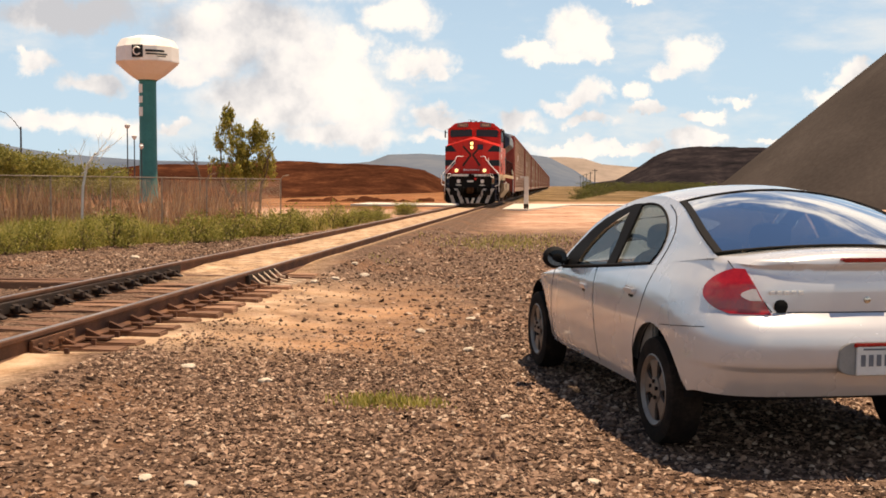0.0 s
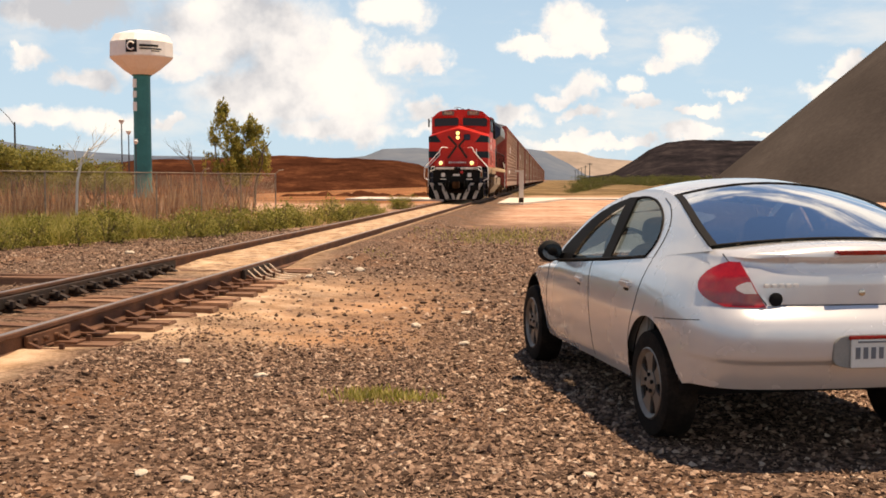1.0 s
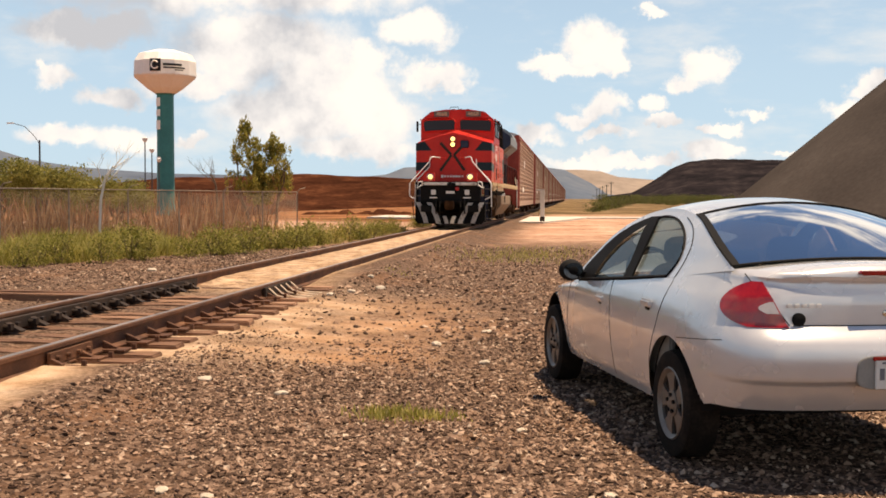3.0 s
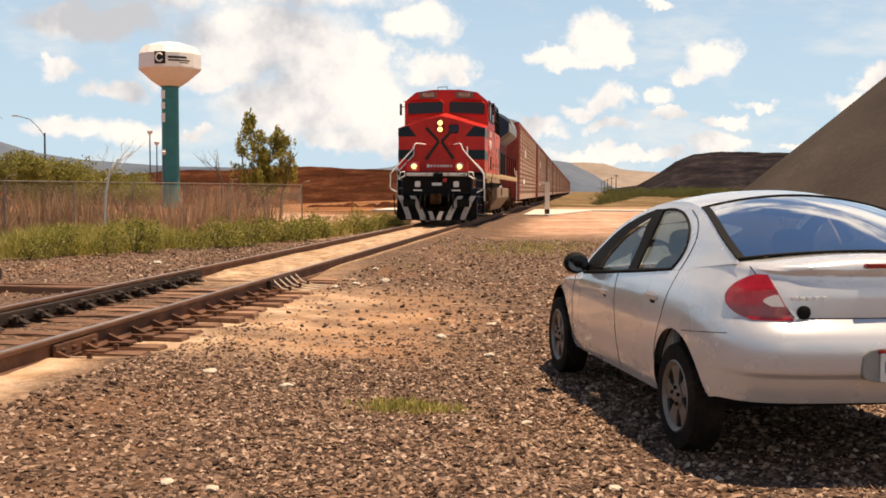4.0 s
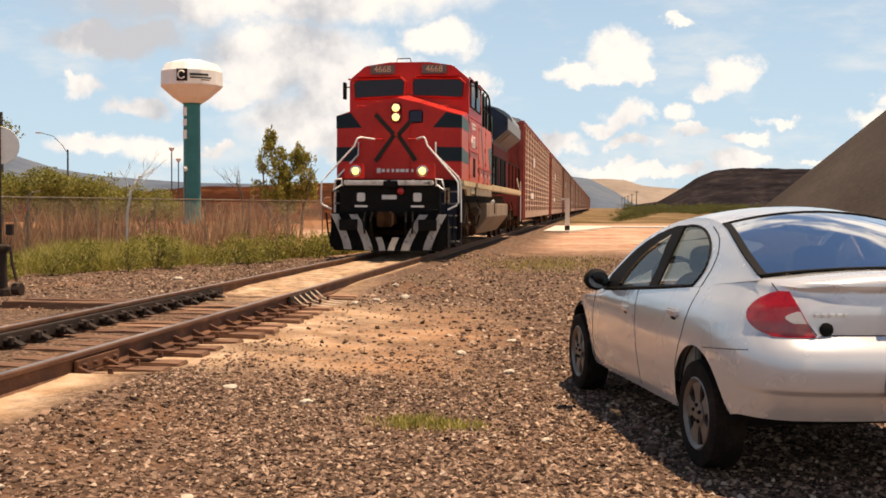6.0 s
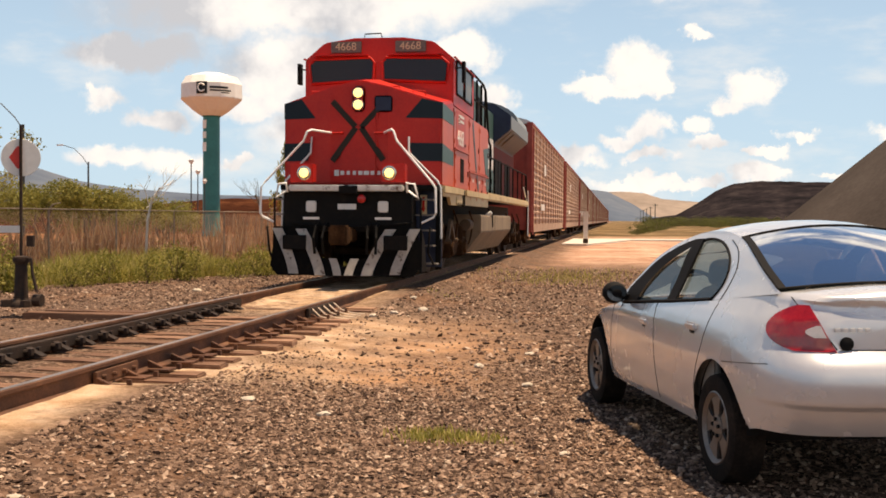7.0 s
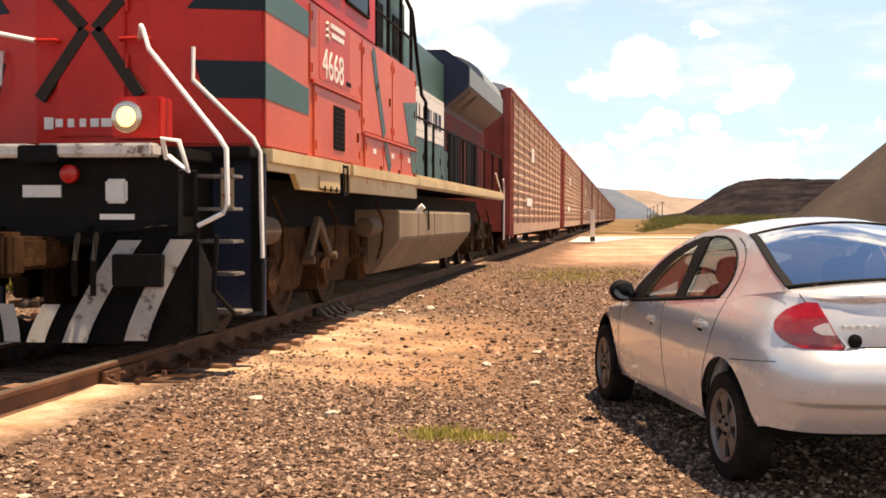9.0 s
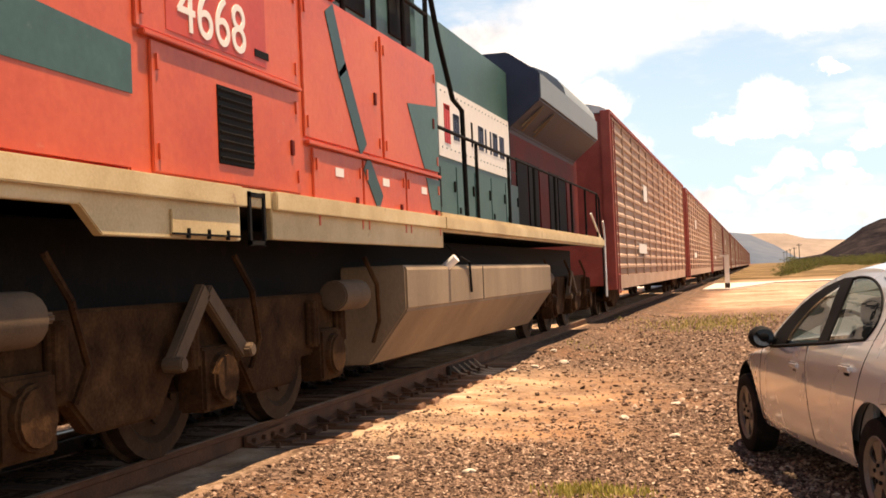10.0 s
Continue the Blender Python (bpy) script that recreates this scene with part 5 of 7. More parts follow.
car_glass = glass("car_window_glass", (0.62, 0.70, 0.68), 0.01, 0.35, 0.6)
rear_glass = glass("tinted_rear_glass", (0.56, 0.66, 0.63), 0.01, 0.15, 2.0, 0.38)
lamp_red = material("red_lamp_lens", [(0.22, 0.003, 0.004), (0.32, 0.006, 0.006), (0.40, 0.012, 0.010)], scale=18, rough=0.12, bump=0.0, coat=0.8)
lamp_clear = material("clear_lamp_lens", [(0.60, 0.52, 0.48), (0.70, 0.62, 0.58)], scale=30, rough=0.15, bump=0.0, coat=0.8)
cloth_dark = material("seat_cloth", [(0.02, 0.021, 0.024), (0.04, 0.042, 0.046)], scale=12, rough=0.95, bump=0.1)
shelf_grey = material("parcel_shelf", [(0.20, 0.20, 0.19), (0.28, 0.27, 0.25)], scale=9, rough=0.9, bump=0.1)


def lerp_table(rows, v):
    """Straight interpolation in rows of (place, value)."""
    if v <= rows[0][0]:
        return rows[0][1]
    for (a, p), (b, q) in zip(rows, rows[1:]):
        if v <= b:
            return p + (q - p) * (v - a) / (b - a)
    return rows[-1][1]


CAR_WIDTH = [(0.20, 0.775), (0.34, 0.825), (0.5, 0.848), (0.66, 0.855), (0.80, 0.848), (0.88, 0.828), (0.94, 0.802), (1.0, 0.768), (1.06, 0.735), (1.12, 0.705),
             (1.18, 0.680), (1.25, 0.645), (1.31, 0.606), (1.36, 0.572), (1.40, 0.548)]
CAR_TAIL = [(0.20, 1.94), (0.36, 2.045), (0.45, 2.11), (0.535, 2.165), (0.55, 2.198), (0.62, 2.212), (0.70, 2.208), (0.73, 2.198), (0.76, 2.176), (0.79, 2.146), (0.82, 2.116), (0.88, 2.115),
            (0.965, 2.112), (0.975, 2.106), (1.03, 2.088), (1.045, 2.092), (1.06, 2.112), (1.08, 2.112), (1.10, 2.09)]
CAR_FRONT = [(0.20, 2.10), (0.4, 2.22), (0.55, 2.22), (0.66, 2.14), (0.8, 1.95), (1.06, 1.6)]
CAR_TOP = [(-2.2, 1.078), (-2.0, 1.090), (-1.86, 1.086), (-1.05, 0.992), (-0.33, 0.930), (0.46, 0.866), (0.8, 0.842), (1.2, 0.805), (1.6, 0.755), (2.0, 0.685), (2.25, 0.62)]
# side view of the roof rail, screen pillar to rear window: place along the car, height
CAR_RAIL = [(-1.86, 1.075), (-1.78, 1.112), (-1.606, 1.177), (-1.38, 1.259), (-1.2, 1.314), (-1.014, 1.356), (-0.75, 1.388), (-0.5, 1.388), (-0.25, 1.364), (-0.047, 1.320), (0.146, 1.258),
            (0.346, 1.170), (0.51, 1.056), (0.62, 0.95), (0.74, 0.838)]
LAPS = 121


def car_outline(z):
    """The left half of the body's plan at height z, tail to front, at LAPS even steps."""
    w, tail, head = lerp_table(CAR_WIDTH, z), lerp_table(CAR_TAIL, z), lerp_table(CAR_FRONT, z)
    pts = []
    for k in range(400):
        a = math.pi * k / 399
        c, s = math.cos(a), math.sin(a)
        n = 8.0 if c > 0 else 3.6
        r = (abs(c) ** n + abs(s) ** n) ** (-1 / n)
        bow = 0.085 * (r * s) ** 2 * bank(0.55, 0.95, r * c)
        pts.append((-w * r * s, bow - (tail if c > 0 else head) * r * c))
    p = np.array(pts)
    d = np.concatenate([[0], np.cumsum(np.hypot(*np.diff(p, axis=0).T))])
    u = np.linspace(0, d[-1], LAPS)
    return np.stack([np.interp(u, d, p[:, 0]), np.interp(u, d, p[:, 1])], 1)


def make_car():
    car = thing("parked_car", "silver four-door saloon car parked on the gravel", "car", pose(1.01, 7.78, 0, 0, 0, 15.2))
    layers = [0.0, 0.05, 0.10, 0.15, 0.19, 0.21, 0.23, 0.25, 0.28, 0.33, 0.38, 0.44, 0.48, 0.51, 0.535, 0.56, 0.58, 0.60, 0.63, 0.70, 0.77, 0.83, 0.86, 0.89, 0.92, 0.945, 0.96, 0.98, 1.0]
    cache = {}

    def plan(z):
        key = round(z, 3)
        if key not in cache:
            cache[key] = car_outline(key)
        return cache[key]

    # lower body: rings from sill to shoulder, left and mirrored right
    side = []
    base = plan(0.6)
    for f in layers:
        row = []
        for k in range(LAPS):
            y = base[k][1]
            lift = 0.27 + 0.115 * bank(-1.6, -1.95, y) + 0.06 * bank(1.7, 2.1, y)
            z = lift + f * (lerp_table(CAR_TOP, y) - lift)
            x, yy = plan(z)[k]
            x += math.copysign(0.040, -x) * bank(0.93, 1.0, f) ** 2 * max(bank(-1.86, -1.98, y), bank(0.7, 0.9, y)) * min(1, abs(x) / 0.3)
            row.append(Vector((x, yy, z)))
        side.append(row)
    bm = bmesh.new()
    for s in (1, -1):
        vs = [[bm.verts.new((p.x * s, p.y, p.z)) for p in row] for row in side]
        for a, b in zip(vs, vs[1:]):
            for k in range(LAPS - 1):
                c = (a[k].co + b[k + 1].co) / 2
                if abs(c.x) > 0.6 and any(math.hypot(c.y - wy, c.z - 0.315) < 0.355 for wy in (-1.335, 1.335)):
                    continue
                bm.faces.new((a[k], a[k + 1], b[k + 1], b[k]) if s > 0 else (b[k], b[k + 1], a[k + 1], a[k]))
    bmesh.ops.delete(bm, geom=[v for v in bm.verts if not v.link_faces], context="VERTS")
    for v in bm.verts:
        if v.is_boundary and abs(v.co.x) > 0.6:
            for wy in (-1.335, 1.335):
                d = Vector((v.co.y - wy, v.co.z - 0.315))
                if d.length < 0.403 and v.co.z > 0.2:
                    d *= 0.368 / d.length
                    v.co.y, v.co.z = wy + d.x, 0.315 + d.y
    # deck: across from shoulder to shoulder
    for reach in ([p for p in side[-1] if p.y < -1.66], [p for p in side[-1] if p.y > 0.66]):
        grid(bm, [[Vector((p.x * math.cos(math.pi * j / 14), p.y, p.z + 0.048 * math.sin(math.pi * j / 14) ** 2 * min(1, abs(p.x) / 0.5))) for j in range(15)] for p in reach])
    bmesh.ops.remove_doubles(bm, verts=bm.verts, dist=0.002)
    body = part("body", bm, silver, car, "silver painted body with dusty sills", smooth=True)
    # wheel wells and floor
    bm = bmesh.new()
    for wy in (-1.335, 1.335):
        for s in (-1, 1):
            well = bmesh.new()
            prism(well, [(wy + 0.38 * math.cos(a), 0.33 + 0.38 * math.sin(a)) for a in np.linspace(0, math.pi, 17)], s * 0.50, s * 0.60, "x")
            grid(well, [[(x, wy + 0.375 * math.cos(a), 0.33 + 0.375 * math.sin(a)) for x in (s * 0.58, s * 0.80)] for a in np.linspace(0, math.pi, 17)])
            part("wheel_well", well, black_trim, car)
    box(bm, 0, 0, 0.34, 1.36, 3.2, 0.12)
    part("underbody", bm, black_trim, car)

    # greenhouse: everything above the belt lies on one flank that leans inward with height
    def belt(y):
        return lerp_table(CAR_TOP, y)

    def rail(y):
        """Roof rail height, eased between the rows."""
        return sum(lerp_table(CAR_RAIL, y + d) for d in (-0.06, -0.03, 0, 0.03, 0.06)) / 5

    def flank(y, z, s, out=0.0):
        w = sum(lerp_table(CAR_WIDTH, z + d) for d in (-0.03, 0, 0.03)) / 3
        taper = (1 - min(0.99, max(0.0, -y) / 2.10) ** 8) ** 0.125
        return Vector((s * (w * taper - 0.008 * bank(-1.3, -1.0, y) + out), y, z))

    def along(path, count):
        """Even steps along a path of (place, height)."""
        p = np.array(path)
        d = np.concatenate([[0], np.cumsum(np.hypot(*np.diff(p, axis=0).T))])
        u = np.linspace(0, d[-1], count)
        return list(zip(np.interp(u, d, p[:, 0]), np.interp(u, d, p[:, 1])))

    def rounded(path, rounds=3):
        """Cut the corners of an open path."""
        for _ in range(rounds):
            cut = [path[0]]
            for (a, b), (c, d) in zip(path, path[1:]):
                cut += [(a * 0.75 + c * 0.25, b * 0.75 + d * 0.25), (a * 0.25 + c * 0.75, b * 0.25 + d * 0.75)]
            path = cut + [path[-1]]
        return path

    def between(first, second, s, out=0.0, count=32, rows=8):
        """A patch of the flank between two paths."""
        p, q = along(first, count), along(second, count)
        bm = bmesh.new()
        grid(bm, [[flank(a[0] + (b[0] - a[0]) * i / rows, a[1] + (b[1] - a[1]) * i / rows, s, out) for a, b in zip(p, q)] for i in range(rows + 1)])
        return bm

    sink = 0.025
    rail_front = [(0.74, belt(0.74) - sink)] + [(y, rail(y)) for y in np.linspace(0.70, -0.25, 24)]
    frame_front = [(0.60, belt(0.60) - sink)] + [(y, max(belt(y), rail(y) - 0.034)) for y in np.linspace(0.575, -0.256, 22)]
    glass_front = rounded([(0.30, belt(0.3)), (0.235, 1.03), (0.12, 1.125), (-0.05, 1.20), (-0.20, 1.252), (-0.262, 1.272)])
    pillar_a, pillar_b = [(-0.262, 1.30), (-0.335, belt(-0.335))], [(-0.43, 1.318), (-0.49, belt(-0.49))]
    rear_top = rounded([(-0.43, 1.318), (-0.47, 1.338), (-0.70, 1.338), (-0.93, 1.285), (-1.10, 1.20), (-1.135, 1.09), (-1.055, belt(-1.055))])
    shell_in = [(-0.256, 1.330), (-0.43, 1.338)] + rear_top[3:] + [(-1.05, belt(-1.05) - 0.003)]
    shell_out = [(y, rail(y)) for y in np.linspace(-0.25, -1.80, 40)] + [(-1.86, belt(-1.86) - 0.003)]

    for s in (-1, 1):
        part("windscreen_pillar", between(rail_front, frame_front, s, rows=3), silver, body, smooth=True)
        part("rear_pillar", between(shell_in, shell_out, s, count=60, rows=12), silver, body, smooth=True)
        part("window_frame", between(frame_front, glass_front + [(-0.262, 1.30)], s, 0.002, rows=4), black_trim, body, "black front window frame", smooth=True)
        part("door_pillar", between([(-0.258, 1.332)] + pillar_a[1:], [(-0.435, 1.340)] + pillar_b[1:], s, 0.004, 12, 4), black_trim, body, "black door pillar", smooth=True)
        part("side_window", between(glass_front, [(y, belt(y) - 0.01) for y in np.linspace(0.30, -0.335, 12)], s, -0.012), car_glass, car, "clear side window glass", smooth=True)
        part("side_window", between(rear_top, [(y, belt(y) - 0.01) for y in np.linspace(-0.49, -1.055, 12)], s, -0.012), car_glass, car, "clear side window glass", smooth=True)
        bm = bmesh.new()
        tube(bm, [flank(y, z, s, 0.001) for y, z in [(-0.49, belt(-0.49))] + along(rear_top, 30)], 0.009, 6)
        part("window_seal", bm, black_trim, car)
        bm = bmesh.new()
        tube(bm, [flank(y, belt(y) + 0.004, s, 0.008) for y in np.linspace(0.60, -1.06, 24)], 0.010, 6)
        part("belt_seal", bm, black_trim, car)
        bm = bmesh.new()
        tube(bm, [flank(y, z, s, 0.001) for y, z in rounded([(-0.90, 1.338), (-1.10, 1.285), (-1.225, 1.20), (-1.225, 1.10), (-1.195, 0.99)])], 0.003, 5)
        part("door_gap", bm, black_trim, body)

    def across(y0, y1, count, crowns, push, out=0.0, steps=18):
        """Rows from rail to rail, bowed by crowns that ease from the first row to the last."""
        rows = []
        for i in range(count):
            f = i / (count - 1)
            y = y0 + (y1 - y0) * f
            p = flank(y, rail(y), -1, out)
            crown = crowns[0] + (crowns[1] - crowns[0]) * f
            back = push[0] + (push[1] - push[0]) * f
            rows.append([Vector((p.x * math.cos(math.pi * j / steps), p.y + back * math.sin(math.pi * j / steps) ** 2, p.z + crown * math.sin(math.pi * j / steps) ** 2)) for j in range(steps + 1)])
        return rows

    bm = bmesh.new()
    grid(bm, across(0.16, -1.0, 22, (0.06, 0.078), (0.10, -0.03)))
    part("roof", bm, silver, body, smooth=True)
    glass_rows = across(-1.012, -1.80, 16, (0.076, 0.042), (-0.03, -0.06), -0.004)
    bm = bmesh.new()
    grid(bm, glass_rows)
    part("rear_window", bm, rear_glass, car, "tinted rear window that mirrors the clouds", smooth=True)
    # dark printed border and seal round the rear window
    bm = bmesh.new()
    lift = Vector((0, -0.001, 0.003))
    for flip in (1, -1):
        edge = bmesh.new()
        grid(edge, [[Vector((p.x * flip, p.y, p.z)) + lift for p in (r[0], r[1], r[1].lerp(r[2], 0.5), r[2])] for r in glass_rows])
        part("window_border", edge, black_trim, car, "black printed border of the rear window")
    tube(bm, [p + lift for p in glass_rows[-1]], 0.006, 6)
    tube(bm, [p + lift for p in glass_rows[0]], 0.005, 6)
    for flip in (1, -1):
        tube(bm, [Vector((r[0].x * flip, r[0].y, r[0].z)) + lift for r in glass_rows], 0.007, 6)
    part("rear_window_seal", bm, black_trim, car)
    bm = bmesh.new()
    grid(bm, across(0.74, 0.16, 12, (0.03, 0.06), (0.30, 0.10), -0.006))
    part("windscreen", bm, car_glass, car, smooth=True)
    # cabin
    def cushion(name, parent, cx, cy, cz, sx, sy, sz):
        """A stuffed block with full, round edges, raked back a little."""
        bm = bmesh.new()
        bmesh.ops.create_uvsphere(bm, u_segments=16, v_segments=12, radius=1)
        for v in bm.verts:
            q = [math.copysign(abs(c) ** 0.6, c) for c in v.co]
            v.co = Vector((cx + q[0] * sx / 2, cy + q[1] * sy / 2 - 0.22 * q[2] * sz / 2, cz + q[2] * sz / 2))
        return part(name, bm, cloth_dark, parent, smooth=True)

    one("cabin_floor", cloth_dark, car, 0, -0.2, 0.43, 1.40, 2.0, 0.05)
    one("parcel_shelf", shelf_grey, car, 0, -1.42, 1.0, 1.28, 0.62, 0.03)
    for x in (-0.36, 0.36):
        for y, z, h in ((-0.22, 0.74, 0.60), (-1.04, 0.74, 0.50)):
            seat = cushion("seat_back", car, x, y, z, 0.50, 0.20, h)
            cushion("headrest", seat, x, y - 0.06, z + h / 2 + 0.07, 0.27, 0.15, 0.19)
    one("door_card", shelf_grey, car, -0.77, -0.35, 0.66, 0.04, 1.7, 0.5)
    one("door_card", shelf_grey, car, 0.77, -0.35, 0.66, 0.04, 1.7, 0.5)
    bm = bmesh.new()
    lathe_m = Matrix.Translation((-0.36, 0.36, 0.93)) @ pose(0, 0, 0, 65, 0, 0)
    tube(bm, [lathe_m @ Vector((0.18 * math.cos(a), 0.18 * math.sin(a), 0)) for a in np.linspace(0, 2 * math.pi, 25)], 0.014, 6)
    part("steering_wheel", bm, black_trim, car)
    one("dashboard", black_trim, car, 0, 0.66, 0.80, 1.36, 0.45, 0.14)

    # on the body: a patch between two places on the outline
    def skin(lo, hi, u0, u1, out, s=1, n=8, m=10, bow=None):
        rows = []
        for i in range(n + 1):
            f = i / n
            z = lo + (hi - lo) * f
            o = plan(min(1.06, z))
            a, b = (u0(f), u1(f)) if callable(u0) else (u0, u1)
            row = []
            for j in range(m + 1):
                k = a + (b - a) * j / m
                i0 = min(LAPS - 2, int(k))
                p = Vector((*(o[i0] + (o[i0 + 1] - o[i0]) * (k - i0)), z))
                q = Vector((p.x * 1.0, p.y, 0))
                d = Vector((o[i0 + 1][1] - o[i0][1], -(o[i0 + 1][0] - o[i0][0]), 0)).normalized()
                if d.dot(Vector((p.x, p.y, 0))) < 0:
                    d = -d
                p += d * out
                row.append((p.x * s, p.y, p.z))
            rows.append(row)
        bm = bmesh.new()
        grid(bm, rows)
        bmesh.ops.recalc_face_normals(bm, faces=bm.faces)
        bmesh.ops.solidify(bm, geom=bm.faces[:], thickness=0.010)
        return bm

    o = plan(0.9)
    steps_tail = [k for k in range(LAPS) if o[k][1] < -1.9]

    def tail_at(x):
        """How far round the outline the tail reaches x from the middle."""
        return float(np.interp(x, [-o[k][0] for k in steps_tail], steps_tail))

    def flank_at(y):
        rows = [k for k in range(LAPS) if o[k][0] < -0.7 and o[k][1] < 0.5]
        return float(np.interp(y, [o[k][1] for k in rows], rows))

    def body_x(y, z):
        near = sorted(plan(min(1.06, z))[14:104].tolist(), key=lambda p: p[1])
        return abs(np.interp(y, [p[1] for p in near], [p[0] for p in near]))

    for s in (1, -1):
        corner, tip = tail_at(0.63), flank_at(-1.84)
        lens = part("tail_lamp", skin(0.812, 1.035, lambda f: tail_at(0.485 + 0.155 * f), lambda f: corner + (tip - corner) * max(0.0, math.sin(math.pi * (0.02 + 0.93 * f))) ** 0.62, 0.008, s, 16, 16), lamp_red, car, "red tail lamp with a clear corner", smooth=True)
        part("reversing_lens", skin(0.880, 0.938, lambda f: tail_at(0.540 + 0.038 * f), lambda f: tail_at(0.560 + 0.075 * math.sin(math.pi * (0.15 + 0.7 * f))), 0.014, s, 6, 8), lamp_clear, lens, "clear reversing lens", smooth=True)
        # door gaps, handles, rub strip
        for gap in ([(-1.205, 0.985), (-1.195, 0.90), (-1.15, 0.764), (-1.085, 0.66), (-1.02, 0.55), (-0.99, 0.40), (-1.0, 0.30)], [(-0.20, 0.93), (-0.215, 0.80), (-0.25, 0.55), (-0.275, 0.30)], [(0.80, 0.84), (0.86, 0.62), (0.90, 0.32)],
                    [(-1.46, 0.69), (-1.70, 0.712), (-1.93, 0.735)]):
            bm = bmesh.new()
            tube(bm, [(-s * (body_x(y, z) + 0.0003), y, z) for y, z in rounded(gap, 2)], 0.0024, 5)
            part("door_gap", bm, black_trim, body)
        for y, hz in ((-0.96, 0.822), (0.0, 0.762)):
            h = one("door_handle", silver, car, -s * 0.852, y, hz + 0.012, 0.028, 0.17, 0.045, bevel=0.012, label="silver door handle", smooth=True)
            # black block painting in the shade of the hollow behind the handle
            one("handle_recess", black_trim, h, -s * 0.845, y - 0.01, hz - 0.014, 0.016, 0.075, 0.034, bevel=0.006)
        bm = bmesh.new()
        bmesh.ops.create_uvsphere(bm, u_segments=16, v_segments=10, radius=1, matrix=Matrix.Translation((-s * 0.915, 0.51, 0.932)) @ Matrix.Diagonal((0.092, 0.075, 0.078, 1)))
        box(bm, -s * 0.81, 0.53, 0.90, 0.14, 0.06, 0.04)
        mir = part("wing_mirror", bm, black_trim, car, "black wing mirror", smooth=True)
        bm = bmesh.new()
        bmesh.ops.create_circle(bm, cap_ends=True, segments=20, radius=1, matrix=Matrix.Translation((-s * 0.915, 0.442, 0.932)) @ pose(0, 0, 0, 90, 0, 0) @ Matrix.Diagonal((0.072, 0.058, 1, 1)))
        part("mirror_glass", bm, mirror_dark, mir)
        # wheels
        for wy in (-1.335, 1.335):
            at = Matrix.Translation((-s * 0.745, wy, 0.302)) @ pose(0, 0, 0, 0, -90 * s, 0) @ (pose(0, 0, 0) if wy < 0 else Matrix())
            bm = bmesh.new()
            lathe(bm, [(0.195, -0.09), (0.26, -0.098), (0.293, -0.085), (0.302, -0.05), (0.302, 0.05), (0.293, 0.085), (0.26, 0.098), (0.205, 0.09), (0.195, 0.06)], 40, at)
            wheel = part("wheel", bm, tyre_rubber, car, "dusty black tyre on an alloy wheel", smooth=True)
            bm = bmesh.new()
            lathe(bm, [(0.188, 0.035), (0.205, 0.088), (0.196, 0.094), (0.175, 0.075), (0.172, 0.04)], 36, at)
            lathe(bm, [(0.075, 0.02), (0.075, 0.078), (0.03, 0.088)], 20, at)
            for k in range(5):
                m = at @ pose(0, 0, 0, 0, 0, 72 * k + 12)
                spoke = bmesh.new()
                prism(spoke, [(0.06, -0.034), (0.06, 0.034), (0.12, 0.044), (0.185, 0.082), (0.185, -0.082), (0.12, -0.044)], 0.045, 0.074, "z")
                bmesh.ops.transform(spoke, matrix=m, verts=spoke.verts)
                piece = bpy.data.meshes.new("spoke")
                spoke.to_mesh(piece)
                spoke.free()
                bm.from_mesh(piece)
                bpy.data.meshes.remove(piece)
            part("rim", bm, wheel_alloy, wheel, "dull five-spoke alloy rim", smooth=True)
            bm = bmesh.new()
            lathe(bm, [(0.19, -0.06), (0.19, 0.03), (0.02, 0.032)], 24, at)
            part("brake_drum", bm, black_trim, wheel)
            bm = bmesh.new()
            for k in range(5):
                a = 2 * math.pi * k / 5
                rod(bm, at @ Vector((0.048 * math.cos(a), 0.048 * math.sin(a), 0.08)), at @ Vector((0.048 * math.cos(a), 0.048 * math.sin(a), 0.095)), 0.011, 6)
            part("wheel_nut", bm, black_trim, wheel, kind="stuff")
    # bumper gap, boot lid, plate, badge, high brake lamp
    for z in (0.822,):
        pts = [(p[0], p[1] - 0.001, z) for p in plan(z) if p[1] < -1.9 and p[0] > -0.49]
        pts = [(-x, y, zz) for x, y, zz in pts[::-1]] + pts[1:]
        bm = bmesh.new()
        tube(bm, pts, 0.003, 5)
        part("bumper_gap", bm, black_trim, body)
    def tail_point(x, z, out=0.002):
        row = plan(min(1.09, z))
        y = float(np.interp(abs(x), [-p[0] for p in row[:40]], [p[1] for p in row[:40]]))
        return Vector((x, y - out, z))

    for s in (1, -1):
        bm = bmesh.new()
        tube(bm, [tail_point(-s * x, z) for x, z in ((0.495, 0.822), (0.545, 0.89), (0.60, 0.975), (0.64, 1.035), (0.655, 1.07))], 0.003, 5)
        part("boot_gap", bm, black_trim, body)
    bm = bmesh.new()
    prism(bm, [(-0.15, 1.083), (-0.13, 1.073), (0.13, 1.073), (0.15, 1.083), (0.14, 1.096), (-0.14, 1.096)], -2.135, -2.10, "y")
    part("high_brake_lamp", bm, lamp_red, car, "dark red high brake lamp", bevel=0.004)
    # a pad proud of the bumper; its grey paints the plate recess's shade
    bm = bmesh.new()
    ring = [(0.20 * math.copysign(abs(math.cos(a)) ** 0.5, math.cos(a)), 0.598 + 0.085 * math.copysign(abs(math.sin(a)) ** 0.5, math.sin(a))) for a in np.linspace(0, 2 * math.pi, 33)[:-1]]
    prism(bm, ring, -2.213, -2.15, "y")
    recess = part("plate_recess", bm, shelf_grey, car, "grey pad painting the shade of the number plate recess", bevel=0.004, smooth=True)
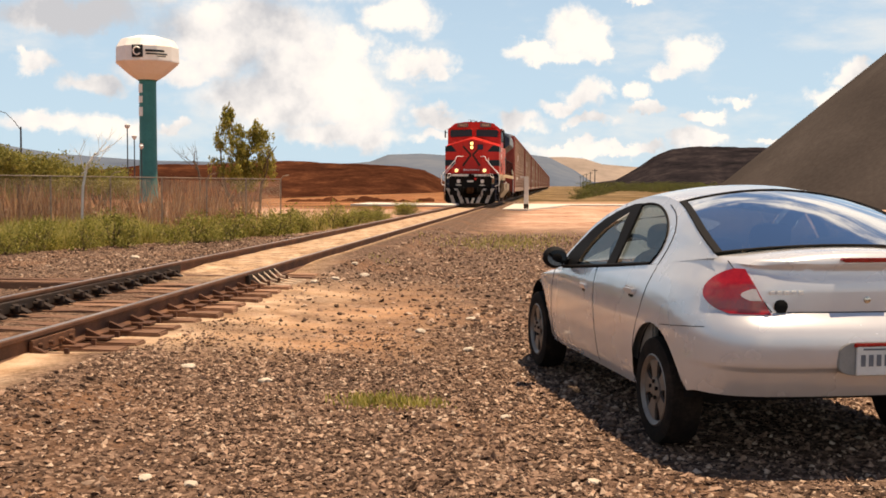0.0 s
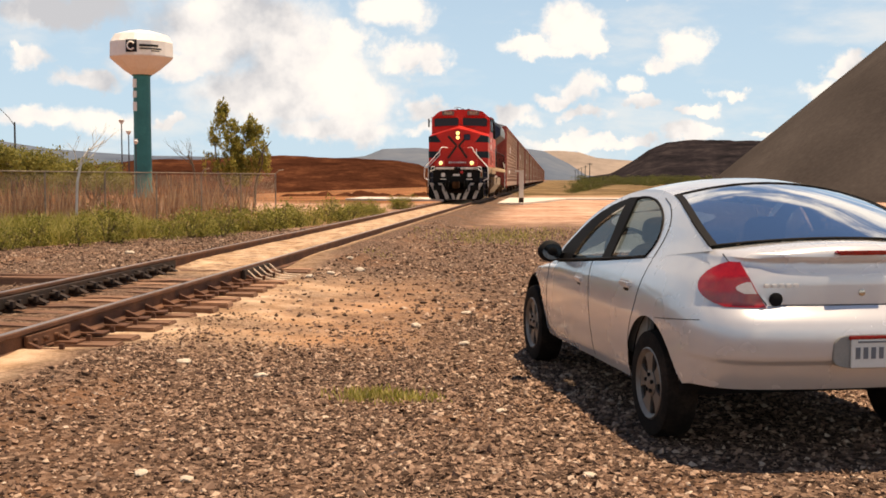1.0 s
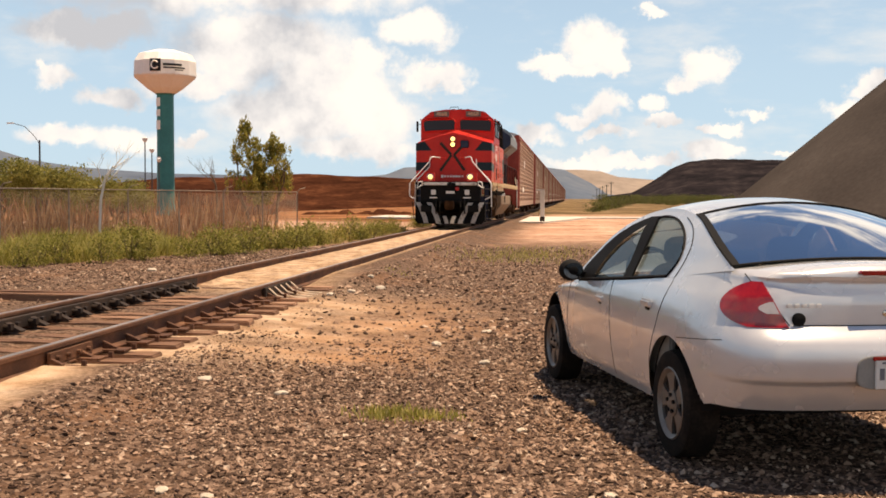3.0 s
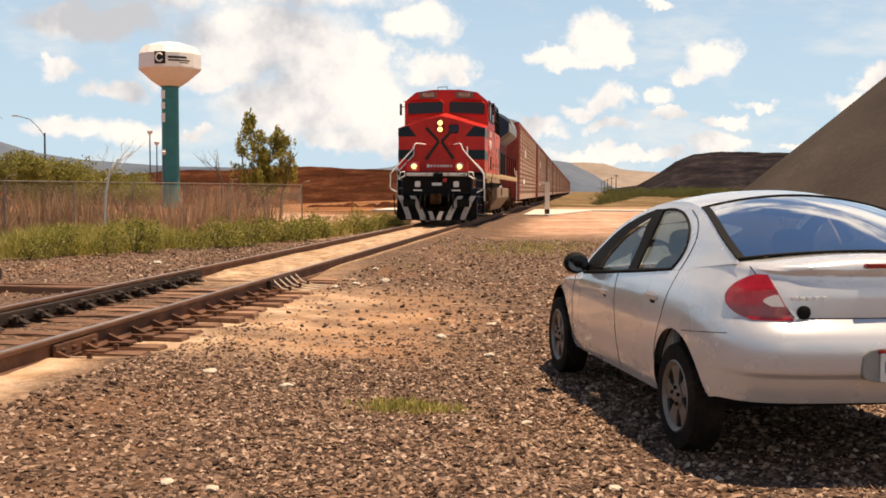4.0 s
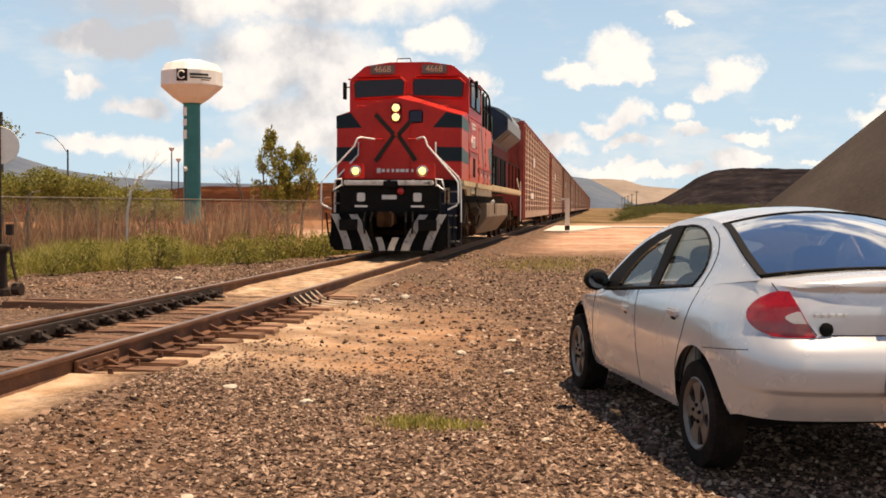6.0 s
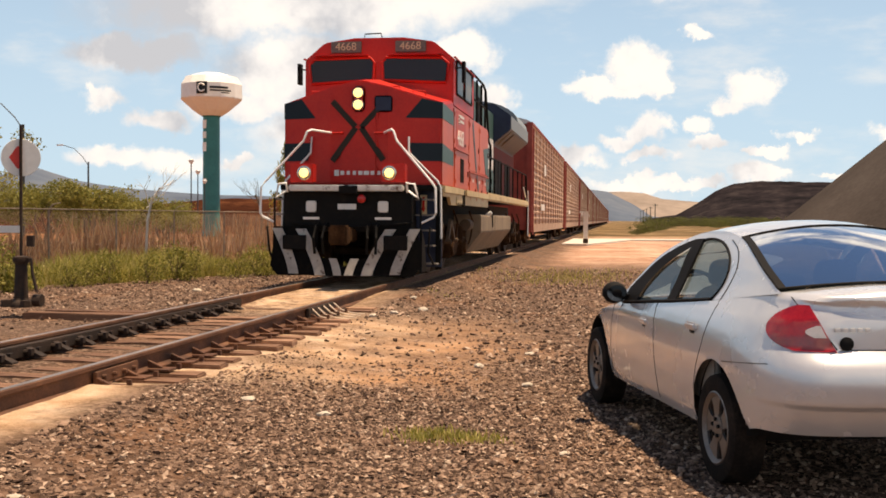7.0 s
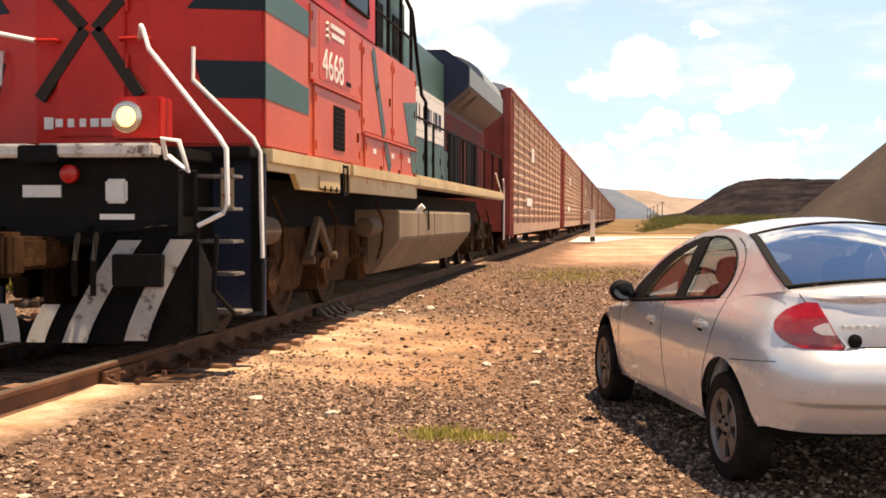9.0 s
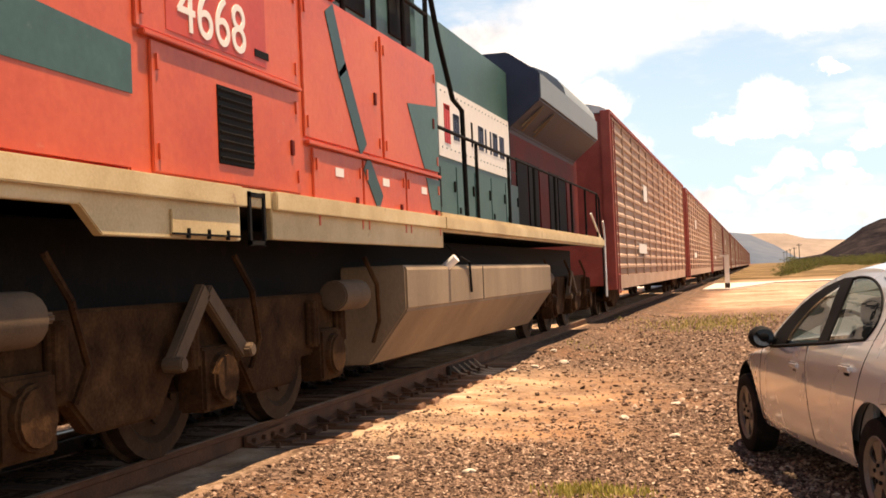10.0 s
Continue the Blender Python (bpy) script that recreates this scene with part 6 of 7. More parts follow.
    one("plate_lamp_cover", lamp_red, recess, 0.0, -2.216, 0.668, 0.24, 0.016, 0.020, bevel=0.004)
    one("number_plate", pale_plate, recess, 0.035, -2.219, 0.590, 0.29, 0.010, 0.145, bevel=0.004, label="pale number plate")
    for k in range(6):
        one("plate_bar", plate_ink, recess, -0.075 + k * 0.042, -2.2255, 0.592, 0.024, 0.003, 0.058, bevel=0)
    one("plate_bar", plate_ink, recess, 0.035, -2.2255, 0.648, 0.22, 0.003, 0.010, bevel=0)
    for k in range(5):
        one("badge_bar", rail_white, car, -0.50 + k * 0.038, -2.094 - 0.006 * k / 4, 0.921, 0.028, 0.008, 0.020, bevel=0.003, label="small chrome lettering" if k == 0 else "")
    bm = bmesh.new()
    lathe(bm, [(0.034, 0), (0.034, 0.01), (0.028, 0.014)], 24, pose(-0.451, -2.088, 0.852, 90, 0, -3))
    part("round_badge", bm, black_trim, car, "dark round badge", smooth=True)
    bm = bmesh.new()
    lathe(bm, [(0.018, 0), (0.018, 0.012), (0.012, 0.016)], 20, pose(0.0, -2.108, 0.883, 90, 0, 0))
    part("boot_lock", bm, chrome, car, smooth=True)
    bm = bmesh.new()
    rod(bm, (0.45, -2.14, 0.27), (0.45, -1.7, 0.27), 0.025, 12)
    part("exhaust_pipe", bm, dusty_truck, car)
    return car


make_car()
# ---- tower, lamps, fence ----
tank_white = material("white_tank_paint", [(0.74, 0.70, 0.63), (0.80, 0.77, 0.71), (0.83, 0.81, 0.76)], scale=0.25, bump_scale=2, rough=0.5, bump=0.02)
tower_teal = material("teal_tower_paint", [(0.006, 0.12, 0.115), (0.010, 0.16, 0.15), (0.02, 0.20, 0.185)], scale=0.3, bump_scale=2, rough=0.5, bump=0.02)
pole_paint = material("dark_lamp_pole", [(0.02, 0.022, 0.026), (0.04, 0.042, 0.046)], scale=3, rough=0.6, bump=0.05)
galvanised = material("weathered_fence_steel", [(0.13, 0.10, 0.075), (0.22, 0.18, 0.14), (0.32, 0.27, 0.22)], scale=6, rough=0.6, metal=0.5, bump=0.1)
globe = material("opal_lamp_globe", [(0.6, 0.58, 0.55), (0.7, 0.69, 0.66)], scale=6, rough=0.3, bump=0.0)


def make_tower():
    d, a = 180.0, radians(20.75)
    t = thing("water_tower", "white faceted water tank on a tall teal column", "water tower", pose(-d * math.sin(a), d * math.cos(a), -1.7, 0, 0, 8) @ Matrix.Diagonal((0.98, 0.98, 0.942, 1)))
    bm = bmesh.new()
    lathe(bm, [(1.75, 0), (1.45, 0.8), (1.38, 2.2), (1.33, 20.2), (1.55, 20.4), (1.55, 20.7)], 28)
    part("column", bm, tower_teal, t, smooth=True)
    bm = bmesh.new()
    lathe(bm, [(1.6, 20.4), (2.9, 21.3), (5.0, 23.2), (5.02, 23.35), (4.95, 25.6), (4.2, 26.9), (1.8, 27.6), (0.4, 27.75)], 12)
    tank = part("tank", bm, tank_white, t, "white faceted tank", bevel=0.06)
    face = -math.atan2(math.cos(a), math.sin(a)) + math.pi
    # the painted sign: a dark square with a ring, and bars of lettering
    for off, z, w, h, mat, nm in ((-1.35, 24.65, 1.7, 2.0, pole_paint, "sign_square"), (1.3, 24.75, 2.9, 0.36, pole_paint, "sign_bar"), (1.6, 24.25, 3.4, 0.24, pole_paint, "sign_bar"), (2.3, 23.9, 1.4, 0.16, pole_paint, "sign_bar")):
        bm = bmesh.new()
        rows = []
        for zz in (z - h / 2, z + h / 2):
            rows.append([])
            for k in range(7):
                u = (off - w / 2 + w * k / 6) / 4.9
                ang = -math.pi / 2 + u - radians(8) + 0.33
                rows[-1].append((5.05 * math.cos(ang), 5.05 * math.sin(ang), zz))
        grid(bm, rows)
        bmesh.ops.solidify(bm, geom=bm.faces[:], thickness=-0.12)
        part(nm, bm, mat, tank)
    bm = bmesh.new()
    ang = -math.pi / 2 - 1.35 / 4.9 - radians(8) + 0.33
    tube(bm, [(5.18 * math.cos(ang) + 0.55 * math.cos(b), 5.18 * math.sin(ang) - 0.1, 24.65 + 0.62 * math.sin(b)) for b in np.linspace(0.6, 2 * math.pi - 0.6, 14)], 0.13, 6)
    part("sign_ring", bm, tank_white, tank)
    for z, h in ((19.0, 1.4), (17.2, 1.1), (15.2, 1.5), (9.6, 0.6)):
        bm = bmesh.new()
        ang = -math.pi / 2 - 0.75
        box(bm, 1.34 * math.cos(ang), 1.34 * math.sin(ang), z, 0.9, 0.12, h, pose(0, 0, 0, 0, 0, math.degrees(ang) + 90))
        part("painted_panel", bm, tank_white, t)


def make_lamps():
    for deg, dist, h in ((21.75, 118, 6.6), (21.42, 128, 5.9), (21.08, 140, 5.2)):
        x, y, _ = bearing(deg, dist, 0)
        z = ground_height(x, y)
        lamp = thing("park_lamp", "dark lamp post with a small opal globe", "street lamp", pose(x, y, z - 0.05), "park lamps")
        bm = bmesh.new()
        lathe(bm, [(0.14, 0), (0.10, 0.3), (0.075, 0.6), (0.06, h + 0.5 - z)], 10)
        part("pole", bm, pole_paint, lamp, smooth=True)
        bm = bmesh.new()
        lathe(bm, [(0.10, 0), (0.26, 0.22), (0.28, 0.4), (0.12, 0.52)], 14, pose(0, 0, h + 0.45 - z))
        part("globe", bm, globe, lamp, "opal globe", smooth=True)
    for deg, dist, top, arm in ((26.7, 100, 6.2, 2.4), (29.7, 66, 6.6, 2.2)):
        x, y, _ = bearing(deg, dist, 0)
        z = ground_height(x, y)
        lamp = thing("street_lamp", "tall grey street lamp with a slanting arm", "street lamp", pose(x, y, z - 0.05), "street lamps")
        bm = bmesh.new()
        lathe(bm, [(0.13, 0), (0.11, 0.4), (0.07, top - z)], 10)
        part("pole", bm, pole_paint, lamp, smooth=True)
        bm = bmesh.new()
        tube(bm, [(0, 0, top - z - 0.3), (-0.5, 0, top - z + 0.4), (-1.3, 0, top - z + 1.15), (-arm, 0, top - z + 1.45)], 0.032, 6)
        part("arm", bm, pole_paint, lamp)
        bm = bmesh.new()
        box(bm, -arm - 0.2, 0, top - z + 1.45, 0.6, 0.2, 0.12)
        part("lamp_head", bm, globe, lamp, bevel=0.03)


def make_fence():
    a, b = Vector((-16.6, 16.0, 0)), Vector((-10.3, 40.7, 0))
    fence = thing("chain_link_fence", "weathered chain-link fence with steel posts", "fence", pose(a.x, a.y, 0.0))
    d = b - a
    n = 11
    h = 1.63
    for i in range(n):
        p = d * i / (n - 1)
        z = ground_height(a.x + p.x, a.y + p.y)
        bm = bmesh.new()
        rod(bm, (p.x, p.y, z - 0.1), (p.x, p.y, h), 0.024, 8)
        post = part("post", bm, galvanised, fence)
        if i % 2 == 0:
            bm = bmesh.new()
            tube(bm, [(p.x, p.y, h), (p.x + 0.12, p.y, h + 0.12), (p.x + 0.3, p.y + 0.05, h + 0.16)], 0.014, 5)
            part("barb_arm", bm, galvanised, post)
    bm = bmesh.new()
    rod(bm, (0, 0, h), (d.x, d.y, h), 0.016, 6)
    part("top_rail", bm, galvanised, fence)
    # mesh: slanting wires both ways
    verts, faces = [], []
    along = d.normalized()
    L = d.length
    k = 0
    r = 0.0024
    s = 0.0
    while s < L:
        for sign in (1, -1):
            s2 = s + sign * (h - 0.08)
            p, q = along * s + Vector((0, 0, 0.08)), along * s2 + Vector((0, 0, h))
            if s2 < 0 or s2 > L:
                f = ((0 if s2 < 0 else L) - s) / (s2 - s)
                q = p.lerp(q, f)
            side = Vector((along.y, -along.x, 0)) * r
            up = Vector((-sign * along.x, -sign * along.y, 1)).normalized() * r
            i0 = len(verts)
            for e in (p, q):
                verts += [tuple(e + side), tuple(e - side * 0.5 + up), tuple(e - side * 0.5 - up)]
            faces += [(i0, i0 + 1, i0 + 4, i0 + 3), (i0 + 1, i0 + 2, i0 + 5, i0 + 4), (i0 + 2, i0, i0 + 3, i0 + 5)]
        s += 0.085
    mesh = bpy.data.meshes.new("wire_mesh")
    mesh.from_pydata(verts, [], faces)
    mesh.materials.append(galvanised)
    ob = new("wire_mesh", mesh)
    ob.parent = fence
    tagged(ob, "rusty chain-link mesh", kind="stuff")


def make_poles():
    """A far line of utility poles beside the track."""
    for deg, dist, h in ((-1.95, 520, 9.4), (-1.72, 600, 9.0), (-1.52, 690, 9.2), (-1.36, 790, 9.0), (-1.22, 900, 9.2)):
        x, y, _ = bearing(deg, dist, 0)
        z = ground_height(x, y)
        ob = thing("utility_pole", "dark wooden utility pole far along the track", "utility pole", pose(x, y, z), "utility poles")
        bm = bmesh.new()
        rod(bm, (0, 0, -0.2), (0, 0, h), 0.24, 8, 0.16)
        part("pole", bm, pole_paint, ob)
        bm = bmesh.new()
        box(bm, 0, 0, h - 0.7, 2.4, 0.2, 0.22)
        part("crossarm", bm, pole_paint, ob)


make_tower(), make_lamps(), make_fence(), make_poles()
# ---- plants ----
def leaf_material(name, stops, rough=0.7):
    m = bpy.data.materials.new(name)
    m.use_nodes = True
    n = Nodes(m.node_tree)
    g = n.add("ShaderNodeNewGeometry")
    rnd = g.outputs["Random Per Island"]
    col = n.ramp(rnd, [(i / max(1, len(stops) - 1), s) for i, s in enumerate(stops)])
    b = n.add("ShaderNodeBsdfPrincipled", {"Base Color": col, "Roughness": rough, "Specular IOR Level": 0.25})
    tr = n.add("ShaderNodeBsdfTranslucent", {0: col})
    n.add("ShaderNodeOutputMaterial", {0: n.add("ShaderNodeMixShader", {0: 0.4, 1: b.outputs[0], 2: tr.outputs[0]}).outputs[0]})
    return m


shrub_leaf = leaf_material("shrub_leaves", [(0.07, 0.075, 0.012), (0.15, 0.15, 0.026), (0.27, 0.24, 0.05), (0.42, 0.36, 0.12)])
tree_leaf = leaf_material("tree_leaves", [(0.13, 0.12, 0.02), (0.24, 0.215, 0.04), (0.40, 0.34, 0.09)])
bush_leaf = leaf_material("bush_leaves", [(0.035, 0.045, 0.010), (0.08, 0.09, 0.02), (0.17, 0.16, 0.045)])
mesquite_leaf = leaf_material("mesquite_leaves", [(0.12, 0.12, 0.025), (0.20, 0.19, 0.045), (0.28, 0.25, 0.07)])
grass_blade = leaf_material("grass_blades", [(0.22, 0.21, 0.035), (0.36, 0.33, 0.07), (0.52, 0.44, 0.14), (0.62, 0.50, 0.22)])
dry_stem = leaf_material("dry_stems", [(0.17, 0.070, 0.030), (0.29, 0.125, 0.055), (0.42, 0.215, 0.10), (0.52, 0.31, 0.16)])
bark = material("grey_brown_bark", [(0.05, 0.032, 0.02), (0.10, 0.065, 0.042), (0.16, 0.11, 0.075)], scale=6, bump_scale=40, rough=0.95, bump=0.5, stretch=(2, 2, 0.5))
pale_bark = material("bleached_bark", [(0.58, 0.53, 0.46), (0.72, 0.67, 0.60)], scale=6, rough=0.9, bump=0.3)


def leaf_cloud(blobs, count, size, seed, aspect=2.2, droop=0.2):
    """Many small leaves within blobs (x, y, z, rx, rz), denser toward their rims; verts and faces."""
    rng = np.random.default_rng(seed)
    vol = np.array([b[3] * b[3] * b[4] for b in blobs])
    pick = rng.choice(len(blobs), count, p=vol / vol.sum())
    B = np.array(blobs)[pick]
    d = rng.normal(size=(count, 3))
    d /= np.linalg.norm(d, axis=1)[:, None]
    rad = rng.uniform(0.25, 1.0, count) ** 0.6
    c = B[:, :3] + d * rad[:, None] * B[:, [3, 3, 4]]
    c += rng.normal(size=(count, 3)) * 0.05 * B[:, 3:4]
    u = rng.normal(size=(count, 3))
    u /= np.linalg.norm(u, axis=1)[:, None]
    w = np.cross(u, rng.normal(size=(count, 3)))
    w /= np.linalg.norm(w, axis=1)[:, None]
    u[:, 2] -= droop
    s = size * rng.uniform(0.55, 1.35, count)[:, None]
    v = np.stack([c - u * s * 0.5 * aspect, c + w * s * 0.5, c + u * s * 0.5 * aspect, c - w * s * 0.5], 1).reshape(-1, 3)
    f = np.arange(count * 4).reshape(-1, 4)
    return v, f


def sheet(name, v, f, mat, parent=None, label="", where=None):
    mesh = bpy.data.meshes.new(name)
    mesh.from_pydata(v.tolist(), [], f.tolist())
    mesh.materials.append(mat)
    ob = new(name, mesh)
    if parent is not None:
        ob.parent = parent
    if where is not None:
        ob.matrix_basis = where
    if label:
        tagged(ob, label)
    return ob


def branches(bm, p, way, length, r, depth, rng, tips, spread=0.7, kids=3):
    """A limb that bends and forks."""
    pts = [Vector(p)]
    d = Vector(way).normalized()
    for k in range(4):
        d = (d + Vector((rng.uniform(-1, 1), rng.uniform(-1, 1), rng.uniform(-0.4, 0.8))) * 0.22).normalized()
        pts.append(pts[-1] + d * length / 4)
    for i in range(4):
        rod(bm, pts[i], pts[i + 1], r * (1 - 0.14 * i), 6, r * (1 - 0.14 * (i + 1)))
    if depth == 0:
        tips.append(pts[-1])
        return
    for k in range(kids):
        e = (d + Vector((rng.uniform(-1, 1), rng.uniform(-1, 1), rng.uniform(-0.3, 0.7))) * spread).normalized()
        branches(bm, pts[rng.choice((2, 3, 4))], e, length * rng.uniform(0.55, 0.8), r * 0.5, depth - 1, rng, tips, spread, kids)


def make_shrub_kind(i, leaf, name, label, category, group):
    """A low leafy shrub, waiting to be copied."""
    rng = random.Random(30 + i)
    ob = thing(name, label, category, pose(0, 0, 0), group)
    bm = bmesh.new()
    tips = []
    for k in range(5):
        branches(bm, (0, 0, -0.03), (rng.uniform(-1, 1), rng.uniform(-1, 1), 1.1), 0.45, 0.012, 1, rng, tips, 0.8, 2)
    part("stalk", bm, bark, ob)
    blobs = [(t.x, t.y, max(0.14, t.z * 0.95), rng.uniform(0.12, 0.24), rng.uniform(0.10, 0.22)) for t in tips] + [(0, 0, 0.2, 0.42, 0.2), (0, 0, 0.12, 0.5, 0.12)]
    v, f = leaf_cloud(blobs, 950, 0.027, 70 + i)
    sheet("foliage", v, f, leaf, ob)
    return ob


def make_plants():
    rng = random.Random(8)
    kinds = [make_shrub_kind(i, shrub_leaf, "shrub", "low green leafy shrub growing in the gravel", "shrub", "shrubs by the track") for i in range(4)]
    bushes = [make_shrub_kind(i, bush_leaf, "bush", "round dark green desert bush on the plain", "bush", "bushes on the plain") for i in range(4, 7)]
    spots = []
    # along the edge of the stone strip, then loosely behind
    for k in range(34):
        f = k / 33
        x, y = -11.6 + 4.5 * bank(0, 0.75, f) + rng.uniform(-0.4, 0.5), 18.0 + 27 * f ** 1.3 + rng.uniform(-0.8, 0.8)
        spots.append((x, y, rng.uniform(0.65, 1.15)))
    for k in range(9):
        y = rng.uniform(21, 38)
        edge_ = -11.6 + 4.5 * bank(18, 36, y)
        spots.append((edge_ - rng.uniform(0.6, 3.5), y, rng.uniform(0.6, 1.2)))
    for k in range(12):
        spots.append((rng.uniform(-8.2, -6.7), rng.uniform(37, 58), rng.uniform(0.7, 1.1)))
    spots = [(x, y, s * (1.0 - 0.3 * bank(30, 40, y)) * (1.08 + 0.8 * noise.noise((x * 0.9, y * 0.55, 1)))) for x, y, s in spots if noise.noise((x * 0.6, y * 0.35, 11)) > -0.36 and not (-9.6 < x < -7.4 and 13.5 < y < 16.2)]
    for i, (x, y, s) in enumerate(spots):
        m = pose(x, y, ground_height(x, y), 0, 0, rng.uniform(0, 360))
        ob = kinds[i % 4] if i < 4 else copy_thing(kinds[i % 4], m)
        ob.matrix_basis = m @ Matrix.Diagonal((s, s, s * rng.uniform(0.8, 1.15), 1))
    # distant bushes on the right of the track
    for k in range(80):
        dist = rng.uniform(230, 440)
        deg = rng.uniform(-8.5, -1.4)
        if k < 9:
            deg, dist = -1.0 - 0.16 * k + rng.uniform(-0.1, 0.1), 112 + 7 * k
        x, y, _ = bearing(deg, dist, 0)
        s = rng.uniform(1.0, 2.0) * (1 + (dist - 100) / 170)
        ob = bushes[k] if k < 3 else copy_thing(bushes[k % 3], pose(x, y, 0))
        ob.matrix_basis = pose(x, y, ground_height(x, y), 0, 0, rng.uniform(0, 360)) @ Matrix.Diagonal((s * 1.2, s * 1.2, s * 0.85, 1))

    # grasses: one sheet of blades
    g = np.random.default_rng(5)
    n = 60000
    y = 17.2 + 30 * g.random(n) ** 1.25
    t = np.clip((y - 18) / 18, 0, 1)
    edge_x = -11.9 + 4.5 * t * t * (3 - 2 * t)
    x = edge_x - np.abs(g.normal(size=n)) * 2.2 + 0.4
    clump = np.array([noise.noise((a * 0.55, b * 0.4, 6)) for a, b in zip(x, y)])
    hgt = g.uniform(0.12, 0.5, n) * np.clip(0.75 + 1.5 * clump, 0.25, 1.5)
    fence_gap = x > (-16.6 + (y - 16) * 6.3 / 24.7) - 3.0
    keep = fence_gap & (g.random(n) > 0.92 * np.clip((y - 29) / 6, 0, 1)) & (g.random(n) < np.clip(0.55 + 2.2 * clump, 0.12, 1)) & ~((x > -9.7) & (x < -7.3) & (y < 16.4))
    x, y, hgt = x[keep], y[keep], hgt[keep]
    # tufts out on the gravel
    def tuft(cx, cy, rx, ry, k, h):
        return cx + g.normal(size=k) * rx, cy + g.normal(size=k) * ry, g.uniform(0.3, 1, k) * h
    for cx, cy, rx, ry, k, h in ((-1.18, 7.2, 0.13, 0.09, 420, 0.085), (-0.92, 7.15, 0.12, 0.08, 240, 0.075), (-1.35, 27.2, 0.8, 1.6, 700, 0.16), (-0.6, 30, 0.8, 1.6, 300, 0.14), (-3.1, 19.5, 0.15, 0.3, 60, 0.08)):
        a, b, c = tuft(cx, cy, rx, ry, k, h)
        x, y, hgt = np.concatenate([x, a]), np.concatenate([y, b]), np.concatenate([hgt, c])
    n = len(x)
    z = np.array([ground_height(a, b) for a, b in zip(x, y)])
    ang = g.uniform(0, 2 * math.pi, n)
    lean = g.normal(size=(n, 2)) * 0.28
    w = np.where(hgt > 0.17, 0.012, 0.007)
    base = np.stack([x, y, z - 0.01], 1)
    sx = np.stack([np.cos(ang) * w, np.sin(ang) * w, np.zeros(n)], 1)
    mid = base + np.stack([lean[:, 0] * hgt * 0.4, lean[:, 1] * hgt * 0.4, hgt * 0.6], 1)
    tip = base + np.stack([lean[:, 0] * hgt, lean[:, 1] * hgt, hgt], 1)
    v = np.stack([base - sx, base + sx, mid + sx * 0.8, tip, mid - sx * 0.8], 1).reshape(-1, 3)
    f = np.arange(n * 5).reshape(-1, 5)
    tagged(sheet("grass", v, f, grass_blade), "tall yellow-green grass along the track", "grass", kind="stuff")

    # dry brush behind the fence
    n = 9000
    t = g.random(n)
    t = np.where(g.random(n) < 0.25, t, np.clip(t * 0.95, 0, 1))
    x = -16.6 + 6.3 * t - g.uniform(0.2, 2.2, n)
    y = 16.0 + 24.7 * t + g.uniform(-0.3, 0.6, n)
    thin = g.random(n) > 0.55 * np.clip((t - 0.3) / 0.3, 0, 1)
    x, y, t = x[thin], y[thin], t[thin]
    n = len(x)
    hgt = g.uniform(0.6, 1.75, n) * (0.8 + 0.3 * np.sin(t * 40) * np.sin(t * 17))
    base = np.stack([x, y, np.zeros(n) - 0.05], 1)
    ang = g.uniform(0, 2 * math.pi, n)
    w = g.uniform(0.008, 0.03, n)
    sx = np.stack([np.cos(ang) * w, np.sin(ang) * w, np.zeros(n)], 1)
    lean = g.normal(size=(n, 2)) * 0.07
    mid = base + np.stack([lean[:, 0] * hgt, lean[:, 1] * hgt, hgt * 0.5], 1)
    tip = base + np.stack([lean[:, 0] * hgt * 2.6, lean[:, 1] * hgt * 2.6, hgt], 1)
    v = np.stack([base - sx, base + sx, mid + sx, tip, mid - sx], 1).reshape(-1, 3)
    tagged(sheet("dry_brush", v, np.arange(n * 5).reshape(-1, 5), dry_stem), "dry brown weeds and creepers behind the fence", "dry weeds", kind="stuff")

    # the two-stemmed tree
    rng = random.Random(12)
    x, y, _ = bearing(16.2, 50, 0)
    tree = thing("small_tree", "small leafy tree with several dark stems", "tree", pose(x, y, ground_height(x, y)))
    bm = bmesh.new()
    tips = []
    for px, py, way, ln in ((-0.35, 0, (-0.12, 0, 1), 2.0), (0.0, 0.2, (0.02, 0.1, 1), 2.2), (0.75, 0.1, (0.12, 0, 1), 1.8)):
        branches(bm, (px, py, -0.1), way, ln, 0.085, 2, rng, tips, 0.55, 3)
    part("trunk", bm, bark, tree)
    blobs = [(t.x, t.y, min(3.6, max(1.7, t.z)), rng.uniform(0.10, 0.22), rng.uniform(0.2, 0.4)) for t in tips if abs(t.x) < 1.5]
    # upright sprays: a tall lobe and a broader, lower one
    for cx, low, high, wide, count in ((-0.55, 1.5, 4.75, 0.85, 70), (0.72, 1.4, 4.05, 0.80, 60), (0.1, 1.2, 3.1, 0.75, 48)):
        for k in range(count):
            f = rng.random() ** 0.85
            reach = wide * (1 - f ** 2.2) ** 0.7 * (0.55 + 0.45 * bank(0, 0.25, f)) * rng.random() ** 0.5
            a = rng.uniform(0, 2 * math.pi)
            blobs.append((cx + reach * math.cos(a), reach * math.sin(a), low + (high - low) * f, rng.uniform(0.09, 0.22), rng.uniform(0.18, 0.42)))
    v, f = leaf_cloud(blobs, 10500, 0.058, 3, 2.3, -0.5)
    sheet("crown", v, f, tree_leaf, tree)

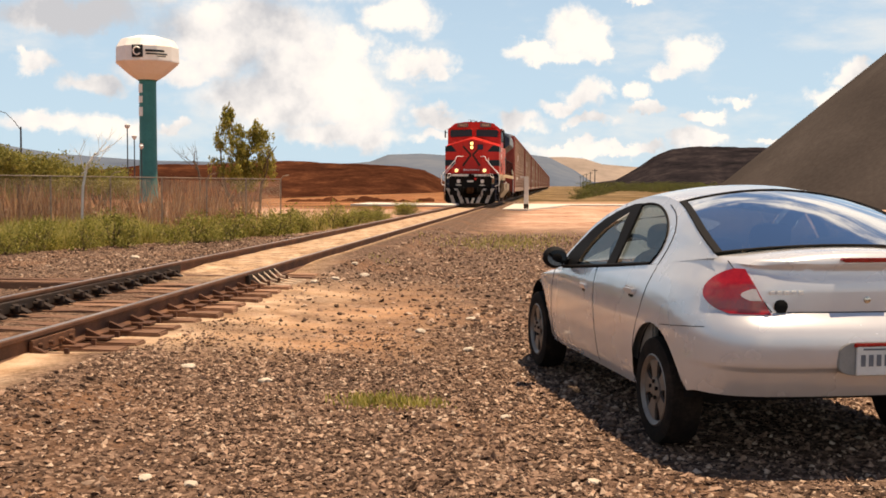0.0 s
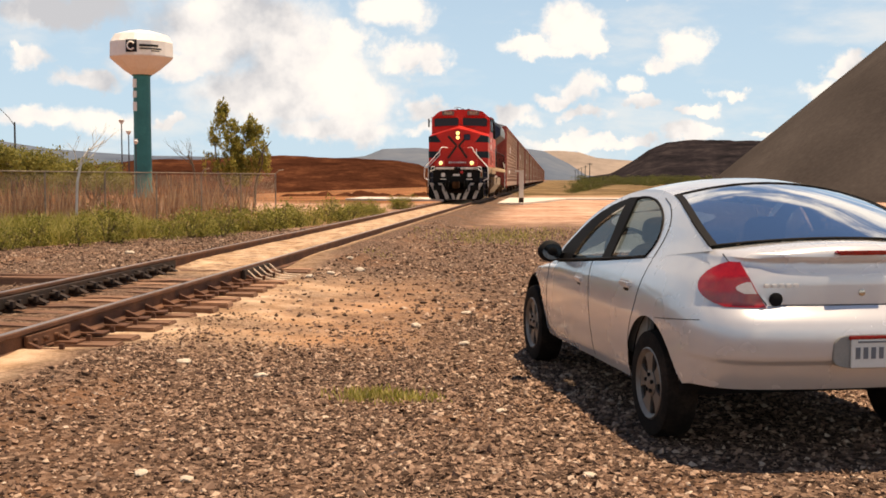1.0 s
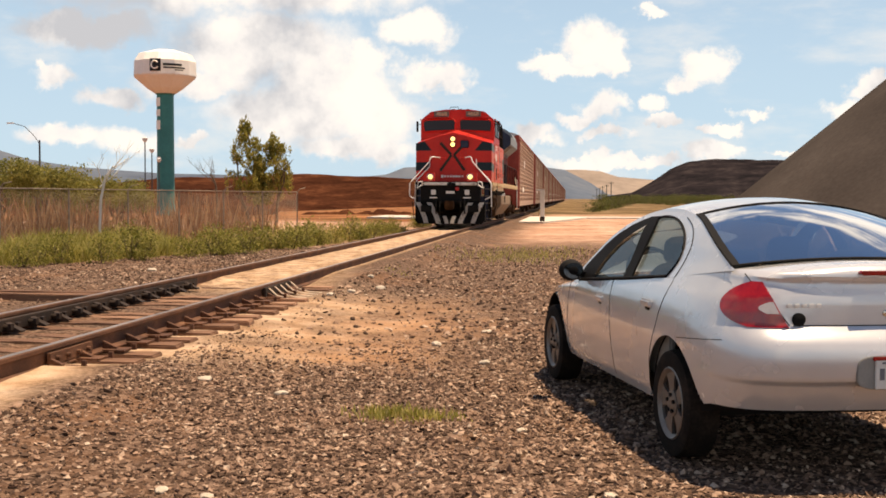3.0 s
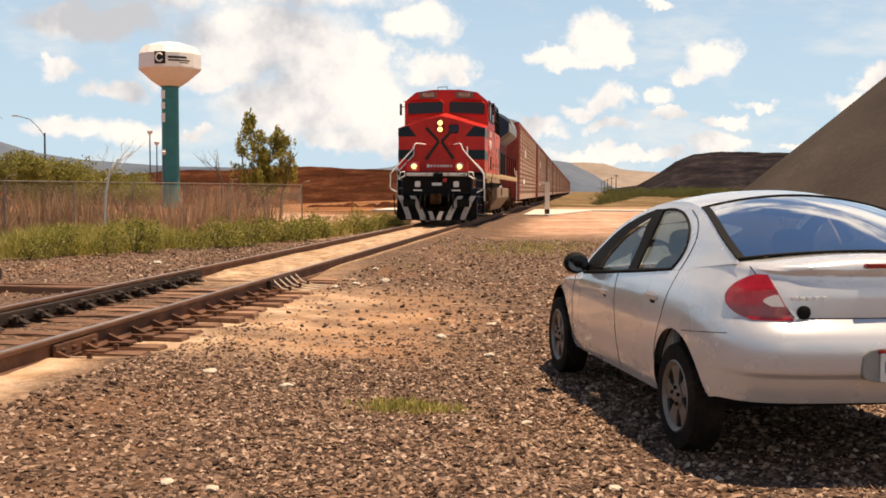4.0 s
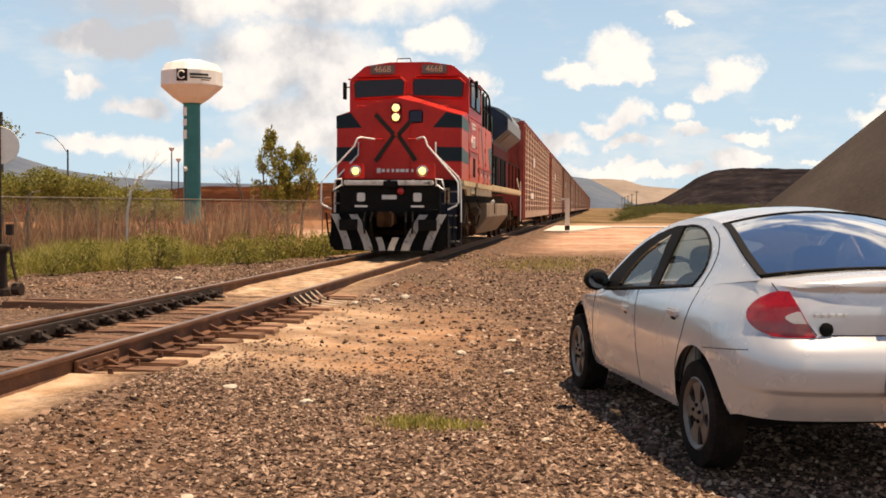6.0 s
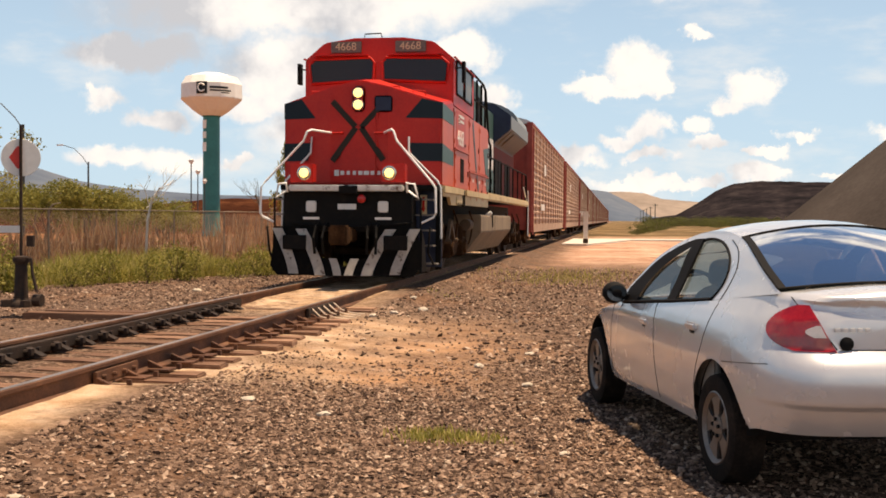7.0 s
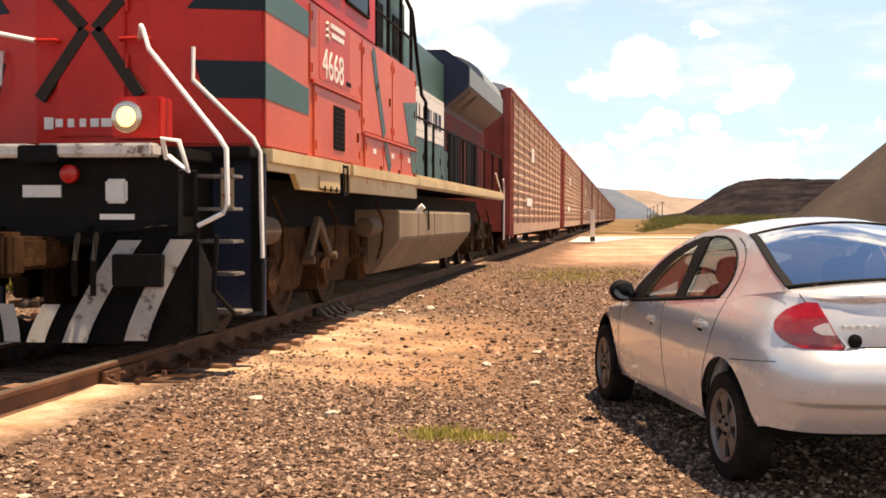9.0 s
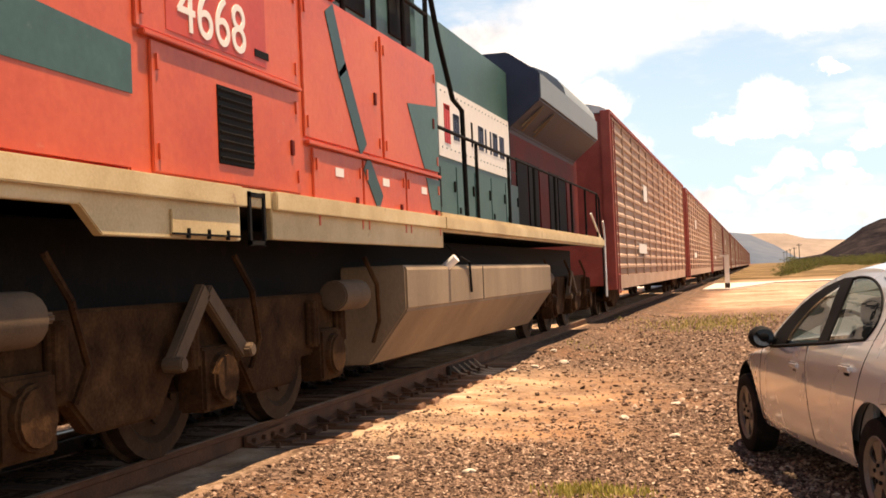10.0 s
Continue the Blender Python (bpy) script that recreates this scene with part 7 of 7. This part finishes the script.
    # dead saplings at the fence
    for deg, dist, h, mat, lean, label, depth in ((23.95, 31.4, 2.25, pale_bark, 0.16, "bleached leafless sapling bending over", 2), (18.2, 41.5, 2.3, bark, -0.12, "thin dark leafless sapling", 2)):
        x, y, _ = bearing(deg, dist, 0)
        ob = thing("dead_sapling", label, "dead tree", pose(x, y, ground_height(x, y)))
        bm = bmesh.new()
        tips = []
        tube(bm, [(0, 0, -0.1), (0.06 * lean, 0, h * 0.3), (0.2 * lean, 0.02, h * 0.6), (0.9 * lean, 0.05, h * 0.85), (2.4 * lean, 0.05, h)], 0.036, 6)
        part("trunk", bm, mat, ob)
        bm = bmesh.new()
        for k in range(5):
            branches(bm, (2.2 * lean * (k / 5) + 0.1 * lean, 0, h * (0.75 + 0.05 * k)), (lean * 3 + rng.uniform(-0.6, 0.6), rng.uniform(-0.5, 0.5), 0.55), 0.55, 0.014, depth, rng, tips, 0.6, 3)
        part("limb", bm, mat, ob)

    # mesquites beyond the fence
    for deg, dist, w, h in ((31.5, 62, 3.6, 3.7), (28.7, 60, 3.2, 3.5), (26.6, 58, 3.0, 3.5), (24.8, 62, 2.8, 2.6), (34.8, 46, 3.2, 6.2), (23.2, 70, 2.6, 2.8)):
        x, y, _ = bearing(deg, dist, 0)
        ob = thing("mesquite", "spreading yellow-green mesquite tree behind the fence", "tree", pose(x, y, ground_height(x, y) - 0.05), "mesquite trees")
        bm = bmesh.new()
        tips = []
        for k in range(4):
            branches(bm, (rng.uniform(-0.3, 0.3), rng.uniform(-0.3, 0.3), 0), (rng.uniform(-0.8, 0.8), rng.uniform(-0.6, 0.6), 1), h * 0.45, 0.09, 2, rng, tips, 0.75, 3)
        part("trunk", bm, bark, ob)
        blobs = [(t.x * w / 2.2, t.y, min(h, max(0.9, t.z)), rng.uniform(0.4, 0.8), rng.uniform(0.3, 0.55)) for t in tips]
        blobs += [(rng.uniform(-w, w) * 0.8, rng.uniform(-1, 1), h * rng.uniform(0.35, 0.75), 0.9, 0.7) for k in range(8)]
        v, f = leaf_cloud(blobs, 9000, 0.075, int(deg * 10), 1.8)
        sheet("crown", v, f, mesquite_leaf, ob)


make_plants()
# ---- loose stone ----
def stone_material():
    m = bpy.data.materials.new("crushed_stone")
    m.use_nodes = True
    n = Nodes(m.node_tree)
    g = n.add("ShaderNodeNewGeometry")
    col = n.ramp(g.outputs["Random Per Island"], [(0.0, (0.022, 0.016, 0.014)), (0.28, (0.09, 0.064, 0.052)), (0.52, (0.25, 0.175, 0.14)), (0.82, (0.45, 0.33, 0.26)), (0.96, (0.62, 0.51, 0.42)), (1.0, (0.70, 0.62, 0.54))])
    grain = n.noise(g.outputs["Position"], 160, 3, 0.6)
    col = n.mix(n.math("MULTIPLY", grain, 0.28), col, (0.29, 0.17, 0.105))
    col = n.mix(1.0, col, (0.74, 0.66, 0.595), "MULTIPLY")
    b = n.add("ShaderNodeBsdfPrincipled", {"Base Color": col, "Roughness": 0.85, "Specular IOR Level": 0.2})
    n.add("ShaderNodeOutputMaterial", {0: b.outputs[0]})
    return m


def scatter(name, count, x0, x1, y0, y1, lo, hi, seed, label, near_power=1.0):
    """Angular crushed stones lying on the ground, thin on the sand."""
    g = np.random.default_rng(seed)
    x = g.uniform(x0, x1, count)
    y = y0 + (y1 - y0) * g.random(count) ** near_power
    keep = []
    for a, b, r in zip(x, y, g.random(count)):
        d = a - TRACK
        wob = noise.noise((a * 0.8, b * 0.8, 2)) * 0.9 + noise.noise((a * 2.5, b * 2.5, 4)) * 0.35
        sand = bank(1.5, 1.0, d + 0.3 * wob) * bank(0.8, 1.2, abs(d)) if d > 0 else 0
        fan = bank(8.4, 9.6, b + wob * 0.6) * bank(18, 13, b + wob) * bank(-0.2, -2.0, a + wob)
        rust = bank(0.05, 0.35, noise.noise((a * 0.5, b * 0.5, 9)))
        keep.append(r > max(0.95 * sand * bank(22, 14, b), 0.86 * fan, 0.45 * rust) and not (abs(d) < 1.35))
    keep = np.array(keep)
    x, y = x[keep], y[keep]
    n = len(x)
    z = np.array([ground_height(a, b) for a, b in zip(x, y)])
    size = lo + (hi - lo) * g.random(n) ** 2.6
    base = np.array([(1, 0, 0), (0, 1, 0), (-1, 0, 0), (0, -1, 0), (0.1, 0.1, 0.75), (0, 0, -0.6)], float)
    tri = np.array([(0, 1, 4), (1, 2, 4), (2, 3, 4), (3, 0, 4), (1, 0, 5), (2, 1, 5), (3, 2, 5), (0, 3, 5)])
    v = base[None] + g.normal(size=(n, 6, 3)) * 0.22
    v *= size[:, None, None] * np.stack([g.uniform(0.7, 1.4, n), g.uniform(0.6, 1.1, n), g.uniform(0.5, 1.0, n)], 1)[:, None]
    a = g.uniform(0, 2 * math.pi, n)
    t = g.normal(size=n) * 0.5
    cy, sy, ct, st = np.cos(a), np.sin(a), np.cos(t), np.sin(t)
    vx, vy, vz = v[..., 0], v[..., 1], v[..., 2]
    vy, vz = vy * ct[:, None] - vz * st[:, None], vy * st[:, None] + vz * ct[:, None]
    vx, vy = vx * cy[:, None] - vy * sy[:, None], vx * sy[:, None] + vy * cy[:, None]
    v = np.stack([vx + x[:, None], vy + y[:, None], vz + (z + size * 0.28)[:, None]], 2).reshape(-1, 3)
    f = (tri[None] + (np.arange(n) * 6)[:, None, None]).reshape(-1, 3)
    ob = sheet(name, v, f, STONE)
    tagged(ob, label, "gravel", kind="stuff")


STONE = stone_material()
scatter("gravel", 135000, -4.2, 4.6, 3.4, 11.0, 0.006, 0.025, 1, "loose grey and brown crushed stone", 1.2)
scatter("gravel", 30000, -4.0, 6.0, 11.0, 32.0, 0.014, 0.042, 2, "loose grey and brown crushed stone", 1.3)
scatter("gravel", 16000, -11.5, -5.9, 8.0, 30.0, 0.014, 0.040, 3, "grey crushed stone beside the far rail", 1.1)
scatter("gravel", 22000, -4.0, 7.0, -7.0, 3.4, 0.010, 0.032, 4, "loose grey and brown crushed stone", 0.8)
rock_white = material("pale_limestone", [(0.34, 0.28, 0.22), (0.46, 0.39, 0.31), (0.54, 0.47, 0.39)], scale=9, bump_scale=60, rough=0.9, bump=0.4)
for i, (x, y, s) in enumerate(((-2.80, 8.20, 0.075), (-2.12, 7.90, 0.06), (-1.99, 5.16, 0.055), (-1.72, 5.05, 0.05), (-2.9, 5.0, 0.045), (-0.75, 9.6, 0.07), (-1.3, 10.6, 0.08),
                              (-3.15, 15.6, 0.09), (-2.9, 16.6, 0.10), (-3.3, 14.9, 0.08), (-3.2, 17.4, 0.09), (-8.1, 20.6, 0.13), (-0.9, 11.8, 0.07), (-0.3, 6.8, 0.05), (0.2, 5.35, 0.05))):
    bm = bmesh.new()
    bmesh.ops.create_icosphere(bm, subdivisions=2, radius=1)
    for v in bm.verts:
        v.co *= 1 + 0.35 * noise.noise(v.co * 1.6 + Vector((i * 7, 0, 0)))
        v.co = Vector((v.co.x * s * 0.85, v.co.y * s * 0.6, v.co.z * s * 0.32))
    ob = part("pale_rock", bm, rock_white, where=pose(x, y, ground_height(x, y) + s * 0.2, 0, 0, i * 47), smooth=True)
    tagged(ob, "pale limestone rock lying on the gravel", "rock", "pale rocks")


def motions():
    """The train rolls in along the track, and its wheels turn."""
    rows = speed_rows()
    for each, off in [(loco, 0.0)] + [(c, GAP + 28.3 * i) for i, c in enumerate(cars)]:
        walk(each, [(t, pose(TRACK, y + off, RAIL)) for t, y in rows])
    for ob, y, r in WHEELSETS:
        walk(ob, [(k / 10, pose(0, y, r) @ pose(0, 0, 0, math.degrees(0.58 * k / r), 0, 0)) for k in range(101)])


motions()
